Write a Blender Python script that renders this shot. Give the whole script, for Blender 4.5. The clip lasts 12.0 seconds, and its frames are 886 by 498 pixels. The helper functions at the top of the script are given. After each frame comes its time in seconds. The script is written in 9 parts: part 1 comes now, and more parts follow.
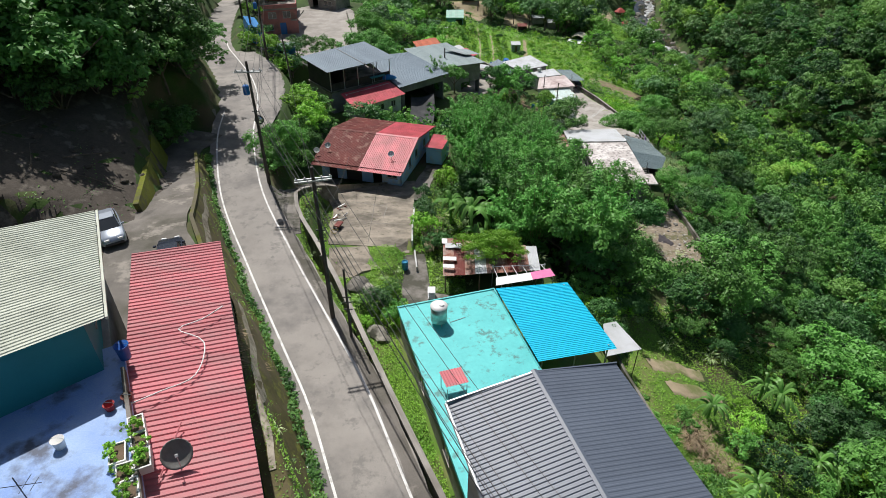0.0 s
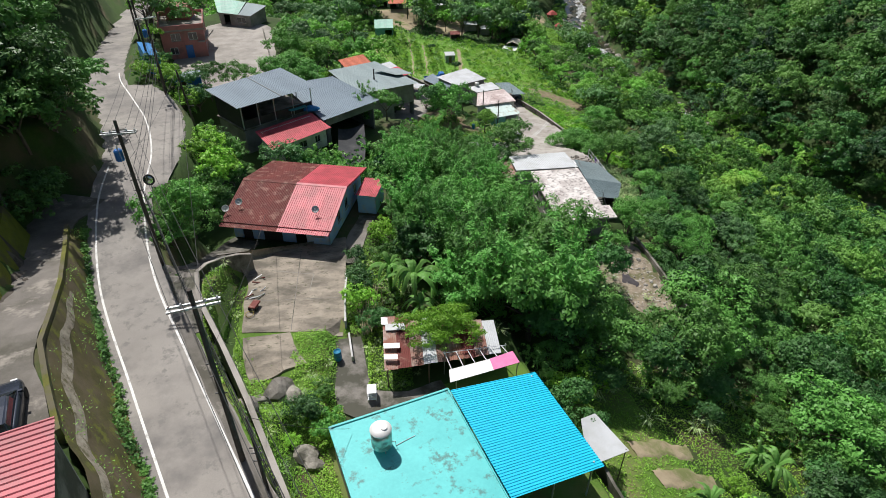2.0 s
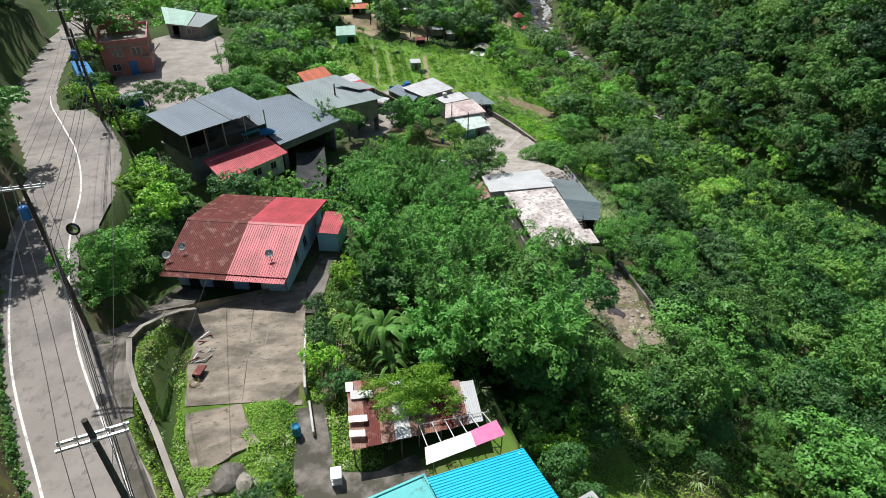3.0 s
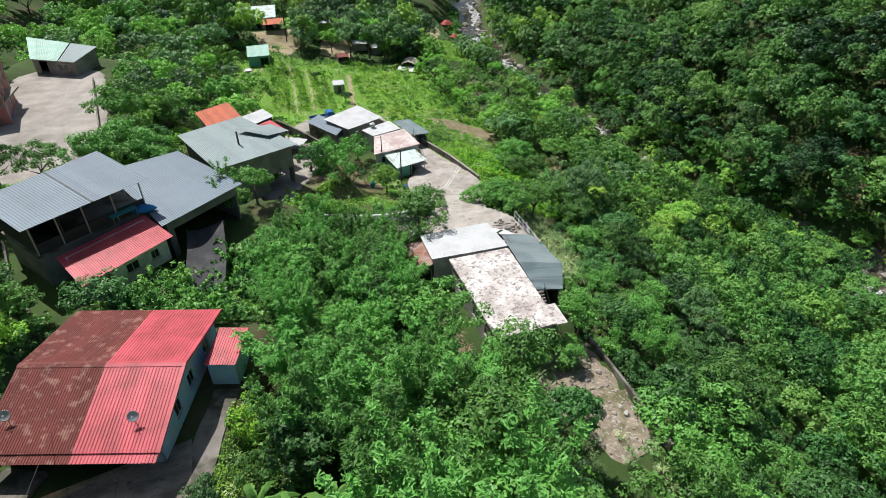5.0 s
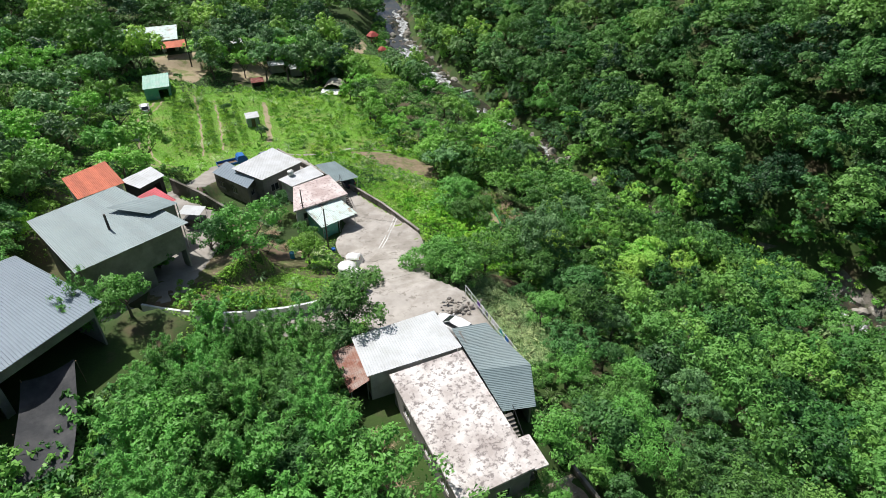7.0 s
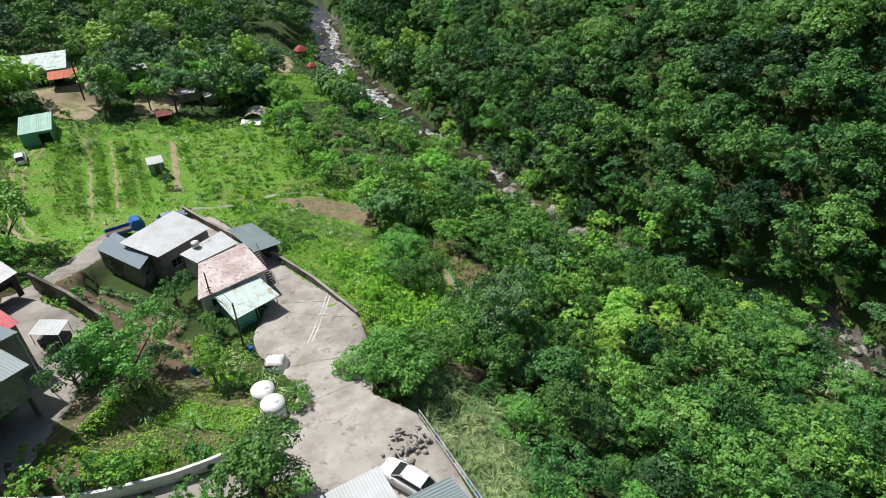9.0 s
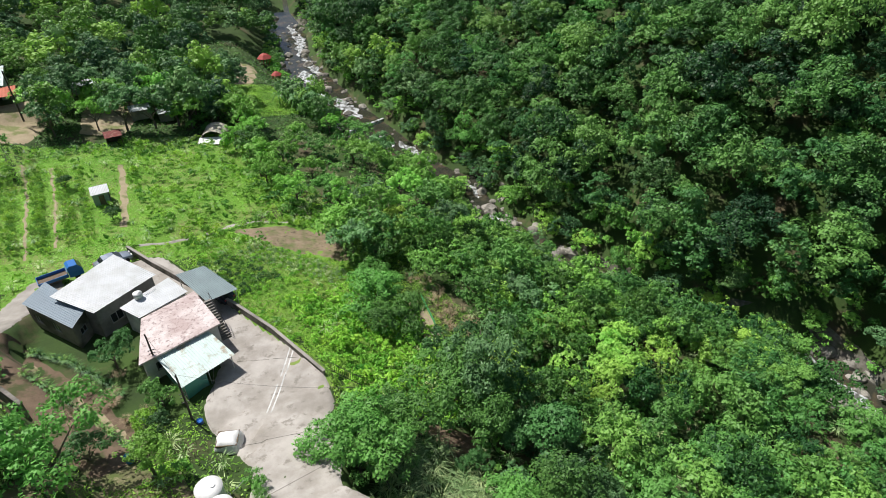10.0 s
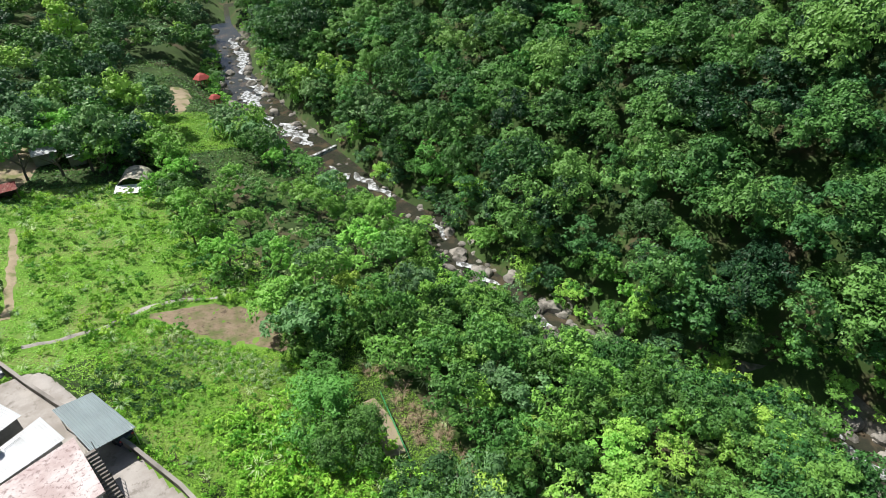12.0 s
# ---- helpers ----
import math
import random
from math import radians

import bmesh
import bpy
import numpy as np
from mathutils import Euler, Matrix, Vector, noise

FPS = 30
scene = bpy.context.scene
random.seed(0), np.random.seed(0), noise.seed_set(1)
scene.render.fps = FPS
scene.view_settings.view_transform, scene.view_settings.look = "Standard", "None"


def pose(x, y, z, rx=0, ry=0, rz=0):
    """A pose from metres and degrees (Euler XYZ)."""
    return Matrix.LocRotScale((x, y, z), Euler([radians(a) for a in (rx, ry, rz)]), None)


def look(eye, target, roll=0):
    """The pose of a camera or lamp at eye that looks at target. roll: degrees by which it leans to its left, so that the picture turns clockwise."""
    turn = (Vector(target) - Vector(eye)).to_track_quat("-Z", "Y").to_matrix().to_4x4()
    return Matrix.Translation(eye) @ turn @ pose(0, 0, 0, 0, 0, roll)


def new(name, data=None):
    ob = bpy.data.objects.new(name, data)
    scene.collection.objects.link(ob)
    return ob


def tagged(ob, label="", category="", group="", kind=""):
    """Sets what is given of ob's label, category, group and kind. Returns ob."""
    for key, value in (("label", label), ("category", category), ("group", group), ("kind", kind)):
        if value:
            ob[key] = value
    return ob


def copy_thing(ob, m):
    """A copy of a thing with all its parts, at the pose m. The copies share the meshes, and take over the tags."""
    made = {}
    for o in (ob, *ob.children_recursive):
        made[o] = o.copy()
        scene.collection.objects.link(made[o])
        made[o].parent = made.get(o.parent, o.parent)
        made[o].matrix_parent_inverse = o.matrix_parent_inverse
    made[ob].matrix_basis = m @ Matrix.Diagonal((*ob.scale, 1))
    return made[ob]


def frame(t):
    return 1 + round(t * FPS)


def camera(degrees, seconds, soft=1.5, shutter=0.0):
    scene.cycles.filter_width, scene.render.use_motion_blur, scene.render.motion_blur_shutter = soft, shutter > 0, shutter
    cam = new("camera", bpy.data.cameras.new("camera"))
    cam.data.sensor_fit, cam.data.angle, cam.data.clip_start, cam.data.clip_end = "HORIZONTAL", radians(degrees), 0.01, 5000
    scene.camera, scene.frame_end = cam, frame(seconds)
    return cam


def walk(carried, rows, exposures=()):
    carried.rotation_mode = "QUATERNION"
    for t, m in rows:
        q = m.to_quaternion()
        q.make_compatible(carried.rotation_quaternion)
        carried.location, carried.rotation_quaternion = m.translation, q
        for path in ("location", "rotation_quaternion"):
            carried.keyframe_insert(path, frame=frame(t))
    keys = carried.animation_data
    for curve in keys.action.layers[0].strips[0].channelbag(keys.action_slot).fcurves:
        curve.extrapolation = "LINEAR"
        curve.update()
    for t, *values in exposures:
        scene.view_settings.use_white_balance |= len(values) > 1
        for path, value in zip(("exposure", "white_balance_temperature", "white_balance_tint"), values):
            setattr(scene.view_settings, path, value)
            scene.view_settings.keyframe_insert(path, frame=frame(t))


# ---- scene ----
cam = camera(73.8, 12.0, soft=0.9)
METRES, EYE, TILT, LEAN, TURN = 92.0, 66.0, -35.2, 0.0, 0.0
ROWS = [
    (0.0, 0.0, 0.0, 0.0, 0.0, 0.0, -0.0),
    (0.5, 0.0008, 0.0227, 0.0156, -1.34, -0.0, 0.92),
    (1.0, 0.0027, 0.0467, 0.0316, -2.65, -0.02, 1.84),
    (1.5, 0.0053, 0.072, 0.0486, -3.97, -0.06, 2.76),
    (2.0, 0.0089, 0.0986, 0.0667, -5.29, -0.15, 3.67),
    (2.5, 0.0135, 0.1265, 0.0859, -6.61, -0.26, 4.57),
    (3.0, 0.0194, 0.1559, 0.106, -7.99, -0.4, 5.48),
    (5.0, 0.0588, 0.2862, 0.1951, -13.65, -1.21, 9.38),
    (5.5, 0.072, 0.3199, 0.2186, -15.08, -1.49, 10.32),
    (6.0, 0.0867, 0.3546, 0.2416, -16.52, -1.76, 11.26),
    (6.5, 0.1029, 0.3883, 0.2649, -17.91, -2.07, 12.2),
    (7.0, 0.1203, 0.422, 0.2877, -19.32, -2.4, 13.1),
    (9.0, 0.2031, 0.5595, 0.3777, -24.54, -3.9, 16.27),
    (9.5, 0.2271, 0.5936, 0.4, -25.74, -4.34, 16.99),
    (10.0, 0.2526, 0.6282, 0.422, -26.88, -4.76, 17.65),
    (10.5, 0.279, 0.6628, 0.4436, -27.78, -5.11, 18.16),
    (11.0, 0.3063, 0.6959, 0.4655, -28.63, -5.46, 18.67),
    (11.5, 0.3336, 0.7289, 0.487, -29.53, -5.83, 19.16),
    (12.0, 0.362, 0.7609, 0.5079, -30.41, -6.18, 19.65),
]
walk(cam, [(t, pose(0, 0, EYE, TILT, LEAN, TURN) @ pose(METRES * x, METRES * y, METRES * z, 90 + pitch, roll, yaw))
           for t, x, y, z, yaw, pitch, roll in ROWS],
     exposures=[(0.0, -0.08), (3.0, 0.0), (6.0, 0.15), (7.0, 0.12), (9.0, -0.02), (10.0, 0.1), (11.0, 0.2), (12.0, 0.22)])

# ---- light: high midday sun beyond the village, thin bright sky ----
SUN_EL, SUN_AZ = radians(57), math.atan2(-0.42, 0.90)      # azimuth from +y towards +x
world = bpy.data.worlds.new("sky")
scene.world = world
world.use_nodes = True
wt = world.node_tree
sky = wt.nodes.new("ShaderNodeTexSky")
sky.sky_type, sky.sun_disc, sky.sun_elevation, sky.sun_rotation = "NISHITA", False, SUN_EL, SUN_AZ
sky.air_density, sky.dust_density = 1.0, 2.0
wt.links.new(sky.outputs[0], wt.nodes["Background"].inputs[0])
wt.nodes["Background"].inputs[1].default_value = 0.07
sun = new("sun", bpy.data.lights.new("sun", "SUN"))
sun.data.energy, sun.data.angle, sun.data.color = 4.75, radians(0.6), (1.0, 0.965, 0.93)
sun_dir = Vector((math.sin(SUN_AZ) * math.cos(SUN_EL), math.cos(SUN_AZ) * math.cos(SUN_EL), math.sin(SUN_EL)))
sun.matrix_world = look(sun_dir * 300, (0, 0, 0))
# ---- materials ----
def mat(name, c1, c2=None, scale=1.0, rough=0.7, bump=0.2, metal=0.0, fine=18.0, stain=None, stain_scale=0.25, stain_amount=0.5,
        island=0.0, per_object=0.0, stretch=(1, 1, 1), spec=0.4, stain_edge=0.12, speck=None, speck_scale=3.0, speck_amount=0.3):
    """A surface that mixes two colours by coarse and fine noise, with stains of a third one on top."""
    m = bpy.data.materials.new(name)
    m.use_nodes = True
    nt = m.node_tree
    n, l = nt.nodes, nt.links
    b = n["Principled BSDF"]
    c2 = c2 or tuple(v * 0.75 for v in c1)
    geo = n.new("ShaderNodeNewGeometry")
    mapping = n.new("ShaderNodeMapping")
    mapping.inputs["Scale"].default_value = stretch
    l.new(geo.outputs["Position"], mapping.inputs[0])

    def noise_node(sc, detail, rough_):
        t = n.new("ShaderNodeTexNoise")
        t.inputs["Scale"].default_value, t.inputs["Detail"].default_value, t.inputs["Roughness"].default_value = sc, detail, rough_
        l.new(mapping.outputs[0], t.inputs["Vector"])
        return t.outputs["Fac"]

    def math_node(op, a, c):
        t = n.new("ShaderNodeMath")
        t.operation = op
        for i, v in enumerate((a, c)):
            if isinstance(v, (int, float)):
                t.inputs[i].default_value = v
            else:
                l.new(v, t.inputs[i])
        return t.outputs[0]

    def ramp(fac, lo, hi):
        t = n.new("ShaderNodeMapRange")
        t.inputs[1].default_value, t.inputs[2].default_value = lo, hi
        l.new(fac, t.inputs[0])
        return t.outputs[0]

    def mix(fac, a, c):
        t = n.new("ShaderNodeMix")
        t.data_type = "RGBA"
        for sock, v in ((t.inputs["Factor"], fac), (t.inputs["A"], a), (t.inputs["B"], c)):
            if isinstance(v, tuple):
                sock.default_value = (*v, 1)
            elif isinstance(v, (int, float)):
                sock.default_value = v
            else:
                l.new(v, sock)
        return t.outputs["Result"]

    coarse, small = noise_node(scale, 5, 0.6), noise_node(fine, 4, 0.65)
    col = mix(ramp(math_node("ADD", math_node("MULTIPLY", coarse, 0.65), math_node("MULTIPLY", small, 0.35)), 0.36, 0.64), c1, c2)
    if stain:
        st = noise_node(stain_scale, 6, 0.62)
        edge = 0.68 - 0.36 * stain_amount
        col = mix(math_node("MULTIPLY", ramp(st, edge - stain_edge / 2, edge + stain_edge / 2), 0.9), col, stain)
    if speck:
        sp = noise_node(speck_scale, 5, 0.7)
        edge = 0.68 - 0.36 * speck_amount
        col = mix(math_node("MULTIPLY", ramp(sp, edge - 0.04, edge + 0.05), 0.85), col, speck)
    if island or per_object:
        r = geo.outputs["Random Per Island"] if island else None
        if per_object:
            info = n.new("ShaderNodeObjectInfo").outputs["Random"]
            r = info if r is None else math_node("FRACT", math_node("ADD", r, info), 0)
        amount = max(island, per_object)
        hsv = n.new("ShaderNodeHueSaturation")
        l.new(col, hsv.inputs["Color"])
        t = n.new("ShaderNodeMapRange")
        t.inputs[3].default_value, t.inputs[4].default_value = 1 - amount, 1 + amount
        l.new(r, t.inputs[0])
        l.new(t.outputs[0], hsv.inputs["Value"])
        col = hsv.outputs[0]
    l.new(col, b.inputs["Base Color"])
    b.inputs["Roughness"].default_value, b.inputs["Metallic"].default_value = rough, metal
    b.inputs["Specular IOR Level"].default_value = spec
    if bump:
        bp = n.new("ShaderNodeBump")
        bp.inputs["Strength"].default_value, bp.inputs["Distance"].default_value = bump, 0.03
        l.new(small, bp.inputs["Height"])
        l.new(bp.outputs[0], b.inputs["Normal"])
    return m


def leaf_mat(name, dark, light, through_light=0.19, rough=0.5):
    """Foliage: each leaf and each plant with its own green, part of the light passing through."""
    m = bpy.data.materials.new(name)
    m.use_nodes = True
    nt = m.node_tree
    n, l = nt.nodes, nt.links
    b = n["Principled BSDF"]
    geo, info = n.new("ShaderNodeNewGeometry"), n.new("ShaderNodeObjectInfo")
    noise_t, att = n.new("ShaderNodeTexNoise"), n.new("ShaderNodeAttribute")
    att.attribute_name = "tint"
    noise_t.inputs["Scale"].default_value, noise_t.inputs["Detail"].default_value = 0.3, 3
    l.new(geo.outputs["Position"], noise_t.inputs["Vector"])
    total = att.outputs["Fac"]
    for src, k in ((geo.outputs["Random Per Island"], 0.26), (info.outputs["Random"], 0.5), (noise_t.outputs["Fac"], 0.7)):
        add = n.new("ShaderNodeMath")
        add.operation = "MULTIPLY_ADD"
        l.new(src, add.inputs[0])
        add.inputs[1].default_value = k
        l.new(total, add.inputs[2])
        total = add.outputs[0]
    rp = n.new("ShaderNodeValToRGB")
    e = rp.color_ramp.elements
    e[0].position, e[0].color = 0.28, (*dark, 1)
    e[1].position, e[1].color = 1.0, (*light, 1)
    hue = n.new("ShaderNodeHueSaturation")
    mr = n.new("ShaderNodeMapRange")
    mr.inputs[3].default_value, mr.inputs[4].default_value = 0.484, 0.503
    l.new(info.outputs["Random"], mr.inputs[0])
    warm = n.new("ShaderNodeMath")
    warm.operation = "MULTIPLY_ADD"
    l.new(att.outputs["Fac"], warm.inputs[0])
    warm.inputs[1].default_value = -0.035
    l.new(mr.outputs[0], warm.inputs[2])
    l.new(warm.outputs[0], hue.inputs["Hue"])
    l.new(total, rp.inputs[0])
    l.new(rp.outputs[0], hue.inputs["Color"])
    l.new(hue.outputs[0], b.inputs["Base Color"])
    b.inputs["Roughness"].default_value, b.inputs["Specular IOR Level"].default_value = rough, 0.3
    tr = n.new("ShaderNodeBsdfTranslucent")
    l.new(hue.outputs[0], tr.inputs[0])
    mx = n.new("ShaderNodeMixShader")
    mx.inputs[0].default_value = through_light
    l.new(b.outputs[0], mx.inputs[1])
    l.new(tr.outputs[0], mx.inputs[2])
    l.new(mx.outputs[0], n["Material Output"].inputs[0])
    return m


asphalt = mat("asphalt", (0.35, 0.325, 0.295), (0.265, 0.245, 0.222), 0.3, 0.85, 0.3, fine=22, stain=(0.15, 0.142, 0.135), stain_scale=0.22, stain_amount=0.34, stain_edge=0.22, speck=(0.20, 0.19, 0.175), speck_scale=0.9, speck_amount=0.28)
asphalt_old = mat("old_asphalt", (0.23, 0.21, 0.185), (0.135, 0.124, 0.11), 0.45, 0.9, 0.35, fine=18, stain=(0.085, 0.08, 0.06), stain_amount=0.36, stain_edge=0.2, speck=(0.33, 0.30, 0.26), speck_scale=0.35, speck_amount=0.2)
line_paint = mat("line_paint", (0.78, 0.77, 0.74), (0.62, 0.61, 0.58), 2.0, 0.6, 0.1, fine=25, stain=(0.35, 0.34, 0.32), stain_scale=1.3, stain_amount=0.22)
yard_concrete = mat("yard_concrete", (0.42, 0.365, 0.295), (0.26, 0.225, 0.18), 0.7, 0.9, 0.35, fine=7, stain=(0.125, 0.112, 0.09), stain_scale=0.45, stain_amount=0.42, stain_edge=0.22, stretch=(0.8, 1.5, 1), speck=(0.10, 0.10, 0.06), speck_scale=2.2, speck_amount=0.2)
concrete = mat("concrete", (0.42, 0.39, 0.35), (0.31, 0.285, 0.255), 0.5, 0.85, 0.25, stain=(0.19, 0.175, 0.15), stain_scale=0.22, stain_amount=0.4, stain_edge=0.25)
concrete_pale = mat("pale_concrete", (0.48, 0.45, 0.41), (0.37, 0.34, 0.305), 0.5, 0.85, 0.25, stain=(0.27, 0.245, 0.21), stain_scale=0.25, stain_amount=0.4, stain_edge=0.25, speck=(0.22, 0.20, 0.17), speck_scale=0.8, speck_amount=0.2)
concrete_dark = mat("weathered_concrete", (0.27, 0.25, 0.225), (0.17, 0.155, 0.135), 0.6, 0.9, 0.35, stain=(0.07, 0.07, 0.05), stain_scale=0.4, stain_amount=0.45)
mossy = mat("mossy_concrete", (0.16, 0.16, 0.03), (0.085, 0.09, 0.025), 0.8, 0.95, 0.6, fine=12, stain=(0.13, 0.115, 0.08), stain_scale=0.5, stain_amount=0.45)
moss_bright = mat("thick_moss", (0.20, 0.22, 0.022), (0.11, 0.125, 0.015), 0.8, 0.95, 0.7, fine=9, stain=(0.10, 0.095, 0.05), stain_scale=0.5, stain_amount=0.3)
soil = mat("soil", (0.20, 0.14, 0.095), (0.12, 0.085, 0.055), 0.8, 0.95, 0.7, fine=9, stain=(0.06, 0.08, 0.025), stain_scale=0.5, stain_amount=0.35)
rock = mat("rock", (0.37, 0.345, 0.30), (0.21, 0.195, 0.17), 0.9, 0.85, 0.6, fine=8, stain=(0.12, 0.115, 0.09), stain_scale=0.7, stain_amount=0.4, per_object=0.25)
wood = mat("weathered_wood", (0.20, 0.15, 0.10), (0.11, 0.08, 0.055), 2, 0.85, 0.4, stretch=(1, 1, 0.3))
bark = mat("bark", (0.17, 0.14, 0.11), (0.09, 0.075, 0.06), 3, 0.9, 0.6)
pole_mat = mat("pole_concrete", (0.10, 0.085, 0.075), (0.055, 0.045, 0.04), 2, 0.85, 0.3)
steel = mat("galvanised_steel", (0.55, 0.57, 0.58), (0.42, 0.44, 0.45), 3, 0.45, 0.05, metal=0.6)
dark_metal = mat("dark_metal", (0.05, 0.05, 0.052), (0.03, 0.03, 0.03), 3, 0.5, 0.05)
cable_mat = mat("cable", (0.05, 0.05, 0.05), (0.09, 0.09, 0.09), 3, 0.6, 0)
glass = mat("dark_glass", (0.02, 0.025, 0.03), (0.03, 0.035, 0.04), 1, 0.08, 0, spec=0.8)
# near-black wall colour that holds the shade of open-fronted interiors
dark_inside = mat("shaded_interior", (0.07, 0.065, 0.06), (0.04, 0.038, 0.035), 1, 0.9, 0.2)
red_roof = mat("red_sheet", (0.58, 0.095, 0.12), (0.52, 0.075, 0.10), 0.5, 0.5, 0.04, per_object=0.10, stain=(0.30, 0.05, 0.05), stain_scale=0.5, stain_amount=0.28, stain_edge=0.3)
red_faded = mat("faded_red_sheet", (0.56, 0.165, 0.185), (0.47, 0.115, 0.135), 0.6, 0.6, 0.06, per_object=0.14, stain=(0.42, 0.21, 0.21), stain_scale=0.6, stain_amount=0.30, stretch=(0.5, 1.6, 1), stain_edge=0.3)
rust_roof = mat("rusted_sheet", (0.20, 0.045, 0.035), (0.13, 0.03, 0.026), 0.7, 0.75, 0.12, per_object=0.12, stain=(0.33, 0.17, 0.13), stain_scale=1.4, stain_amount=0.26, fine=10)
rust_mix = mat("rusted_zinc", (0.36, 0.30, 0.27), (0.26, 0.12, 0.08), 1.0, 0.7, 0.1, per_object=0.25, stain=(0.22, 0.08, 0.05), stain_scale=0.8, stain_amount=0.4)
slate_roof = mat("slate_blue_sheet", (0.20, 0.26, 0.31), (0.17, 0.22, 0.265), 0.4, 0.55, 0.03, per_object=0.06)
grey_roof = mat("grey_sheet", (0.115, 0.138, 0.178), (0.095, 0.115, 0.152), 0.4, 0.45, 0.03, per_object=0.05)
green_grey_roof = mat("green_grey_sheet", (0.30, 0.37, 0.375), (0.25, 0.31, 0.32), 0.3, 0.5, 0.04, per_object=0.06, stain=(0.26, 0.31, 0.31), stain_scale=0.5, stain_amount=0.2, stain_edge=0.3)
teal_grey_roof = mat("teal_grey_sheet", (0.22, 0.29, 0.30), (0.18, 0.235, 0.245), 0.4, 0.5, 0.04, per_object=0.06)
cream_roof = mat("cream_sheet", (0.60, 0.63, 0.53), (0.50, 0.53, 0.44), 0.5, 0.6, 0.05, per_object=0.04, stain=(0.38, 0.40, 0.33), stain_scale=0.6, stain_amount=0.25, stain_edge=0.3)
white_roof = mat("white_sheet", (0.60, 0.62, 0.64), (0.52, 0.54, 0.55), 0.5, 0.5, 0.04, per_object=0.04, stain=(0.45, 0.46, 0.45), stain_scale=0.5, stain_amount=0.2, stain_edge=0.3)
store_mint = mat("store_mint_sheet", (0.34, 0.58, 0.48), (0.28, 0.50, 0.41), 0.6, 0.55, 0.05, per_object=0.07, stain=(0.50, 0.60, 0.54), stain_scale=0.7, stain_amount=0.3, stain_edge=0.3)
mint_roof = mat("mint_sheet", (0.62, 0.74, 0.70), (0.52, 0.64, 0.60), 0.8, 0.55, 0.05, per_object=0.06, stain=(0.36, 0.30, 0.22), stain_scale=0.8, stain_amount=0.25)
blue_roof = mat("bright_blue_sheet", (0.008, 0.58, 0.82), (0.008, 0.53, 0.76), 0.5, 0.42, 0.03, per_object=0.04)
orange_roof = mat("orange_tile", (0.55, 0.16, 0.085), (0.44, 0.12, 0.065), 1.2, 0.7, 0.1, per_object=0.12)
teal_paint = mat("teal_roof_paint", (0.12, 0.61, 0.60), (0.085, 0.50, 0.50), 0.45, 0.55, 0.08, stain=(0.16, 0.135, 0.105), stain_scale=0.32, stain_amount=0.10, stain_edge=0.06, fine=5, speck=(0.075, 0.20, 0.185), speck_scale=1.05, speck_amount=0.24)
teal_wall = mat("teal_wall_sheet", (0.02, 0.24, 0.28), (0.016, 0.20, 0.24), 0.6, 0.6, 0.05)
green_wall = mat("green_wall_sheet", (0.10, 0.34, 0.28), (0.08, 0.28, 0.23), 0.8, 0.6, 0.05, stain=(0.3, 0.36, 0.32), stain_scale=0.7, stain_amount=0.25)
terrace_floor = mat("terrace_floor", (0.36, 0.50, 0.72), (0.17, 0.30, 0.66), 0.5, 0.6, 0.1, stain=(0.07, 0.075, 0.10), stain_scale=0.45, stain_amount=0.38)
blue_wash = mat("blue_limewash", (0.42, 0.62, 0.86), (0.30, 0.50, 0.78), 0.7, 0.85, 0.15, stain=(0.50, 0.55, 0.60), stain_scale=0.9, stain_amount=0.3)
white_wall = mat("white_wall", (0.68, 0.68, 0.66), (0.56, 0.56, 0.54), 0.6, 0.85, 0.12, stain=(0.32, 0.31, 0.29), stain_scale=0.6, stain_amount=0.25, stain_edge=0.3)
grey_wall = mat("grey_render", (0.33, 0.32, 0.30), (0.24, 0.235, 0.22), 0.6, 0.9, 0.2, stain=(0.13, 0.125, 0.115), stain_scale=0.5, stain_amount=0.35, stain_edge=0.3)
pink_wall = mat("pink_tile_wall", (0.52, 0.21, 0.19), (0.42, 0.165, 0.15), 0.8, 0.7, 0.1, stain=(0.26, 0.14, 0.12), stain_scale=0.6, stain_amount=0.25)
lichen_roof = mat("lichen_concrete_roof", (0.82, 0.78, 0.75), (0.66, 0.62, 0.59), 1.1, 0.9, 0.25, fine=7, stain=(0.42, 0.37, 0.345), stain_scale=0.42, stain_amount=0.44, stain_edge=0.2, speck=(0.20, 0.175, 0.165), speck_scale=2.6, speck_amount=0.36)
pinkish_roof = mat("pinkish_concrete_roof", (0.74, 0.66, 0.64), (0.60, 0.52, 0.50), 0.9, 0.9, 0.25, fine=7, stain=(0.46, 0.36, 0.34), stain_scale=0.5, stain_amount=0.42, stain_edge=0.2, speck=(0.26, 0.19, 0.18), speck_scale=2.8, speck_amount=0.30)
blue_plastic = mat("blue_plastic", (0.02, 0.13, 0.45), (0.018, 0.11, 0.38), 2, 0.4, 0)
blue_tarp = mat("blue_tarp", (0.03, 0.25, 0.60), (0.02, 0.19, 0.48), 1.2, 0.5, 0.2)
white_plastic = mat("white_plastic", (0.80, 0.80, 0.78), (0.70, 0.70, 0.68), 1.5, 0.5, 0.05)
red_plastic = mat("red_plastic", (0.45, 0.05, 0.05), (0.35, 0.04, 0.04), 2, 0.5, 0)
pink_sheet = mat("pink_sheet", (0.75, 0.22, 0.42), (0.65, 0.16, 0.35), 2, 0.6, 0.1)
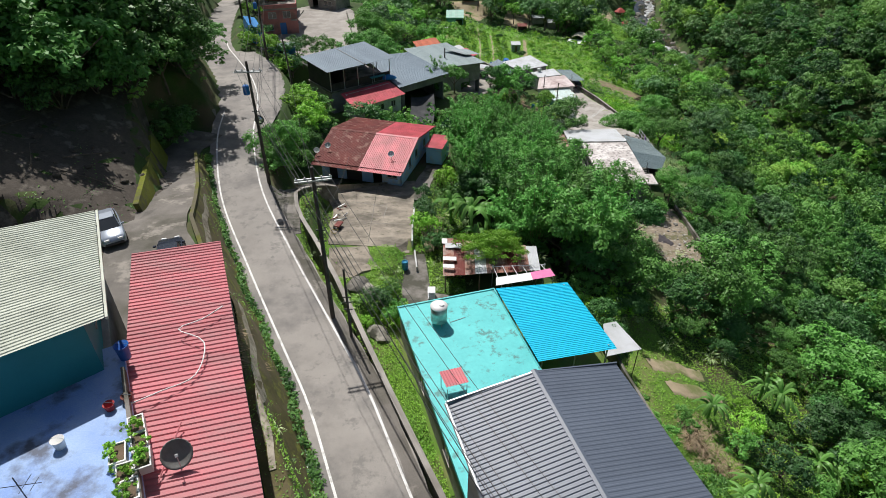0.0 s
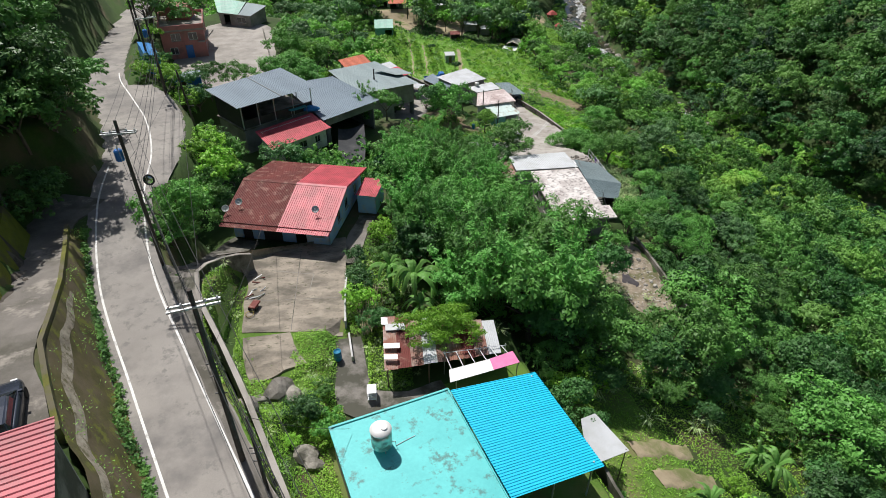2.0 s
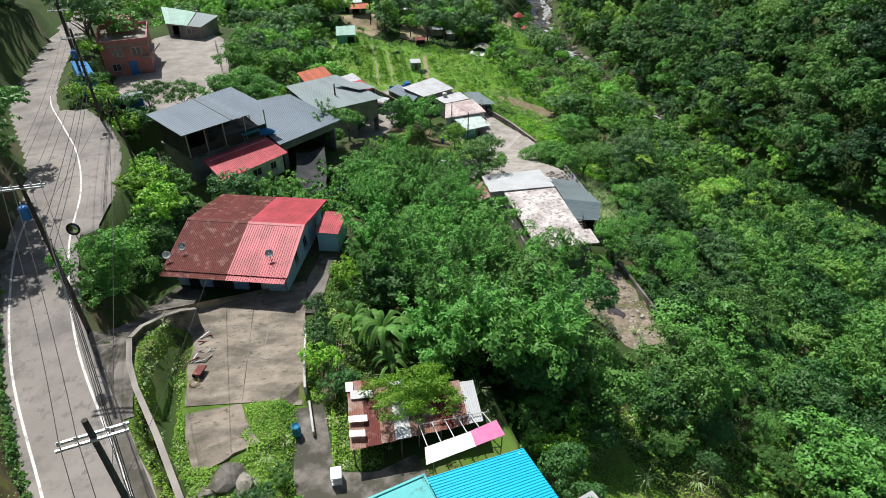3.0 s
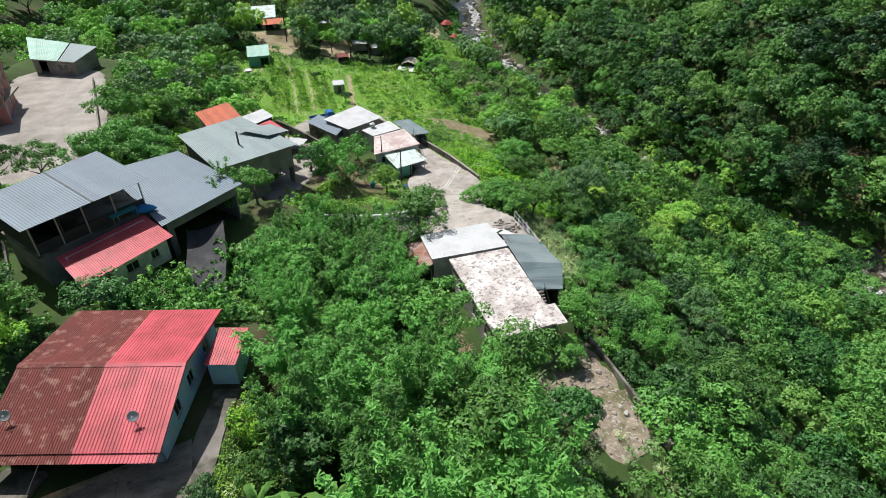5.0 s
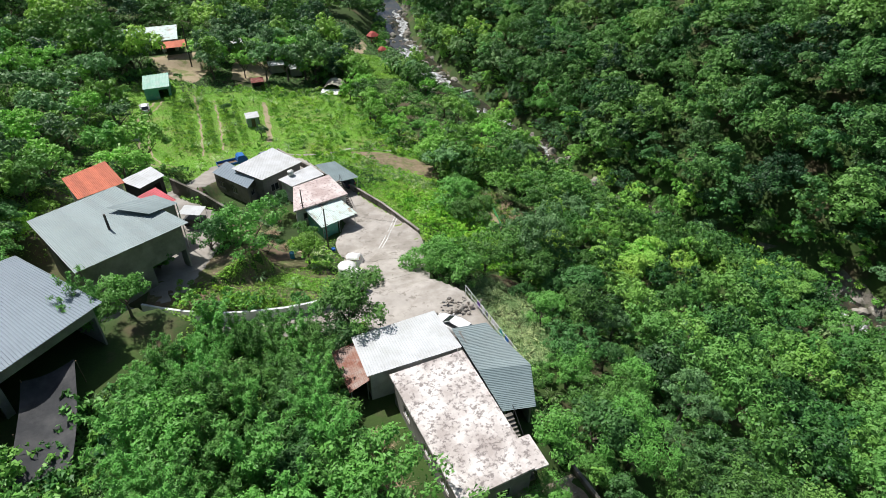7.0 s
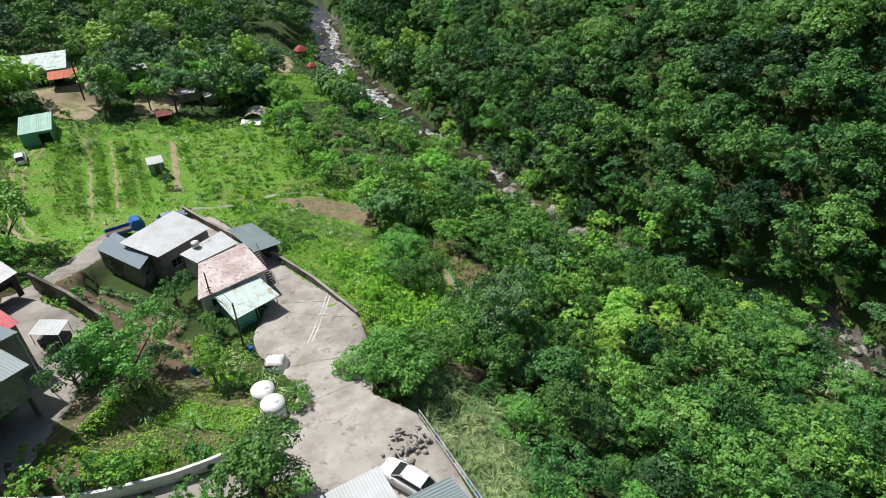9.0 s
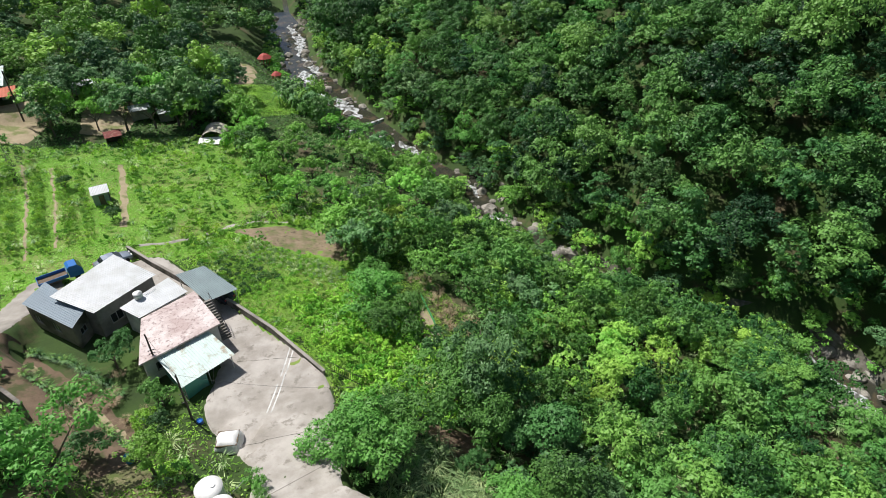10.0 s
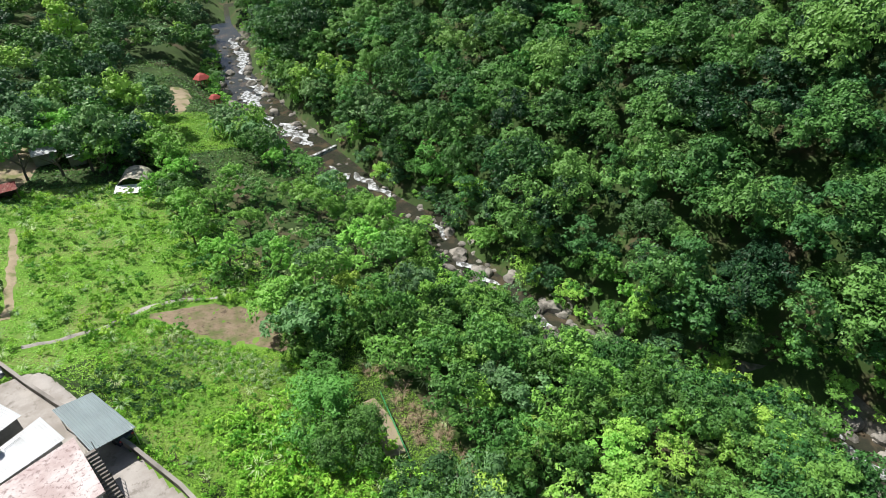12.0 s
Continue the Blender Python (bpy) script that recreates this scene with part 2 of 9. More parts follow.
net_black = mat("shade_net", (0.055, 0.058, 0.062), (0.035, 0.037, 0.04), 0.8, 0.9, 0.3, stain=(0.10, 0.10, 0.10), stain_scale=0.7, stain_amount=0.3, stain_edge=0.3)
straw = mat("dry_straw", (0.42, 0.33, 0.21), (0.28, 0.21, 0.13), 2, 0.9, 0.3, island=0.25)
bamboo_stem = mat("bamboo_stem", (0.16, 0.22, 0.06), (0.22, 0.20, 0.08), 2, 0.5, 0.1)
bamboo_cane = mat("bamboo_cane", (0.50, 0.42, 0.26), (0.36, 0.29, 0.17), 3, 0.6, 0.1)
silver_paint = mat("silver_car_paint", (0.40, 0.45, 0.52), (0.37, 0.42, 0.49), 0.6, 0.25, 0, metal=0.5, spec=0.6)
navy_paint = mat("dark_car_paint", (0.05, 0.06, 0.085), (0.045, 0.055, 0.08), 0.6, 0.22, 0, metal=0.4, spec=0.6)
white_paint = mat("white_paint", (0.78, 0.79, 0.80), (0.72, 0.73, 0.74), 0.6, 0.3, 0)
blue_paint = mat("blue_truck_paint", (0.03, 0.17, 0.50), (0.025, 0.15, 0.44), 0.6, 0.35, 0)
tyre_rubber = mat("tyre_rubber", (0.02, 0.02, 0.02), (0.03, 0.03, 0.03), 4, 0.85, 0.1)
water = mat("stream_water", (0.035, 0.038, 0.028), (0.06, 0.058, 0.042), 0.3, 0.08, 0.5, fine=3.5, stain=(0.11, 0.085, 0.055), stain_scale=0.3, stain_amount=0.3, spec=0.6)
foam = mat("white_water", (0.80, 0.82, 0.83), (0.42, 0.45, 0.46), 1.6, 0.4, 0.6, fine=5, stain=(0.06, 0.06, 0.045), stain_scale=1.1, stain_amount=0.5, stain_edge=0.1)
pond_mud = mat("muddy_water", (0.36, 0.29, 0.20), (0.30, 0.24, 0.16), 0.4, 0.35, 0.05)
leaf_forest = leaf_mat("forest_leaves", (0.022, 0.070, 0.024), (0.158, 0.385, 0.086))
leaf_mid = leaf_mat("broad_leaves", (0.036, 0.118, 0.032), (0.185, 0.465, 0.092))
leaf_stream = leaf_mat("streamside_leaves", (0.082, 0.220, 0.046), (0.315, 0.680, 0.115))
leaf_bamboo = leaf_mat("bamboo_leaves", (0.040, 0.140, 0.036), (0.200, 0.520, 0.110))
leaf_dark = leaf_mat("dark_leaves", (0.024, 0.080, 0.030), (0.095, 0.260, 0.068))
leaf_grey = leaf_mat("greyish_leaves", (0.046, 0.125, 0.052), (0.200, 0.410, 0.150))
leaf_yellow = leaf_mat("yellow_green_leaves", (0.066, 0.175, 0.032), (0.255, 0.520, 0.080))
leaf_bright = leaf_mat("fresh_weeds", (0.118, 0.310, 0.034), (0.330, 0.670, 0.080))
leaf_banana = leaf_mat("banana_leaves", (0.050, 0.165, 0.036), (0.195, 0.430, 0.095), rough=0.4)
leaf_pale = leaf_mat("pale_grass", (0.197, 0.349, 0.130), (0.536, 0.699, 0.330))
# ---- mesh helpers ----
class Shape:
    """Collects vertices and faces for one mesh."""

    def __init__(self):
        self.v, self.f = [], []

    def add(self, verts, faces):
        k = len(self.v)
        self.v += [tuple(p) for p in verts]
        self.f += [tuple(k + i for i in q) for q in faces]
        return self

    def box(self, lo, hi, m=None, taper=0.0):
        (x0, y0, z0), (x1, y1, z1) = lo, hi
        t = taper
        p = [(x0, y0, z0), (x1, y0, z0), (x1, y1, z0), (x0, y1, z0),
             (x0 + t, y0 + t, z1), (x1 - t, y0 + t, z1), (x1 - t, y1 - t, z1), (x0 + t, y1 - t, z1)]
        if m is not None:
            p = [m @ Vector(q) for q in p]
        return self.add(p, [(3, 2, 1, 0), (4, 5, 6, 7), (0, 1, 5, 4), (1, 2, 6, 5), (2, 3, 7, 6), (3, 0, 4, 7)])

    def slab(self, quad, thick):
        """A plate under four corners, thick metres deep."""
        top = [Vector(q) for q in quad]
        low = [q - Vector((0, 0, thick)) for q in top]
        n = len(top)
        return self.add(top + low, [tuple(range(n)), tuple(reversed(range(n, 2 * n)))] +
                        [(i + n, (i + 1) % n + n, (i + 1) % n, i) for i in range(n)])

    def tube(self, pts, r, n=6, r2=None):
        pts = [Vector(p) for p in pts]
        r2 = r if r2 is None else r2
        k, rings = len(pts), []
        for i, p in enumerate(pts):
            d = (pts[min(i + 1, k - 1)] - pts[max(i - 1, 0)]).normalized()
            a = d.cross(Vector((0, 0, 1)) if abs(d.z) < 0.9 else Vector((1, 0, 0))).normalized()
            b = d.cross(a)
            q = r + (r2 - r) * i / max(1, k - 1)
            rings += [p + (a * math.cos(2 * math.pi * j / n) + b * math.sin(2 * math.pi * j / n)) * q for j in range(n)]
        faces = [(i * n + j, i * n + (j + 1) % n, (i + 1) * n + (j + 1) % n, (i + 1) * n + j) for i in range(k - 1) for j in range(n)]
        faces += [tuple(reversed(range(n))), tuple(range((k - 1) * n, k * n))]
        return self.add(rings, faces)

    def lathe(self, profile, at=(0, 0, 0), n=16):
        """profile: (radius, height) rows turned about the upright axis."""
        k = len(profile)
        v = [(at[0] + r * math.cos(2 * math.pi * j / n), at[1] + r * math.sin(2 * math.pi * j / n), at[2] + h) for r, h in profile for j in range(n)]
        f = [(i * n + j, i * n + (j + 1) % n, (i + 1) * n + (j + 1) % n, (i + 1) * n + j) for i in range(k - 1) for j in range(n)]
        f += [tuple(reversed(range(n))), tuple(range((k - 1) * n, k * n))]
        return self.add(v, f)

    def loft(self, sections):
        """Closed rings of equal length joined into one body."""
        n, k = len(sections[0]), len(sections)
        f = [(i * n + j, i * n + (j + 1) % n, (i + 1) * n + (j + 1) % n, (i + 1) * n + j) for i in range(k - 1) for j in range(n)]
        f += [tuple(reversed(range(n))), tuple(range((k - 1) * n, k * n))]
        return self.add([p for s in sections for p in s], f)

    def ribbed(self, a, b, c, d, pitch=0.25, amp=0.035, thick=0.012):
        """A profiled sheet over a (0,0), b (1,0), c (1,1), d (0,1); its ribs run from a to d."""
        a, b, c, d = (Vector(q) for q in (a, b, c, d))
        up = (b - a).cross(d - a).normalized()
        if up.z < 0:
            up = -up
        ribs = max(1, round((b - a).length / pitch))
        prof = [(0, 0), (0.45, 0), (0.6, 1), (0.85, 1)]
        us = [((i + u) / ribs, h) for i in range(ribs) for u, h in prof] + [(1, 0)]
        top = [(p + (q - p) * u) + up * (h * amp) for p, q in ((a, b), (d, c)) for u, h in us]
        low = [p - up * thick for p in top]
        n, k = len(us), 2 * len(us)
        f = [(i, i + 1, n + i + 1, n + i) for i in range(n - 1)]
        f += [(k + n + i, k + n + i + 1, k + i + 1, k + i) for i in range(n - 1)]
        f += [(k + i, k + i + 1, i + 1, i) for i in range(n - 1)] + [(n + i, n + i + 1, k + n + i + 1, k + n + i) for i in range(n - 1)]
        f += [(0, n, k + n, k), (n - 1, k + n - 1, k + 2 * n - 1, 2 * n - 1)]
        return self.add(top + low, f)

    def mesh(self, name, material, smooth=False, bevel=0.0):
        me = bpy.data.meshes.new(name)
        me.from_pydata(self.v, [], self.f)
        if bevel:
            bm = bmesh.new()
            bm.from_mesh(me)
            bmesh.ops.bevel(bm, geom=bm.edges[:], offset=bevel, segments=1, affect="EDGES")
            bm.to_mesh(me)
            bm.free()
        me.materials.append(material)
        if smooth:
            me.polygons.foreach_set("use_smooth", [True] * len(me.polygons))
        me.update()
        return me


def part(name, shape, material, parent=None, label="", smooth=False, bevel=0.0, m=None):
    """Links a shape as one mesh object under a thing or a part."""
    ob = new(name, shape.mesh(name, material, smooth, bevel) if isinstance(shape, Shape) else shape)
    ob.parent = parent
    if m is not None:
        ob.matrix_basis = m
    return tagged(ob, label=label)


def thing(name, at, label, category, group="", rz=0.0):
    """An empty at the base of a thing that carries its parts."""
    ob = new(name)
    ob.empty_display_size = 0.3
    ob.matrix_basis = pose(*at, 0, 0, rz)
    return tagged(ob, label=label, category=category, group=group)


def fast_mesh(name, verts, faces, material, tint=None):
    """A mesh straight from arrays of vertices and equal-sided faces; tint: one value a vertex for the leaf colour."""
    me = bpy.data.meshes.new(name)
    verts, faces = np.asarray(verts, np.float32), np.asarray(faces, np.int32)
    me.vertices.add(len(verts))
    me.vertices.foreach_set("co", verts.ravel())
    me.loops.add(faces.size)
    me.loops.foreach_set("vertex_index", faces.ravel())
    me.polygons.add(len(faces))
    me.polygons.foreach_set("loop_start", np.arange(0, faces.size, faces.shape[1], dtype=np.int32))
    me.materials.append(material)
    me.update(calc_edges=True)
    if tint is not None:
        me.attributes.new("tint", "FLOAT", "POINT").data.foreach_set("value", np.asarray(tint, np.float32))
    return me


def smooth01(a, b, x):
    t = np.clip((x - a) / (b - a), 0, 1)
    return t * t * (3 - 2 * t)
# ---- the lie of the land ----
GX = np.array([-60, -32, -16, 0, 18, 35, 55, 75], float)
GY = np.array([0, 35, 60, 90, 115, 150, 190, 250, 330], float)
GZ = np.array([[64, 48, 40, 33, 27, 20, 13, 7],
               [62, 46, 38, 33, 27, 19, 12.5, 6],
               [62, 47, 37, 32.5, 27, 19.5, 13, 6],
               [56, 40, 35, 31, 25.5, 19.5, 13, 6],
               [50, 37, 32, 27.5, 22, 18, 13, 7],
               [42, 29, 25, 20.3, 17.5, 14.8, 11.5, 7],
               [40, 27, 23, 19.8, 16.5, 13.5, 10.5, 6],
               [46, 33, 27, 23, 19, 15, 11, 8],
               [72, 56, 46, 38, 30, 24, 18, 14]], float)
RIVER_Y = np.array([-60, 60, 80, 93, 106, 123, 137, 150, 165, 180, 197, 215, 234, 255, 272, 298, 330, 380, 440], float)
RIVER_X = np.array([112, 104, 101, 101, 94, 87, 86.6, 85.4, 87.4, 84.8, 83, 81.5, 82, 83, 90, 93, 112, 150, 200], float)

# roads and lanes: rows of x, y, z, width to the left, width to the right
ROAD = [(14, -24, 36.6, 2.5, 2.9), (5.4, -4, 36.9, 2.5, 2.9), (-3.65, 17.9, 37.2, 2.5, 2.9), (-6.6, 24.9, 37.2, 2.5, 2.9), (-9.3, 30, 37.2, 2.5, 2.9), (-14.1, 39, 37.3, 2.5, 2.9),
        (-19.0, 48.6, 38.2, 2.5, 2.6), (-22.2, 58.5, 39.4, 2.6, 2.5), (-23.8, 67, 39.8, 2.7, 2.5), (-26.6, 75, 39.8, 2.7, 2.5), (-30.6, 83, 39.6, 2.6, 2.5),
        (-35, 92, 39.2, 2.5, 2.5), (-39, 105, 38.2, 2.5, 2.5), (-43, 122, 37.2, 2.5, 2.5), (-46.5, 140, 36.5, 2.5, 2.5), (-52, 170, 36, 2.5, 2.5)]
LANE = [(-16.6, 24.0, 42.6, 3.2, 2.6), (-17.6, 27.5, 42.6, 3.4, 2.8), (-19, 31, 42.6, 3.5, 3.0), (-20.4, 36, 42.5, 3.4, 1.6), (-21.4, 40, 41.9, 2.2, 1.5), (-22.6, 44.5, 41.0, 1.9, 1.6), (-24.6, 50, 40.0, 1.9, 1.6), (-26.6, 55, 39.5, 2.2, 1.8), (-25.5, 59.5, 39.5, 2.5, 2.0)]
PULLOUT = [(-20.5, 62, 39.5, 1.2, 1.5), (-21, 67, 39.7, 2, 1.9), (-22.5, 74, 39.75, 3, 2.2), (-25.5, 82, 39.6, 3, 1.9), (-29, 88, 39.3, 2, 1.5)]
YARD = [(-7.2, 46.2, 33.8, 3.8, 4.0), (-7, 50, 33.8, 4.4, 4.0), (-7.6, 54.5, 33.8, 4.2, 4.6), (-8.5, 57.6, 33.8, 6.5, 5.6)]
SIDE_PATH = [(-3.2, 55.0, 33.75, 0.9, 1.0), (-2.2, 59, 33.7, 0.9, 0.9), (-1.1, 63, 33.7, 0.8, 0.9)]
YARD_SPUR = [(-13.6, 42.5, 37.3, 1.2, 1.3), (-15.0, 46.5, 37.5, 1.6, 1.7), (-15.2, 50.0, 37.0, 1.5, 1.3), (-14.4, 53.4, 35.8, 1.5, 1.3), (-13.6, 57.0, 34.4, 1.5, 1.5), (-12.6, 59.6, 33.9, 1.4, 1.2)]
LOW_SLAB = [(-7.6, 42.0, 33.4, 2.1, 2.0), (-8.4, 44.4, 33.4, 2.2, 1.6), (-8.6, 46.0, 33.5, 2.2, 1.4)]
LOW_PATH = [(-2.9, 45.6, 33.2, 1.1, 0.9), (-2.6, 42.5, 33.0, 1.3, 1.0), (-2.2, 39.6, 32.8, 1.5, 1.3), (1.0, 38.8, 32.7, 1.3, 1.2), (4.5, 40.0, 32.6, 1.1, 1.1)]
PATIO = [(29.3, 82, 25.4, 1.6, 3.2), (29.3, 86, 25.3, 3, 3.4), (28.2, 90, 25.0, 7, 4.4), (26.0, 95, 24.2, 3.3, 4.2), (27.4, 100, 22.9, 2.6, 4.4), (28.3, 105, 21.6, 4.0, 4.8), (28.6, 110, 20.6, 5.6, 6.0), (29, 116, 20.2, 3, 3.6),
         (27.6, 122, 20.2, 3, 2.8), (25.8, 128, 20.2, 3, 2.8), (22.4, 137, 20.2, 3, 3.0)]
BARRIER_LANE = [(24, 92.6, 24.8, 1.6, 1.6), (17.5, 91.9, 25.4, 1.5, 1.6), (11, 92.1, 26.3, 1.4, 1.6), (5.5, 93.4, 27.2, 1.4, 1.5), (1.5, 95.4, 27.7, 1.4, 1.5), (-2, 98.5, 28.3, 1.3, 1.5)]
LOW_YARD = [(3.8, 99.6, 28.3, 1.8, 2.5), (6.2, 104, 28.2, 4.2, 2.4), (8.2, 109, 28.1, 5, 2.4), (6.4, 114.5, 28, 4.5, 2.2), (4.3, 119.5, 27.4, 3, 1.4), (5.8, 127, 24.4, 1.7, 1.7), (8.2, 134, 21.6, 1.9, 1.9), (11.5, 139.5, 20.4, 2.2, 2.4)]
PINK_YARD = [(-22, 101.5, 34.6, 8.0, 7.4), (-23, 111, 34.6, 9.5, 7.4), (-24, 121, 34.6, 9.5, 7.0), (-25, 132, 34.6, 8, 6.0)]

# level ground: centre x, y, half sizes, turn, height, width of the slope round it
PADS = [(-19.5, 23, 7.5, 15, 28.5, 42.6, 1.2), (-8, 64, 7.5, 7.5, -15.7, 33.6, 2.5), (-7, 50.5, 5.0, 7.5, 0, 33.7, 1.2), (-6.5, 43, 4.6, 4.0, 0, 33.2, 2.0),
        (5.5, 27, 8.5, 13, 16.6, 32.4, 2.0), (5, 43, 5, 3.5, 5, 32.6, 2.0), (-13, 85, 8, 8.5, 37, 33.4, 2.5), (-4, 89.5, 7, 7.5, 40, 32.2, 2.5), (1, 105, 8.5, 8.5, 38, 28.1, 2.0), (-1.5, 120, 5.5, 4, 30, 27.6, 2.0),
        (23.6, 75.5, 6.5, 10.5, 0, 25.6, 1.5), (20, 125, 8.5, 12, 25, 20.2, 2.0), (-24, 117, 8, 17, 8, 34.5, 2.5), (-26, 140, 9, 5, -30, 34.5, 3.0),
        (21, 97, 2.2, 2.2, 0, 24.4, 1.2), (3, 182, 5, 6, 0, 19.9, 4), (4, 213, 9, 8, 0, 20.5, 5), (50.5, 119.5, 2.0, 4.5, 10, 12.2, 2.0), (28.4, 60.0, 3.0, 8.2, -4, 24.5, 2.0)]


def spline(rows, step=1.5):
    """Points along rows, eased between them."""
    p = np.array(rows, float)
    out = []
    for i in range(len(p) - 1):
        a, b, c, d = p[max(i - 1, 0)], p[i], p[i + 1], p[min(i + 2, len(p) - 1)]
        n = max(2, int(np.linalg.norm((c - b)[:2]) / step))
        for t in np.arange(n) / n:
            out.append(0.5 * (2 * b + (c - a) * t + (2 * a - 5 * b + 4 * c - d) * t ** 2 + (3 * b - a - 3 * c + d) * t ** 3))
    return np.array(out + [p[-1]])


def base_height(x, y):
    def weights(g, q):
        i = np.clip(np.searchsorted(g, q) - 1, 0, len(g) - 2)
        t = np.clip((q - g[i]) / (g[i + 1] - g[i]), 0, 1)
        return i, t * 0.6 + 0.4 * t * t * (3 - 2 * t)
    i, u = weights(GX, x)
    j, v = weights(GY, y)
    h = (GZ[j, i] * (1 - u) + GZ[j, i + 1] * u) * (1 - v) + (GZ[j + 1, i] * (1 - u) + GZ[j + 1, i + 1] * u) * v
    h = h + 0.55 * np.clip(-60 - x, 0, 400) + 0.25 * np.clip(y - 330, 0, 600)
    rz = river_height(y)
    d = np.interp(y, RIVER_Y, RIVER_X) - x
    wide = stream_spread(y)
    h = rz - 0.5 + (h - rz + 0.5) * smooth01(0, 13, d - 4 - wide)
    right = rz - 0.5 + 3.5 * smooth01(0, 4.5, -d - 3.5 - wide) + 0.58 * np.clip(-d - 4, 0, 500) + 0.1 * np.clip(-d - 60, 0, 500)
    h = np.where(d < 0, right, h)
    return h + 0.35 * np.sin(x * 0.31 + 1.7 * np.sin(y * 0.11)) * np.cos(y * 0.27 + x * 0.05) * smooth01(0, 12, np.abs(d))


def stream_spread(y):
    """How much wider the stream lies above the weir."""
    return 2.6 * smooth01(186, 202, y)


def river_height(y):
    return 0.3 + 0.045 * np.clip(y - 200, 0, 400) - 0.03 * np.clip(100 - y, 0, 200)


def along(rows, x, y):
    """Distance beyond the edge of a lane, and its height there."""
    s = spline(rows, 2.5)
    best, hz = np.full(x.shape, 1e9), np.zeros(x.shape)
    for k in range(len(s) - 1):
        a, b = s[k], s[k + 1]
        dx, dy = b[0] - a[0], b[1] - a[1]
        ll = dx * dx + dy * dy
        t = np.clip(((x - a[0]) * dx + (y - a[1]) * dy) / ll, 0, 1)
        ex, ey = x - a[0] - t * dx, y - a[1] - t * dy
        right = (dy * ex - dx * ey) > 0
        w = np.where(right, a[4] + t * (b[4] - a[4]), a[3] + t * (b[3] - a[3]))
        q = np.hypot(ex, ey) - w
        m = q < best
        best, hz = np.where(m, q, best), np.where(m, a[2] + t * (b[2] - a[2]), hz)
    return best, hz


LANES = [(LOW_SLAB, 0.5), (PATIO, 1.5), (BARRIER_LANE, 1.0), (LOW_YARD, 1.2), (PINK_YARD, 2.0), (PULLOUT, 1.5), (YARD, 0.7), (YARD_SPUR, 0.8), (SIDE_PATH, 0.8), (LOW_PATH, 0.8), (LANE, 0.6), (ROAD, 1.0)]


def pad_distance(pad, x, y):
    cx, cy, hx, hy, rot, _, _ = pad
    c, s = math.cos(radians(rot)), math.sin(radians(rot))
    u, v = (x - cx) * c + (y - cy) * s, -(x - cx) * s + (y - cy) * c
    return np.hypot(np.clip(np.abs(u) - hx, 0, None), np.clip(np.abs(v) - hy, 0, None))


def ground(x, y):
    x, y = np.asarray(x, float), np.asarray(y, float)
    h = base_height(x, y)
    for pad in PADS:
        w = 1 - smooth01(0, pad[6], pad_distance(pad, x, y))
        h = h + (pad[5] - h) * w
    for rows, margin in LANES:
        p = np.array(rows)
        near = (x > p[:, 0].min() - 9) & (x < p[:, 0].max() + 9) & (y > p[:, 1].min() - 9) & (y < p[:, 1].max() + 9)
        if not near.any():
            continue
        q, hz = along(rows, x[near], y[near])
        w = 1 - smooth01(0.1, margin + 0.1, q)
        h[near] = h[near] + (hz - 0.10 - h[near]) * w
    return h


def gz(x, y):
    return float(ground(np.array([x]), np.array([y]))[0])


def axis(lo, hi, far_lo, far_hi, step):
    a = list(np.arange(lo, hi + 0.01, step))
    d, q = step, a[0]
    while q > far_lo:
        d *= 1.25
        q -= d
        a.insert(0, q)
    d, q = step, a[-1]
    while q < far_hi:
        d *= 1.25
        q += d
        a.append(q)
    return np.array(a)


def ground_sheet():
    ax, ay = axis(-45, 72, -700, 800, 0.8), axis(8, 212, -600, 1100, 0.85)
    xx, yy = np.meshgrid(ax, ay)
    fx, fy = xx.ravel(), yy.ravel()
    zz = ground(fx, fy)
    for rows, _ in LANES:
        p = np.array(rows)
        near = (fx > p[:, 0].min() - 9) & (fx < p[:, 0].max() + 9) & (fy > p[:, 1].min() - 9) & (fy < p[:, 1].max() + 9)
        q, _h = along(rows, fx[near], fy[near])
        zz[near] -= 0.22 * (1 - smooth01(-0.9, -0.15, q))
    n = len(ax)
    i = np.arange(len(ax) - 1)[None, :] + n * np.arange(len(ay) - 1)[:, None]
    q = np.stack([i, i + 1, i + 1 + n, i + n], -1).reshape(-1, 4)
    me = fast_mesh("ground", np.column_stack([xx.ravel(), yy.ravel(), zz]), q, ground_mat)
    me.polygons.foreach_set("use_smooth", [True] * len(me.polygons))
    return tagged(new("ground", me), label="green weedy hillside falling to the stream, with brown soil", category="ground", kind="structure")


ground_mat = mat("hillside_ground", (0.055, 0.105, 0.020), (0.030, 0.055, 0.014), 0.25, 0.95, 0.8, fine=5, stain=(0.11, 0.085, 0.05), stain_scale=0.13, stain_amount=0.22, stain_edge=0.12)
ground_ob = ground_sheet()


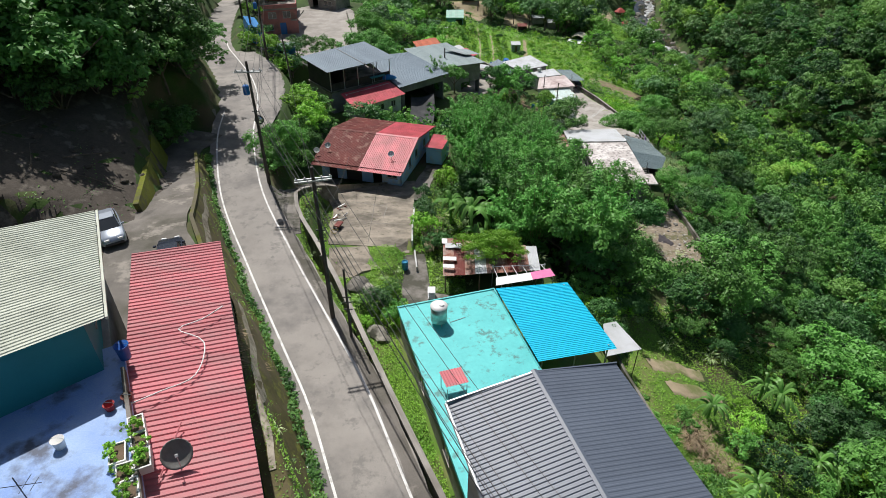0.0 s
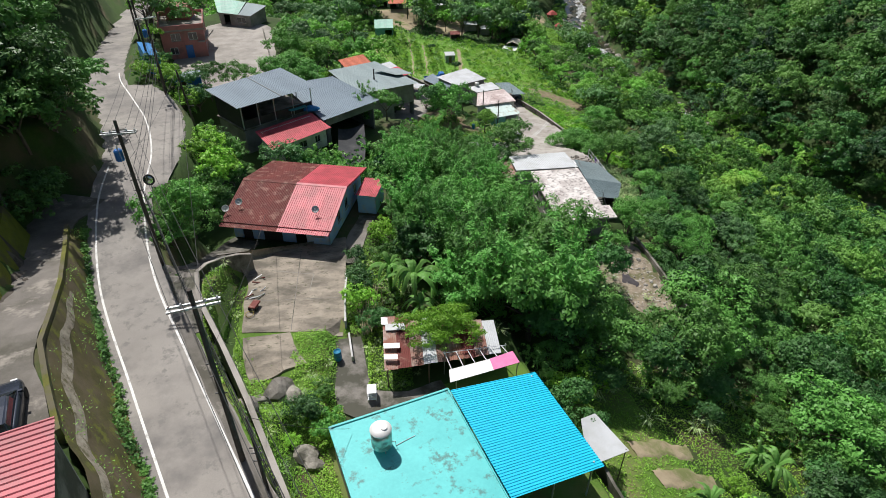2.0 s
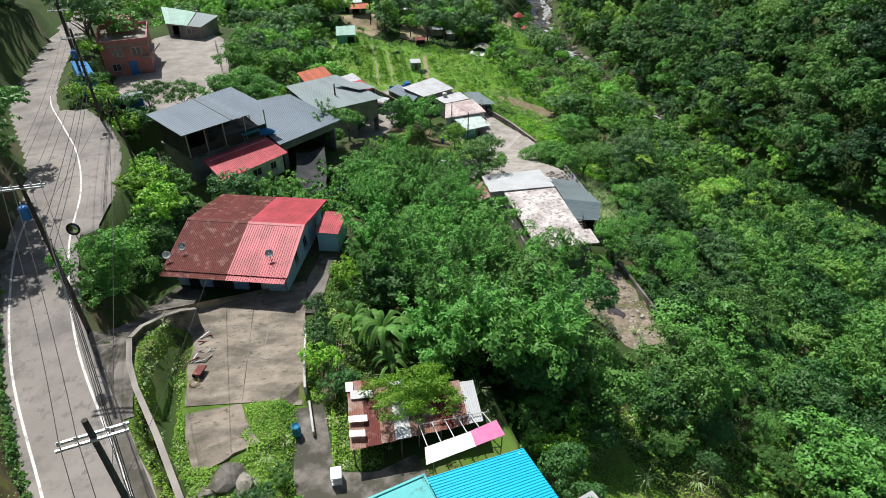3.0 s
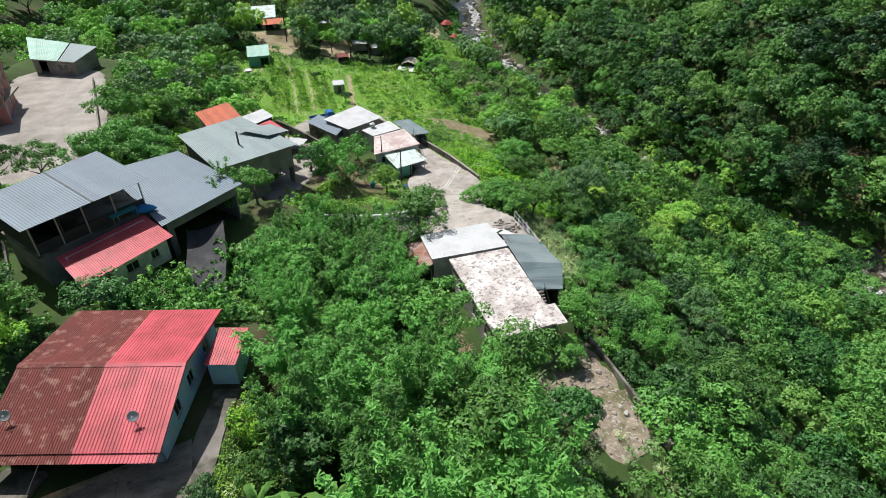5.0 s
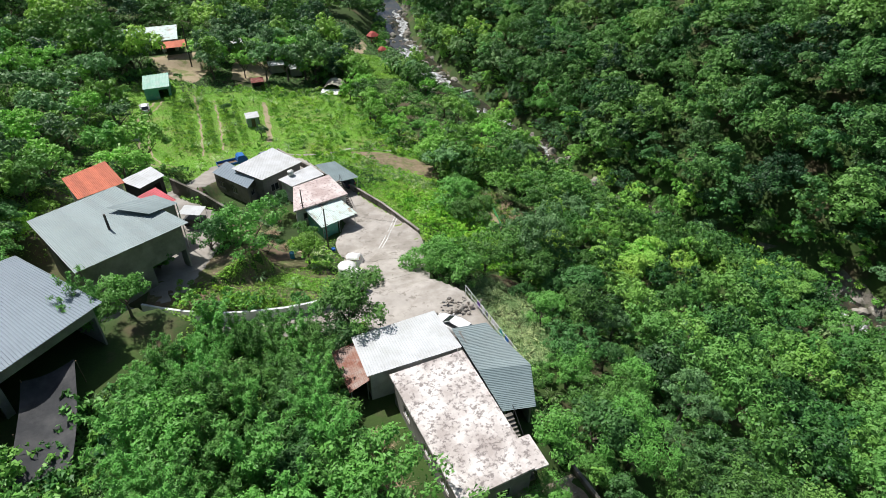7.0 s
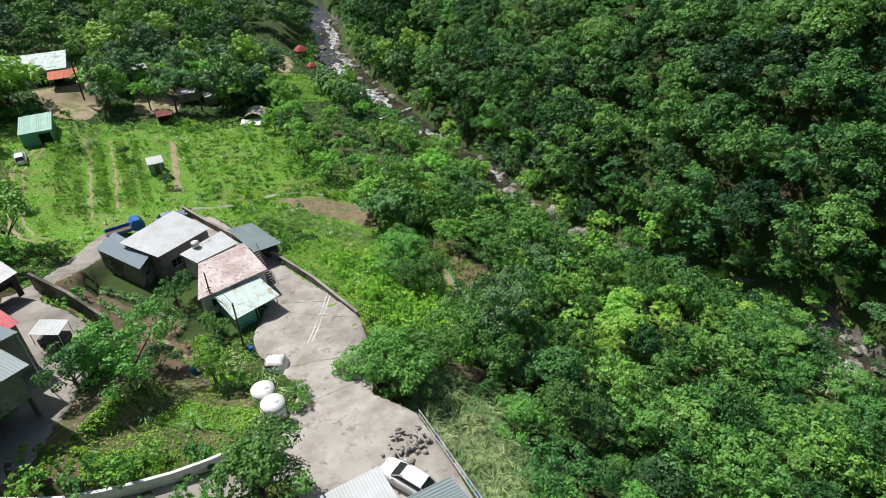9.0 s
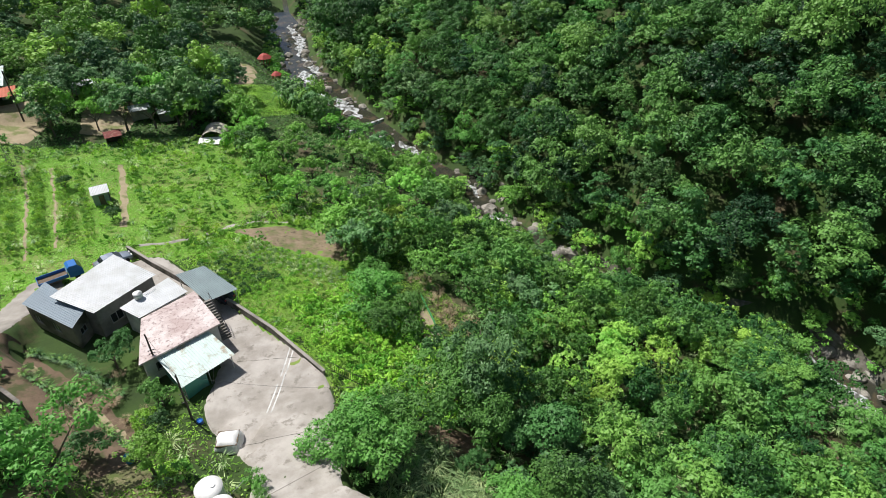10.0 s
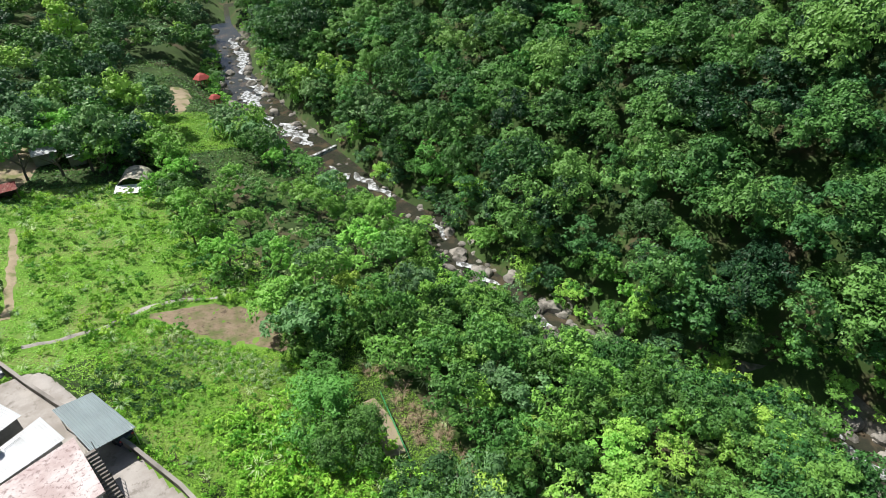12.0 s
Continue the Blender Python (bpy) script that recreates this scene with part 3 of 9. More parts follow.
def paved(name, rows, material, label, category, lift=0.06, deep=0.3, step=0.9, parent=None):
    """A slab along a lane, with turned-down edges."""
    s = spline(rows, step)
    d = np.gradient(s[:, :2], axis=0)
    d /= np.linalg.norm(d, axis=1)[:, None]
    left = np.column_stack([-d[:, 1], d[:, 0]])
    wob = 0.06 * np.sin(np.arange(len(s)) * 1.7)
    a, b = s[:, :2] + left * (s[:, 3] + wob)[:, None], s[:, :2] - left * (s[:, 4] - wob)[:, None]
    ks = np.array([0, 0, *np.linspace(0, 1, 11)[1:-1], 1, 1])
    n = len(ks)
    p = (a[:, None, :] + (b - a)[:, None, :] * ks[None, :, None]).reshape(-1, 2)
    z = ground(p[:, 0], p[:, 1]) + lift
    z[0::n] -= deep
    z[n - 1::n] -= deep
    v = np.column_stack([p, z]).tolist()
    f = [(i * n + j, (i + 1) * n + j, (i + 1) * n + j + 1, i * n + j + 1) for i in range(len(s) - 1) for j in range(n - 1)]
    f += [tuple(range(n)), tuple((len(s) - 1) * n + j for j in reversed(range(n)))]
    ob = part(name, Shape().add(v, f), material, parent)
    return tagged(ob, label=label, category=category, kind="structure") if parent is None else ob


def paved_area(name, rows, material, label, category, lift=0.08, step=0.45):
    """A wide cast slab over all the ground inside a lane's edges."""
    p = np.array(rows)
    w = p[:, 3:5].max() + 1
    gx_, gy_ = np.arange(p[:, 0].min() - w, p[:, 0].max() + w, step), np.arange(p[:, 1].min() - w, p[:, 1].max() + w, step)
    xx, yy = (a.ravel() for a in np.meshgrid(gx_, gy_))
    q = along(rows, xx, yy)[0]
    e = 0.05
    gx, gy = (along(rows, xx + e, yy)[0] - q) / e, (along(rows, xx, yy + e)[0] - q) / e
    out = np.clip(q + 0.02 * np.sin(xx * 3 + yy * 2), 0, step * 1.5)
    xx, yy = xx - out * gx, yy - out * gy
    n = len(gx_)
    i = (np.arange(n - 1)[None, :] + n * np.arange(len(gy_) - 1)[:, None]).ravel()
    f = np.stack([i, i + 1, i + 1 + n, i + n], -1)
    f = f[(q[f].min(1) < -0.1) & (q[f].max(1) < step * 1.45)]
    used = np.unique(f)
    back = np.zeros(len(xx), int)
    back[used] = np.arange(len(used))
    z = ground(xx, yy) + lift - 0.25 * (q > -0.02)
    me = fast_mesh(name, np.column_stack([xx, yy, z])[used], back[f], material)
    return tagged(new(name, me), label=label, category=category, kind="structure")


road = paved("road", ROAD, asphalt, "grey asphalt mountain road with white edge lines", "road", lift=0.10)
paved("lane", LANE, asphalt_old, "dark worn driveway ramp of old asphalt", "driveway", lift=0.105)
paved_area("pullout", PULLOUT, asphalt, "pale concrete pull-out beside the road bend", "pavement", lift=0.085)
paved("yard", YARD, yard_concrete, "stained concrete yard before the red-roofed house", "yard", lift=0.08)
paved("side_path", SIDE_PATH, concrete_dark, "narrow concrete path beside the blue house wall", "path", lift=0.07)
paved("yard_spur", YARD_SPUR, concrete_dark, "concrete ramp down from the road to the yard", "path", lift=0.074)
paved("low_slab", LOW_SLAB, yard_concrete, "cracked concrete slab below the yard", "slab", lift=0.12)
paved("low_path", LOW_PATH, concrete_dark, "damp concrete footpath to the teal building", "path", lift=0.085)
patio = paved_area("patio", PATIO, concrete_pale, "pale concrete village lane and forecourt", "pavement", lift=0.13)
paved("barrier_lane", BARRIER_LANE, concrete_pale, "narrow concrete lane behind the white barrier", "pavement", lift=0.078)
paved_area("low_yard", LOW_YARD, concrete, "grey concrete yard and lane between the low houses", "yard", lift=0.07)
paved_area("pink_yard", PINK_YARD, concrete, "wide stained concrete forecourt of the pink house", "yard", lift=0.08)


def edge_line(offset, lo, hi):
    """A painted line along the road at a distance from its middle."""
    s = spline(ROAD, 0.9)
    s = s[(s[:, 1] > lo) & (s[:, 1] < hi)]
    d = np.gradient(s[:, :2], axis=0)
    d /= np.linalg.norm(d, axis=1)[:, None]
    left = np.column_stack([-d[:, 1], d[:, 0]])
    v = []
    for i in range(len(s)):
        for k in (-0.075, 0.075):
            p = s[i, :2] + left[i] * (offset + k)
            v.append((*p, gz(*p) + 0.115))
    f = [(2 * i, 2 * i + 2, 2 * i + 3, 2 * i + 1) for i in range(len(s) - 1)]
    return part("edge_line", Shape().add(v, f), line_paint, road, "worn white edge line")


shoulder = spline(ROAD, 0.9)
shoulder = shoulder[(shoulder[:, 1] > -24) & (shoulder[:, 1] < 44)]
d = np.gradient(shoulder[:, :2], axis=0)
d /= np.linalg.norm(d, axis=1)[:, None]
v = [(q[0] + e[1] * k, q[1] - e[0] * k, gz(q[0] + e[1] * k, q[1] - e[0] * k) + 0.108) for q, e in zip(shoulder, d) for k in (2.0 + 0.05 * math.sin(q[1] * 1.7), 2.84)]
part("shoulder", Shape().add(v, [(2 * i, 2 * i + 1, 2 * i + 3, 2 * i + 2) for i in range(len(shoulder) - 1)]), asphalt_old, road, "dark patched shoulder of old asphalt")
edge_line(1.85, -24, 66)
edge_line(-1.85, -24, 95)


CLEAR = []


def draped(name, rows, material, label, category, lift=0.05, step=1.0, cross=6, rough=0.0, kind="structure", clear=True):
    """A strip of other ground that follows the lie of the land; rows: x, y, width to the left, to the right."""
    rows = [(r[0], r[1], 0, r[2], r[3]) for r in rows]
    if clear:
        CLEAR.append(rows)
    s = spline(rows, step)
    d = np.gradient(s[:, :2], axis=0)
    d /= np.linalg.norm(d, axis=1)[:, None]
    left = np.column_stack([-d[:, 1], d[:, 0]])
    wob = 0.15 * np.sin(np.arange(len(s)) * 1.3) + 0.1 * np.sin(np.arange(len(s)) * 2.9 + 1)
    a, b = s[:, :2] + left * (s[:, 3] + wob)[:, None], s[:, :2] - left * (s[:, 4] - wob)[:, None]
    k = np.linspace(0, 1, cross + 1)
    p = (a[:, None, :] + (b - a)[:, None, :] * k[None, :, None]).reshape(-1, 2)
    z = ground(p[:, 0], p[:, 1]) + lift
    edge = np.tile((k == 0) | (k == 1), len(s))
    z = z + rough * np.random.uniform(-1, 1, len(z)) - 0.12 * edge
    n = cross + 1
    i = np.arange(cross)[None, :] + n * np.arange(len(s) - 1)[:, None]
    q = np.stack([i, i + n, i + n + 1, i + 1], -1).reshape(-1, 4)
    me = fast_mesh(name, np.column_stack([p, z]), q, material)
    me.polygons.foreach_set("use_smooth", [True] * len(me.polygons))
    return tagged(new(name, me), label=label, category=category, kind=kind)

# worn painted corner and cast joints of the yard
yard_ob = bpy.data.objects["yard"]
for x0, y0, x1, y1, w_, m_ in ((-9.6, 54.4, -5.9, 53.5, 0.035, concrete), (-5.9, 53.5, -6.1, 51.2, 0.035, concrete), (-10.9, 50.3, -3.2, 50.0, 0.03, concrete_dark), (-7.2, 46.4, -7.3, 57.2, 0.03, concrete_dark)):
    k_ = np.linspace(0, 1, 10)
    px_, py_ = x0 + (x1 - x0) * k_, y0 + (y1 - y0) * k_
    dn = np.array([y1 - y0, x0 - x1]) / math.hypot(x1 - x0, y1 - y0) * w_
    zz_ = ground(px_, py_) + 0.088
    part("joint", Shape().add([(px_[k] + e * dn[0], py_[k] + e * dn[1], zz_[k]) for k in range(10) for e in (-1, 1)], [(2 * k, 2 * k + 1, 2 * k + 3, 2 * k + 2) for k in range(9)]), m_, yard_ob)
# cast joints of the forecourt
for j_, (x0, y0, x1, y1) in enumerate(((28.0, 107.6, 33.0, 115.4), (28.35, 107.4, 33.35, 115.2), (24.4, 112.6, 26.6, 121.6), (27.6, 116.2, 33.0, 113.4), (24.6, 105.0, 31.8, 102.4), (25.2, 97.8, 30.0, 98.4))):
    t_ = np.linspace(0, 1, 16)
    px_, py_ = x0 + (x1 - x0) * t_, y0 + (y1 - y0) * t_
    dn = np.array([y1 - y0, x0 - x1]) / math.hypot(x1 - x0, y1 - y0) * (0.07 if j_ < 2 else 0.025)
    zz_ = ground(px_, py_) + 0.142
    v_ = [(px_[k] + e * dn[0], py_[k] + e * dn[1], zz_[k]) for k in range(16) for e in (-1, 1)]
    part("joint", Shape().add(v_, [(2 * k, 2 * k + 1, 2 * k + 3, 2 * k + 2) for k in range(15)]), white_wall if j_ < 2 else concrete_dark, patio)
# ---- buildings ----
def lerp(a, b, t):
    return tuple(p + (q - p) * t for p, q in zip(a, b))


def roof_panels(parent, a, b, c, d, material, strip=1.0, pitch=0.25, amp=0.035, rnd=None, label=""):
    """Profiled sheets side by side from a-d to b-c; ribs run from a to d."""
    w = (Vector(b) - Vector(a)).length
    n = max(1, round(w / strip))
    for i in range(n):
        u0, u1 = i / n, min(1, (i + 1) / n + 0.02 / w)
        k = 0.006 * (i % 2)
        q = [Vector(lerp(a, b, u0)), Vector(lerp(a, b, u1)), Vector(lerp(d, c, u1)), Vector(lerp(d, c, u0))]
        q = [p + Vector((0, 0, k)) for p in q]
        m_ = material if not isinstance(material, (list, tuple)) else material[i % len(material)]
        part("roof_sheet", Shape().ribbed(*q, pitch, amp), m_, parent, label)


def wall(parent, p0, p1, z0, zt0, zt1, material, openings=(), thick=0.15, name="wall"):
    """An upright wall from p0 to p1 (xy); its top runs from zt0 to zt1. openings: (u0, u1, v0, v1, kind) in metres."""
    a, b = Vector((p0[0], p0[1], 0)), Vector((p1[0], p1[1], 0))
    length = (b - a).length
    m = Matrix.Translation((p0[0], p0[1], z0)) @ Matrix.Rotation(math.atan2(b.y - a.y, b.x - a.x), 4, "Z")
    low = min(zt0, zt1) - z0
    us = sorted({0.0, length, *(u for o in openings for u in o[:2] if 0 < u < length)})
    vs = sorted({0.0, low, *(v for o in openings for v in o[2:4] if 0 < v < low)})
    top = [zt0 - z0 + (zt1 - zt0) * u / length + 0.001 for u in us]
    nu, nv = len(us), len(vs) + 1

    def solid(a_, b_):
        if not (0 <= a_ < nu - 1 and 0 <= b_ < nv - 1):
            return False
        if b_ == nv - 2:
            return abs(zt0 - zt1) > 0.02
        return not any(o[0] - 1e-6 <= us[a_] and us[a_ + 1] <= o[1] + 1e-6 and o[2] - 1e-6 <= vs[b_] and vs[b_ + 1] <= o[3] + 1e-6 for o in openings)

    s = Shape()
    s.v = [(us[a_], y, vs[b_] if b_ < nv - 1 else top[a_]) for y in (0, thick) for b_ in range(nv) for a_ in range(nu)]
    back = nu * nv
    for a_ in range(nu - 1):
        for b_ in range(nv - 1):
            if not solid(a_, b_):
                continue
            k = b_ * nu + a_
            s.f += [(k, k + 1, k + nu + 1, k + nu), (k + back, k + nu + back, k + nu + 1 + back, k + 1 + back)]
            for off, e0, e1 in (((-1, 0), k + nu, k), ((1, 0), k + 1, k + nu + 1), ((0, -1), k, k + 1), ((0, 1), k + nu + 1, k + nu)):
                if not solid(a_ + off[0], b_ + off[1]):
                    s.f.append((e1, e0, e0 + back, e1 + back))
    part(name, s, material, parent, m=m)
    for u0, u1, v0, v1, kind in openings:
        if kind == "hole":
            continue
        if kind == "window":
            w = part("window", Shape(), white_paint, parent, m=m)
            f = Shape()
            for q in ((u0, v0, u1, v0 + 0.06), (u0, v1 - 0.06, u1, v1), (u0, v0 + 0.06, u0 + 0.06, v1 - 0.06), (u1 - 0.06, v0 + 0.06, u1, v1 - 0.06), ((u0 + u1) / 2 - 0.03, v0 + 0.06, (u0 + u1) / 2 + 0.03, v1 - 0.06)):
                f.box((q[0], 0.03, q[1]), (q[2], 0.09, q[3]))
            w.data = f.mesh("window", steel)
            part("pane", Shape().box((u0 + 0.05, 0.055, v0 + 0.05), (u1 - 0.05, 0.065, v1 - 0.05)), glass, w)
            part("sill", Shape().box((u0 - 0.08, -0.06, v0 - 0.07), (u1 + 0.08, 0.02, v0 - 0.002)), concrete, w)
        else:
            d_ = part("door", Shape().box((u0 + 0.03, 0.04, v0 + 0.01), (u1 - 0.03, 0.09, v1 - 0.03)), blue_paint if kind == "blue_door" else wood if kind == "door" else kind, parent, m=m, bevel=0.008)
            part("door_handle", Shape().tube([(u1 - 0.15, 0.03, v0 + 1.0), (u1 - 0.15, -0.02, v0 + 1.0), (u1 - 0.26, -0.02, v0 + 1.0)], 0.012, 5), steel, d_)


def building(name, quad, z0, tops, wall_mat, label, category="house", inset=0.35, openings=None, walls="0123", group=""):
    """Four walls under a roof outline given by its corners (anticlockwise) and the heights above them."""
    c = np.mean(quad, axis=0)
    root = thing(name, (c[0], c[1], z0), label, category, group)
    q = [np.array(p) - c for p in quad]
    ins = []
    for i in range(4):
        e1, e2 = q[(i + 1) % 4] - q[i], q[i - 1] - q[i]
        ins.append(q[i] + inset * (e1 / np.linalg.norm(e1) + e2 / np.linalg.norm(e2)))
    for i in range(4):
        if str(i) in walls:
            j = (i + 1) % 4
            wall(root, ins[i], ins[j], 0, tops[i] - z0 - 0.06, tops[j] - z0 - 0.06, wall_mat, (openings or {}).get(i, ()))
    local = [(*p, t - z0) for p, t in zip(q, tops)]
    return root, local, [tuple(p) for p in ins]


def post(parent, x, y, z0, z1, r=0.05, material=None, name="post"):
    part(name, Shape().tube([(x, y, z0), (x, y, z1)], r, 6), material or steel, parent)


def beam(parent, a, b, r=0.05, material=None, name="beam"):
    part(name, Shape().tube([a, b], r, 4), material or steel, parent)


def low_wall(name, pts, height, thick, material, label, z=None, deep=0.6, cap=None, kind_="wall", lean=0.0):
    """A parapet or retaining wall along points on the ground."""
    p = [Vector((x, y, (gz(x, y) if z is None else z[i]))) for i, (x, y) in enumerate(pts)]
    s = Shape()
    sec = []
    for i, q in enumerate(p):
        d = (p[min(i + 1, len(p) - 1)] - p[max(i - 1, 0)])
        n = Vector((-d.y, d.x, 0)).normalized() * thick / 2
        h = height if not isinstance(height, (list, tuple)) else height[i]
        sec.append([q - n - Vector((0, 0, deep)), q + n - Vector((0, 0, deep)), q + n * (1 + 2 * lean * h / thick) + Vector((0, 0, h)), q - n * (1 - 2 * lean * h / thick) + Vector((0, 0, h))])
    s.loft(sec)
    ob = tagged(part(name, s, material), label=label, category=kind_, kind="structure")
    if cap:
        s2 = Shape().loft([[a + (a - b).normalized() * 0.05 + Vector((0, 0, 0.005)), b + (b - a).normalized() * 0.05 + Vector((0, 0, 0.005)),
                            b + (b - a).normalized() * 0.05 + Vector((0, 0, 0.09)), a + (a - b).normalized() * 0.05 + Vector((0, 0, 0.09))] for _, _, b, a in sec])
        part("coping", s2, cap, ob)
    return ob


# teal house with flat roof, grey upper storeys and a blue carport
R166 = 16.6
teal = thing("teal_house", (-3.4, 35.0, 32.4), "teal-painted flat-roofed house with grey metal upper storeys", "house", rz=R166)
wall(teal, (0, 0), (0, -31), 0, 3.0, 3.0, grey_wall, [(6, 7.2, 1.2, 2.2, "window"), (12, 13.2, 1.2, 2.2, "window"), (24, 25, 1.2, 2.2, "window")])
wall(teal, (7.8, 0), (0, 0), 0, 3.0, 3.0, grey_wall, [(1.2, 2.1, 0, 2.0, "door"), (3.6, 5, 1.0, 2.1, "window")])
wall(teal, (7.8, -31), (7.8, 0), 0, 3.0, 3.0, grey_wall, [(2, 2.9, 0, 2.05, "door"), (4.5, 6.2, 1.0, 2.1, "window")])
wall(teal, (0, -31), (7.8, -31), 0, 3.0, 3.0, grey_wall)
part("flat_roof", Shape().box((-0.15, -31.1, 3.0), (7.95, 0.15, 3.28)), teal_paint, teal, "teal-painted concrete roof with dark blotches", bevel=0.02)
for q in (((-0.15, -31.1, 3.28), (0.0, 0.15, 3.36)), ((0.0, 0.0, 3.28), (7.95, 0.15, 3.36)), ((7.82, -16, 3.28), (7.95, 0.0, 3.36))):
    part("kerb", Shape().box(*q), teal_paint, teal, bevel=0.01)
wall(teal, (-0.2, -17.2), (-0.2, -30.5), 3.28, 10.4, 10.4, grey_wall, [(2, 3.4, 1.0, 2.3, "window"), (6, 7.4, 1.0, 2.3, "window"), (9.6, 11.2, 0.9, 2.3, "window"), (2, 3.4, 4.3, 5.6, "window"), (6, 7.4, 4.3, 5.6, "window"), (9.6, 11.2, 4.3, 5.6, "window")])
wall(teal, (7.2, -17.2), (-0.2, -17.2), 3.28, 10.4, 10.4, grey_wall, [(1.5, 3, 1, 2.3, "window"), (4.5, 6, 1, 2.3, "window")])
wall(teal, (7.2, -30.5), (7.2, -17.2), 3.28, 10.4, 10.4, grey_wall, [(2, 3.5, 1, 2.3, "window")])
wall(teal, (-0.2, -30.5), (7.2, -30.5), 3.28, 10.4, 10.4, grey_wall)
roof_panels(teal, (-1.15, -30.8, 11.05), (-1.15, -16.4, 11.05), (3.35, -16.4, 11.95), (3.35, -30.8, 11.95), grey_roof, 0.9, 0.225, 0.045)
roof_panels(teal, (3.35, -30.8, 11.95), (3.35, -16.4, 11.95), (8.1, -16.3, 10.95), (8.1, -30.8, 10.95), grey_roof, 0.9, 0.225, 0.018)
part("ridge_cap", Shape().slab([(3.2, -30.9, 11.98), (3.35, -30.9, 12.03), (3.35, -16.3, 12.03), (3.2, -16.3, 11.98)], 0.03).slab([(3.35, -30.9, 12.03), (3.5, -30.9, 11.98), (3.5, -16.3, 11.98), (3.35, -16.3, 12.03)], 0.03), grey_roof, teal)
part("fascia", Shape().slab([(-1.2, -16.42, 11.24), (-1.2, -16.36, 11.24), (3.35, -16.36, 11.97), (3.35, -16.42, 11.97)], 0.14), steel, teal)
part("fascia", Shape().slab([(3.35, -16.42, 11.97), (3.35, -16.34, 11.97), (8.15, -16.24, 11.06), (8.15, -16.32, 11.06)], 0.18), grey_roof, teal)
part("eave_gutter", Shape().tube([(-1.2, -30.8, 11.1), (-1.2, -16.4, 11.1)], 0.08, 6), steel, teal)
roof_panels(teal, (7.85, -8.75, 3.72), (7.85, -0.4, 3.72), (13.95, -0.9, 3.35), (13.95, -8.85, 3.35), blue_roof, 0.9, 0.2, 0.035)
for x, y in ((8.3, -8.4), (13.5, -8.4), (13.5, -1.2), (10.9, -8.4)):
    post(teal, x, y, -0.4, 3.45, 0.06, steel)
for y in (-8.4, -4.6, -1.0):
    beam(teal, (7.9, y, 3.62), (13.8, y, 3.24), 0.05, steel)
roof_panels(teal, (0.75, -10.2, 4.95), (2.25, -10.2, 4.95), (2.25, -8.5, 4.6), (0.75, -8.5, 4.6), red_faded, 0.8, 0.2, 0.04)
for x, y in ((0.85, -10.1), (2.15, -10.1), (0.85, -8.6), (2.15, -8.6)):
    post(teal, x, y, 3.28, 4.6, 0.03, steel)

# red-roofed house with blue limewashed walls
rh = thing("red_roofed_house", (-14.6, 59.65, 33.7), "low blue-walled house with a half rusted red sheet roof", "house", rz=-15.6)
W, D, E1, RG = 10.6, 12.4, 2.35, 3.9
wall(rh, (0.5, 1.0), (W - 0.5, 1.0), 0, 2.62, 2.62, blue_wash, [(0.9, 1.9, 0, 2.05, dark_metal), (3.0, 4.9, 0, 2.1, dark_metal), (6.2, 7.3, 0, 2.1, "hole"), (7.9, 9.1, 0.9, 1.9, "window")])
wall(rh, (W - 0.5, 1.0), (W - 0.5, 5.6), 0, 2.55, 3.75, blue_wash, [(2.6, 3.5, 0.9, 2.0, "window")])
wall(rh, (W - 0.5, 5.6), (W - 0.5, D - 0.6), 0, 3.75, 2.45, blue_wash, [(0.5, 1.4, 0.95, 2.05, "window"), (3.6, 4.5, 0.95, 2.0, "window")])
wall(rh, (W - 0.5, D - 0.6), (0.5, D - 0.6), 0, 2.4, 2.4, blue_wash)
wall(rh, (0.5, D - 0.6), (0.5, 5.6), 0, 2.45, 3.75, blue_wash)
wall(rh, (0.5, 5.6), (0.5, 1.0), 0, 3.75, 2.55, blue_wash)
XM = 5.6
roof_panels(rh, (0, 0, E1), (XM, 0, E1), (XM, 5.6, RG), (0, 5.6, RG), rust_roof, 0.8, 0.16, 0.03)
roof_panels(rh, (XM, 0, E1), (W, 0, E1), (W, 5.6, RG), (XM, 5.6, RG), red_roof, 0.8, 0.20, 0.03)
roof_panels(rh, (0, 5.6, RG), (XM, 5.6, RG), (XM, D, 2.5), (0, D, 2.5), rust_roof, 0.8, 0.16, 0.03)
roof_panels(rh, (XM, 5.6, RG), (W, 5.6, RG), (W, D, 2.5), (XM, D, 2.5), red_roof, 0.8, 0.20, 0.03)
part("ridge_cap", Shape().slab([(XM, 5.35, RG - 0.02), (W + 0.03, 5.35, RG - 0.02), (W + 0.03, 5.6, RG + 0.06), (XM, 5.6, RG + 0.06)], 0.02).slab([(XM, 5.6, RG + 0.06), (W + 0.03, 5.6, RG + 0.06), (W + 0.03, 5.85, RG - 0.02), (XM, 5.85, RG - 0.02)], 0.02), red_roof, rh)
part("ridge_cap", Shape().slab([(0, 5.35, RG - 0.02), (XM, 5.35, RG - 0.02), (XM, 5.6, RG + 0.06), (0, 5.6, RG + 0.06)], 0.02).slab([(0, 5.6, RG + 0.06), (XM, 5.6, RG + 0.06), (XM, 5.85, RG - 0.02), (0, 5.85, RG - 0.02)], 0.02), rust_roof, rh)
part("verge_trim", Shape().slab([(W - 0.02, -0.05, E1 + 0.07), (W + 0.12, -0.05, E1 + 0.07), (W + 0.12, 5.6, RG + 0.07), (W - 0.02, 5.6, RG + 0.07)], 0.16).slab([(W - 0.02, 5.6, RG + 0.07), (W + 0.12, 5.6, RG + 0.07), (W + 0.12, D, 2.57), (W - 0.02, D, 2.57)], 0.16), red_roof, rh)
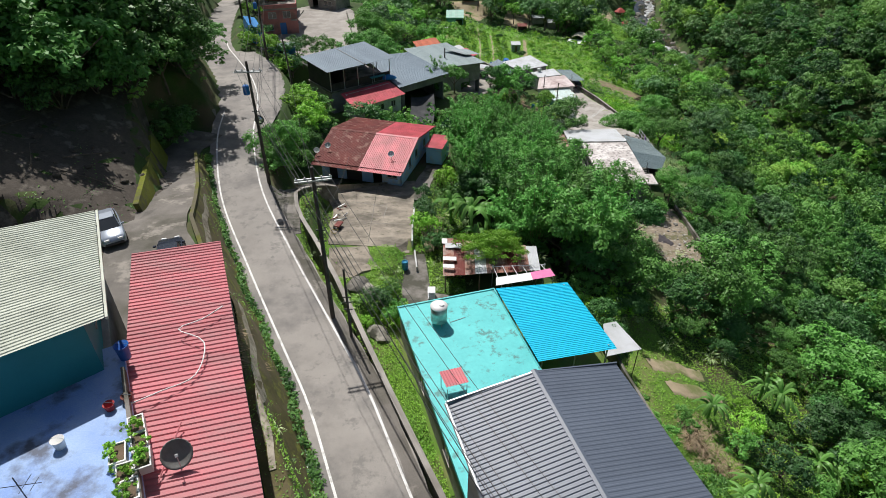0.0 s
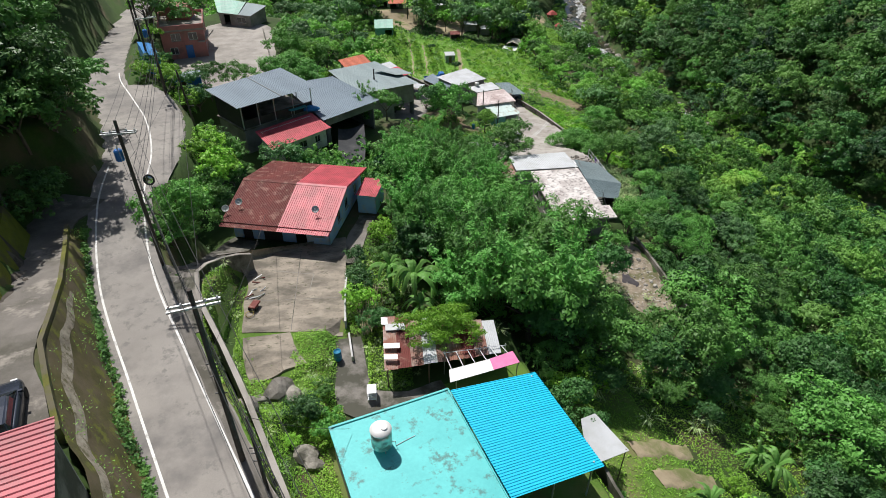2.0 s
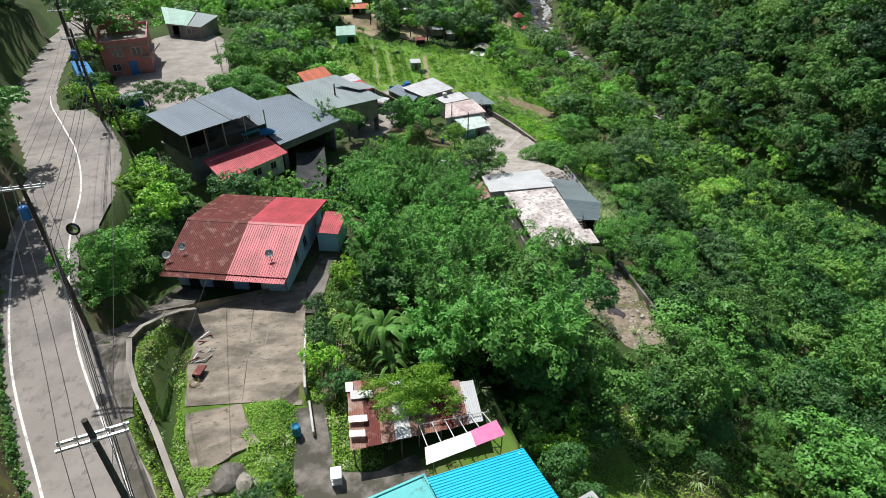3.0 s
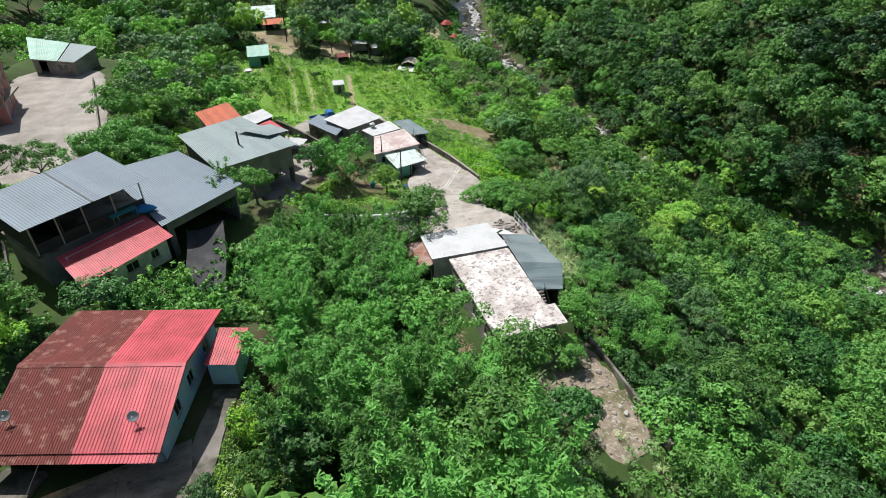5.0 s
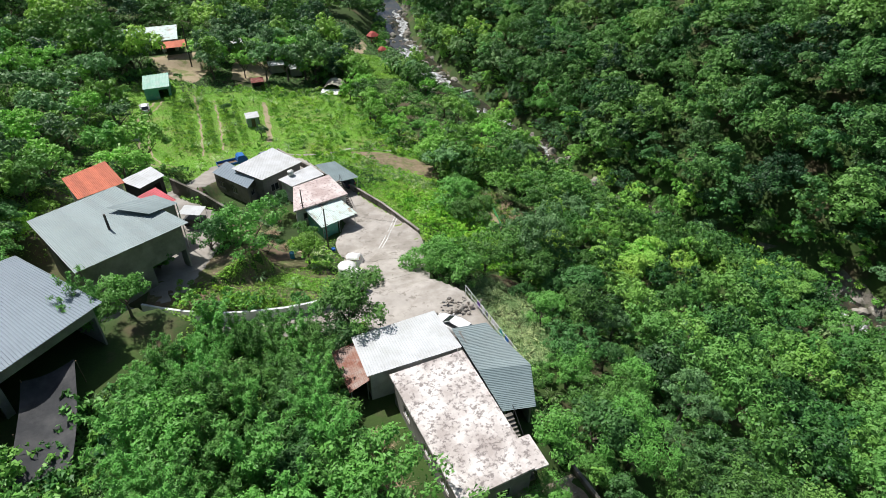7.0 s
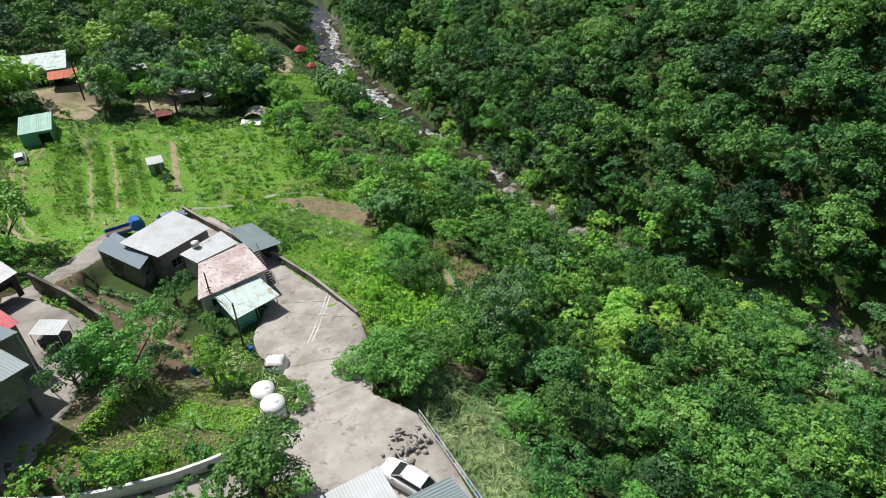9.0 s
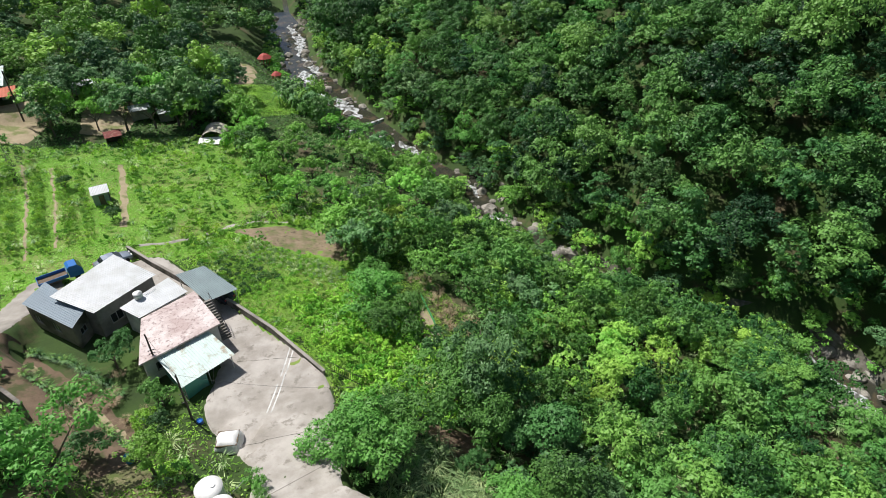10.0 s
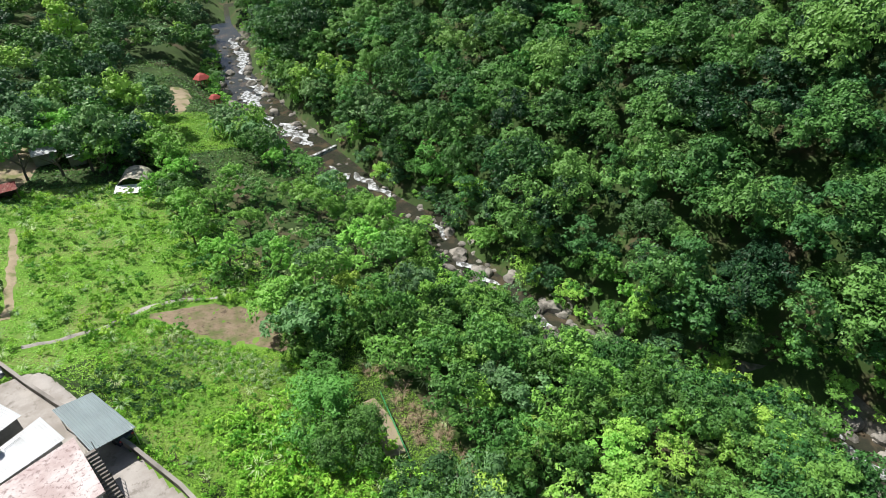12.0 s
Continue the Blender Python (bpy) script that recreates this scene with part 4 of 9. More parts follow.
roof_panels(rh, (0, -0.55, E1 - 0.22), (XM, -0.55, E1 - 0.22), (XM, 0.15, E1 - 0.06), (0, 0.15, E1 - 0.06), rust_roof, 0.8, 0.16, 0.03)
roof_panels(rh, (XM, -0.55, E1 - 0.22), (W, -0.55, E1 - 0.22), (W, 0.15, E1 - 0.06), (XM, 0.15, E1 - 0.06), red_roof, 0.8, 0.2, 0.03)
annex = thing("annex_shed", (-0.7, 65.0, 33.7), "small blue-walled annex with a red sheet roof", "shed", rz=-15.6)
for a_, b_ in (((-0.9, -1.6), (1.0, -1.6)), ((1.0, -1.6), (1.0, 1.6)), ((1.0, 1.6), (-0.9, 1.6))):
    wall(annex, a_, b_, 0, 2.05, 2.05, blue_wash)
roof_panels(annex, (-1.0, -1.8, 2.15), (1.15, -1.8, 2.12), (1.15, 1.8, 2.2), (-1.0, 1.8, 2.25), red_roof, 0.8, 0.2, 0.03)
# rooftop house above the driveway: terrace, cream-roofed shed, red lean-to
lot = thing("terrace_house", (-14.2, 17.9, 42.6), "concrete house with a blue-washed roof terrace and a cream sheet roof", "house", rz=28.5)
part("block", Shape().box((-9, -9, 0), (0.55, 0.3, 5.15)).box((-9, 0.3, 0), (0.1, 6.6, 5.15)), grey_wall, lot, bevel=0.02)
part("terrace", Shape().box((-9.05, -9.05, 5.15), (0.6, 0.35, 5.4)), terrace_floor, lot, "terrace floor with peeling blue and white wash", bevel=0.01)
for y0, y1 in ((-9, -5.2), (-5.1, -1.6)):
    part("parapet", Shape().box((0.45, y0, 5.4), (0.6, y1, 5.75)), concrete_dark, lot)
wall(lot, (-8.5, -2.9), (-0.2, -1.0), 5.15, 8.0, 8.0, teal_wall)
wall(lot, (-0.2, -1.0), (-0.2, 6.4), 5.15, 8.0, 8.0, teal_wall, [(2, 3.2, 1.0, 2.1, "window")])
wall(lot, (-0.2, 6.4), (-8.5, 6.0), 5.15, 8.0, 8.0, teal_wall)
roof_panels(lot, (-9, -3.4, 8.55), (-9, 7.6, 8.55), (0.72, 7.35, 8.25), (0.62, -1.45, 8.25), cream_roof, 0.9, 0.22, 0.04)
part("eave_trim", Shape().slab([(0.66, -1.5, 8.3), (0.76, -1.5, 8.3), (0.86, 7.35, 8.3), (0.76, 7.35, 8.3)], 0.12), cream_roof, lot)
lean = thing("red_lean_to", (-11.0, 19.0, 42.6), "long lean-to with a faded red corrugated sheet roof", "shed", rz=21)
roof_panels(lean, (1.85, -8.6, 4.3), (1.55, 8.9, 4.3), (-2.9, 8.2, 5.0), (-2.7, -8.6, 5.0), red_faded, 0.85, 0.30, 0.05, label="faded red sheet")
wall(lean, (1.55, -8.4), (1.3, 8.6), -1.5, 4.1, 4.1, concrete_dark, [(3, 4.4, 2.9, 4.2, "window"), (8, 9.4, 2.9, 4.2, "window")])
wall(lean, (1.3, 8.6), (-2.6, 8.0), 0, 4.1, 4.7, grey_wall, [(1.0, 2.6, 0, 2.4, "hole")])
wall(lean, (-2.4, -8.4), (1.55, -8.4), 0, 4.7, 4.1, grey_wall)

# open-fronted slate-roofed building above the red awning
GBZ = 33.4
gb, L, ins = building("slate_roof_building", [(-15.6, 78.6), (-6.8, 85.2), (-12.1, 92.1), (-20.4, 84.6)], GBZ, [39.6, 39.6, 39.9, 39.9], grey_wall,
                      "two-storey house with a slate-blue sheet roof and an open upper floor", inset=0.7, walls="")
a, b, c, d = L
mid0, mid1 = lerp(a, b, 0.53), lerp(d, c, 0.53)
roof_panels(gb, a, mid0, mid1, d, slate_roof, 0.9, 0.25, 0.03)
roof_panels(gb, mid0, b, c, mid1, slate_roof, 0.9, 0.25, 0.03)
part("roof_joint", Shape().tube([Vector(mid0) + Vector((0, 0, 0.06)), Vector(mid1) + Vector((0, 0, 0.06))], 0.09, 4), steel, gb)
for i in range(4):
    j = (i + 1) % 4
    wall(gb, ins[i], ins[j], 0, 3.0, 3.0, grey_wall)
    # side wall, parapet and partition coloured dark for the shade under the roof
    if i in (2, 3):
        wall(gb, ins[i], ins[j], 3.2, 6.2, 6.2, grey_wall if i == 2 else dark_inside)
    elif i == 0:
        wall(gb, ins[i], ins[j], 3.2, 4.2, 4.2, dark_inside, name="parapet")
part("floor_slab", Shape().slab([(*(np.array(p) * 1.04), 3.2) for p in ins], 0.2), concrete_dark, gb)
for t in (0, 0.22, 0.45, 0.72, 1):
    p = lerp(ins[0], ins[1], t)
    post(gb, p[0], p[1], 3.2, 6.05, 0.07, steel)
for t in (0.5, 1):
    p = lerp(ins[1], ins[2], t)
    post(gb, p[0], p[1], 3.2, 6.05, 0.07, steel)
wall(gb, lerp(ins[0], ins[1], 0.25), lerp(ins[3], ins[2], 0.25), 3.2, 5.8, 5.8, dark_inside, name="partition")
aw, L, ins2 = building("awning_annex", [(-11.75, 75.2), (-5.3, 80.9), (-7.9, 84.2), (-14.2, 79.0)], GBZ, [35.8, 35.8, 36.5, 36.5], white_wall,
                       "whitewashed annex under a bright red sheet awning", inset=0.5, openings={0: [(1.2, 2.0, 0, 1.95, "door"), (3.4, 4.6, 0.9, 1.8, "window"), (5.8, 6.6, 0.9, 1.8, "window")]})
roof_panels(aw, *L, red_roof, 0.8, 0.22, 0.035)
g2, L, ins2 = building("slate_shed", [(-6.2, 82.0), (0.9, 88.2), (-5.6, 96.4), (-12.5, 93.6)], 32.2, [36.3, 36.3, 37.0, 37.0], grey_wall,
                       "large shed with a slate-blue sheet roof", inset=0.6, openings={0: [(0.6, 8, 0, 2.9, "hole")], 1: [(1, 2.4, 1, 2, "window"), (5, 6.4, 1, 2, "window")]})
roof_panels(g2, *L, slate_roof, 0.9, 0.25, 0.035)
# shade net lean-to beside the shed
net = thing("shade_net", (-3.2, 80.8, gz(-3.2, 80.8)), "sagging black shade net over a pole frame", "shade net")
s = Shape()
NU, NV = 8, 8
pts = []
for i in range(NU + 1):
    for j in range(NV + 1):
        u, v = i / NU, j / NV
        pts.append((-1.6 + 3.4 * u + 0.2 * math.sin(3 * v), -5.0 + 8.4 * v + 0.6 * u, 0.9 + 1.2 * v - 0.35 * math.sin(math.pi * u) + 0.15 * math.sin(5 * v + 3 * u)))
s.add(pts, [(i * (NV + 1) + j, (i + 1) * (NV + 1) + j, (i + 1) * (NV + 1) + j + 1, i * (NV + 1) + j + 1) for i in range(NU) for j in range(NV)])
part("net", s, net_black, net, smooth=True)
for x, y, h in ((-1.6, -4.9, 0.9), (1.8, -4.3, 0.9), (-1.6, -1.0, 1.5), (1.8, -0.5, 1.5), (-1.5, 3.3, 2.2), (1.9, 3.8, 2.2)):
    post(net, x, y, -0.6, h, 0.04, wood)

# low grey-green complex beside the lower yard
lg, L, ins2 = building("green_grey_workshop", [(-2.2, 96.3), (7.3, 102.2), (0.6, 111.9), (-7.0, 107.0)], 28.1, [34.2, 33.5, 34.1, 34.4], grey_wall,
                       "wide low workshop with a weathered green-grey sheet roof", inset=0.6, openings={0: [(1, 3, 0.2, 2.2, "hole"), (6, 10, 0, 2.4, "hole")], 1: [(1, 4.5, 0, 2.3, "hole"), (6.5, 10, 0, 2.3, "hole")]})
roof_panels(lg, *L, green_grey_roof, 0.9, 0.25, 0.03)
lh = thing("grey_lean_roof", (4.2, 106.0, 28.1), "raised grey-green sheet roof section on posts", "roof")
roof_panels(lh, (-0.3, -1.8, 6.1), (2.4, 0.2, 5.6), (0.2, 2.8, 5.7), (-4.2, 0.4, 6.5), teal_grey_roof, 0.9, 0.25, 0.03)
for x, y in ((-0.2, -1.5), (2.2, 0.2), (0.1, 2.5), (-3.9, 0.4)):
    post(lh, x, y, 0, 5.6, 0.05)
sr2, L, i2 = building("red_shed", [(4.3, 107.2), (6.3, 108.7), (4.4, 111.9), (2.3, 110.3)], 28.1, [32.8, 32.8, 33.1, 33.1], grey_wall, "small shed with a red sheet roof", "shed", inset=0.25)
roof_panels(sr2, *L, red_roof, 0.8, 0.22, 0.03)
orr, L, i2 = building("orange_roof_house", [(-4.3, 116.8), (0.6, 119.0), (-1.6, 125.0), (-6.2, 122.0)], 27.6, [30.9, 30.9, 31.4, 31.4], white_wall, "small house with an orange roof", inset=0.3,
                      openings={0: [(1, 2.2, 1, 2, "window")]})
roof_panels(orr, *L, orange_roof, 0.8, 0.22, 0.04)
wsh, L, i2 = building("white_roof_shed", [(2.0, 118.6), (4.9, 121.0), (3.4, 123.6), (-0.2, 121.0)], 27.4, [30.0, 30.0, 30.3, 30.3], dark_inside, "shed with a white sheet roof", "shed", inset=0.25,
                      openings={0: [(0.5, 2.8, 0, 2.0, "hole")]})
roof_panels(wsh, *L, white_roof, 0.9, 0.25, 0.03)

# lichen-spotted flat-roofed house with white and green sheet roofs
ch, L, i2 = building("lichen_roof_house", [(20.8, 66.8), (26.9, 67.2), (26.9, 79.6), (20.2, 79.4)], 25.6, [28.8] * 4, grey_wall,
                     "long concrete house with a pale flat roof mottled by lichen", inset=0.25, openings={0: [(0.8, 1.8, 0, 2.0, "door"), (2.8, 4.0, 0.9, 1.9, "window")], 3: [(2, 3.2, 1, 2, "window"), (6, 7.2, 1, 2, "window"), (9, 10.2, 1, 2, "window")]})
part("flat_roof", Shape().slab([(p[0], p[1], p[2] + 0.18) for p in L], 0.22), lichen_roof, ch, "pale concrete roof with dark lichen patches", bevel=0.015)
part("roof_step", Shape().box((3.0, -6.2, 3.2), (4.1, -3.4, 3.36)), lichen_roof, ch, bevel=0.01)
wh, L, i2 = building("white_roof_house", [(18.5, 79.95), (27.0, 79.9), (26.9, 86.0), (18.7, 85.7)], 25.4, [28.9, 29.0, 28.25, 28.15], white_wall,
                     "white-walled house front under a white sheet roof", inset=0.3, openings={2: [(1.5, 2.5, 0, 2.1, "door"), (4, 5.5, 1, 2.2, "window")]})
roof_panels(wh, *L, white_roof, 0.9, 0.25, 0.025)
lt, L, i2 = building("side_lean_to", [(16.9, 79.9), (18.75, 80.3), (18.85, 85.5), (16.7, 85.3)], 25.6, [27.7, 28.0, 27.6, 27.4], grey_wall, "open lean-to with a grey sheet roof", "shed", inset=0.2, walls="2")
roof_panels(lt, *L, rust_mix, 0.8, 0.2, 0.03)
for x, y in (i2[0], i2[1], i2[3]):
    post(lt, x, y, -0.3, 2.1, 0.05)
gg, L, i2 = building("green_roof_shed", [(27.2, 72.8), (30.3, 72.6), (31.1, 82.9), (27.3, 82.5)], 25.4, [28.4, 28.2, 27.5, 28.7], grey_wall, "shed with a green-grey sheet roof and an open front", "shed", inset=0.35, walls="123")
g_a, g_b, g_c, g_d, g_e, g_m = ((x - 28.975, y - 77.7, z - 25.4) for x, y, z in ((27.2, 72.8, 28.45), (29.9, 72.3, 28.3), (32.0, 76.7, 27.9), (31.1, 83.3, 27.5), (27.2, 82.6, 28.75), (27.2, 77.3, 28.65)))
roof_panels(gg, g_a, g_m, g_c, g_b, teal_grey_roof, 0.9, 0.2, 0.035)
roof_panels(gg, g_m, g_e, g_d, g_c, green_grey_roof, 0.9, 0.2, 0.03)

# house group beyond the forecourt
h2a, L, i2 = building("slate_wing", [(14.5, 126.2), (16.1, 128.4), (12.7, 135.6), (10.3, 133.2)], 20.2, [23.3, 23.6, 23.6, 23.3], concrete_dark, "grey block wing with a slate-blue sheet roof", "house", inset=0.2,
                     openings={3: [(1.0, 2.0, 1.0, 2.0, "window"), (4, 5, 1.0, 2.0, "window")], 0: [(0.7, 1.7, 1.2, 2.0, "window")]})
roof_panels(h2a, *L, slate_roof, 0.9, 0.25, 0.03)
h2b, L, i2 = building("pale_roof_house", [(16.7, 126.7), (23.3, 130.0), (19.9, 135.9), (13.1, 131.6)], 20.2, [23.9, 24.0, 24.4, 24.2], grey_wall, "house with a pale grey sheet roof", "house", inset=0.3,
                     openings={0: [(1.2, 2.6, 1.0, 2.2, "window"), (4.2, 5.6, 1.0, 2.2, "window")], 1: [(1, 2, 0, 2.1, "door"), (3.2, 4.6, 1, 2.1, "window")]})
roof_panels(h2b, *L, white_roof, 0.9, 0.22, 0.025)
h2c, L, i2 = building("white_flat_roof_wing", [(20.5, 124.4), (25.7, 126.2), (24.4, 129.6), (19.0, 126.9)], 20.2, [23.2, 23.2, 23.4, 23.4], white_wall, "white wing with a pale sheet roof", "house", inset=0.25)
roof_panels(h2c, *L, white_roof, 0.9, 0.25, 0.02)
h2d, L, i2 = building("pink_flat_roof_house", [(19.3, 117.5), (27.4, 119.3), (26.3, 126.0), (20.6, 124.3)], 20.2, [23.0] * 4, white_wall, "house with a mottled pinkish flat concrete roof", "house", inset=0.3,
                     openings={0: [(1, 2.2, 1, 2, "window")], 1: [(1.0, 1.9, 0, 2.05, "door"), (3, 4.4, 1, 2.1, "window")], 3: [(1.2, 2.2, 1, 2, "window"), (4, 5, 1, 2, "window")]})
part("flat_roof", Shape().slab([(p[0], p[1], p[2] + 0.16) for p in L], 0.2), pinkish_roof, h2d, "flat roof mottled white and pink", bevel=0.015)
h2e, L, i2 = building("carport", [(27.1, 124.3), (30.6, 124.8), (28.4, 130.6), (25.2, 130.4)], 20.2, [22.5, 22.4, 22.8, 22.9], grey_wall, "carport with a blue-grey sheet roof on steel posts", "carport", inset=0.2, walls="")
roof_panels(h2e, *L, teal_grey_roof, 0.9, 0.25, 0.035)
for x, y in i2:
    post(h2e, x, y, 0, 2.25, 0.05)
h2f, L, i2 = building("mint_awning", [(22.1, 113.4), (27.5, 115.2), (26.1, 119.4), (20.8, 118.3)], 20.2, [22.3, 22.2, 22.7, 22.8], green_wall, "awning of mint-white sheets beside a green shed wall", "awning", inset=0.3, walls="3")
roof_panels(h2f, *L, mint_roof, 0.8, 0.25, 0.03)
wall(h2f, i2[0], lerp(i2[0], i2[1], 0.45), 0, 2.0, 2.0, green_wall)
for x, y in (i2[0], i2[1], lerp(i2[0], i2[1], 0.5)):
    post(h2f, x, y, 0, 2.05, 0.05)

# pink house and its neighbours by the upper forecourt
pk, L, i2 = building("pink_house", [(-34.2, 114.5), (-27.4, 116.3), (-29.6, 126.5), (-37.0, 125.0)], 34.5, [39.2] * 4, pink_wall, "two-storey pink-tiled house with a flat roof", "house", inset=0.15,
                     openings={0: [(1.5, 3.0, 3.0, 4.2, "window"), (4.2, 5.6, 3.0, 4.2, "window"), (3.4, 4.6, 0, 2.2, "blue_door"), (1, 2.2, 0.9, 2.0, "window")],
                               1: [(1.0, 2.3, 3.0, 4.2, "window"), (4.2, 5.6, 3.0, 4.2, "window"), (7.5, 8.8, 3.0, 4.2, "window"), (1.2, 2.4, 0, 2.2, "blue_door"), (5, 6.4, 0.8, 2.0, "window")]})
part("flat_roof", Shape().slab([(p[0], p[1], p[2] + 0.1) for p in L], 0.3), concrete, pk, "stained concrete flat roof", bevel=0.02)
for i in range(4):
    wall(pk, L[i][:2], L[(i + 1) % 4][:2], 4.8, 5.5, 5.5, pink_wall, name="parapet")
part("stair_head", Shape().box((-2.6, 1.0, 4.75), (1.2, 4.6, 7.0)), pink_wall, pk, bevel=0.02)
part("balcony", Shape().box((3.3, -4.6, 2.5), (4.4, 2.6, 2.75)), concrete, pk)
tg, L, i2 = building("green_roof_store", [(-29.6, 137.0), (-22.9, 133.6), (-20.4, 139.2), (-32.4, 147.6)], 34.5, [36.9, 36.8, 37.4, 37.6], grey_wall, "concrete store with mint-green sheet roofs", "house", inset=0.3,
                     openings={0: [(1, 2.4, 0, 2.1, "hole"), (4, 6, 0.8, 1.8, "window")]})
a, b, c, d = L
roof_panels(tg, a, lerp(a, b, 0.62), lerp(d, c, 0.62), d, store_mint, 0.9, 0.25, 0.03)
roof_panels(tg, lerp(a, b, 0.64), b, c, lerp(d, c, 0.64), green_grey_roof, 0.9, 0.25, 0.03)

# sheds in the market garden and beyond
th, L, i2 = building("teal_garden_hut", [(0.9, 177.6), (6.0, 177.6), (6.2, 185.4), (1.0, 185.2)], 19.9, [22.4, 22.4, 22.8, 22.8], green_wall, "green sheet-metal hut with a mint roof", "hut", inset=0.15,
                     openings={0: [(2.7, 4.5, 0, 2.0, "hole")]})
roof_panels(th, *L, store_mint, 0.9, 0.25, 0.03)
zs = gz(19.8, 164.3)
gh, L, i2 = building("small_garden_hut", [(18.6, 163.0), (21.2, 163.0), (21.2, 165.6), (18.6, 165.6)], zs, [zs + 2.0, zs + 2.0, zs + 2.2, zs + 2.2], green_grey_roof, "small grey-green tool hut with a white roof", "hut", inset=0.12,
                     openings={0: [(0.8, 1.6, 0, 1.7, "door")]})
roof_panels(gh, *L, white_roof, 0.9, 0.2, 0.02)
fh, L, i2 = building("far_farm_shed", [(-2.0, 209.0), (9.5, 209.0), (10.0, 219.0), (-3.0, 219.0)], 20.5, [23.4, 23.4, 24.4, 24.4], white_wall, "farm shed with pale sheet roofs", "shed", inset=0.4,
                     openings={0: [(4, 7, 0, 2.2, "hole"), (8, 10, 0, 2.2, "hole")]})
roof_panels(fh, *L, mint_roof, 0.9, 0.25, 0.03)
fr, L, i2 = building("red_porch", [(5.6, 204.6), (11.2, 204.6), (11.4, 209.0), (5.8, 209.0)], 20.5, [22.6, 22.6, 23.1, 23.1], dark_inside, "open porch with a red-orange sheet roof", "porch", inset=0.3, walls="")
roof_panels(fr, *L, orange_roof, 0.9, 0.25, 0.03)
for x, y in i2:
    post(fr, x, y, 0, 2.1, 0.05)


pavilion_red = mat("pavilion_red", (0.46, 0.085, 0.07), (0.38, 0.07, 0.055), 1.0, 0.7, 0.1)


def pavilion(x, y, r, h):
    z = gz(x, y)
    p = thing("pavilion", (x, y, z), "small riverside pavilion with a red hipped roof", "pavilion", "riverside pavilions")
    part("roof", Shape().lathe([(r * 1.15, h - 0.05), (r * 1.2, h), (r * 0.6, h + r * 0.5), (0.08, h + r * 0.75)], n=6), pavilion_red, p)
    for k in range(6):
        post(p, r * 0.9 * math.cos(k * math.pi / 3), r * 0.9 * math.sin(k * math.pi / 3), -0.3, h, 0.08, red_plastic)
    return p


pavilion(72.0, 252.0, 1.95, 2.6)
pavilion(71.0, 238.5, 1.35, 2.2)
# ---- banks, walls and beds ----
bank_moss = mat("mossy_bank", (0.120, 0.105, 0.034), (0.058, 0.062, 0.020), 0.7, 0.95, 0.9, fine=6, stain=(0.15, 0.115, 0.075), stain_scale=0.4, stain_amount=0.36, stain_edge=0.25, speck=(0.17, 0.19, 0.03), speck_scale=0.9, speck_amount=0.3)
rubble = mat("rubble_soil", (0.10, 0.085, 0.07), (0.05, 0.042, 0.034), 0.9, 0.95, 0.9, fine=7, stain=(0.17, 0.15, 0.125), stain_scale=0.9, stain_amount=0.25)
gravel = mat("gravel", (0.36, 0.30, 0.22), (0.19, 0.155, 0.115), 1.2, 0.95, 0.9, fine=7, stain=(0.12, 0.12, 0.05), stain_scale=0.45, stain_amount=0.36, speck=(0.52, 0.50, 0.46), speck_scale=3.2, speck_amount=0.22)
dry_soil = mat("dry_soil", (0.42, 0.345, 0.23), (0.31, 0.25, 0.16), 0.5, 0.95, 0.6, fine=6, stain=(0.16, 0.19, 0.06), stain_scale=0.3, stain_amount=0.32)
meadow_grass = mat("meadow_grass", (0.17, 0.33, 0.04), (0.11, 0.23, 0.028), 0.3, 0.95, 0.8, fine=8, stain=(0.24, 0.26, 0.09), stain_scale=0.18, stain_amount=0.33, stain_edge=0.2)
terrace_earth = mat("terrace_earth", (0.20, 0.155, 0.10), (0.12, 0.095, 0.06), 0.7, 0.95, 0.9, fine=5, stain=(0.10, 0.14, 0.035), stain_scale=0.5, stain_amount=0.5, stain_edge=0.25, speck=(0.30, 0.25, 0.15), speck_scale=1.6, speck_amount=0.25)
bank_gravel = mat("bank_gravel", (0.46, 0.41, 0.33), (0.22, 0.19, 0.15), 1.6, 0.95, 1.0, fine=6, speck=(0.12, 0.11, 0.05), speck_scale=1.3, speck_amount=0.3)
plot_soil = mat("dug_soil", (0.30, 0.235, 0.155), (0.20, 0.15, 0.095), 0.8, 0.95, 0.9, fine=5, stain=(0.11, 0.15, 0.04), stain_scale=0.5, stain_amount=0.34, stain_edge=0.2, speck=(0.10, 0.075, 0.05), speck_scale=1.8, speck_amount=0.25)
# steep bank between the road and the driveway
BANK = [(-24.7, 54.0, 39.5), (-23.0, 49.8, 40.2), (-20.8, 44.3, 41.2), (-19.35, 40.3, 42.1), (-18.2, 36.6, 42.6), (-16.3, 33.0, 42.6), (-14.8, 30.3, 42.5), (-12.8, 27.6, 42.3), (-9.7, 19.6, 42.2), (-6.3, 11.4, 42.0), (-2, 1, 41.6)]
bank_line = spline(BANK, 0.7)
road_line = spline(ROAD, 0.5)


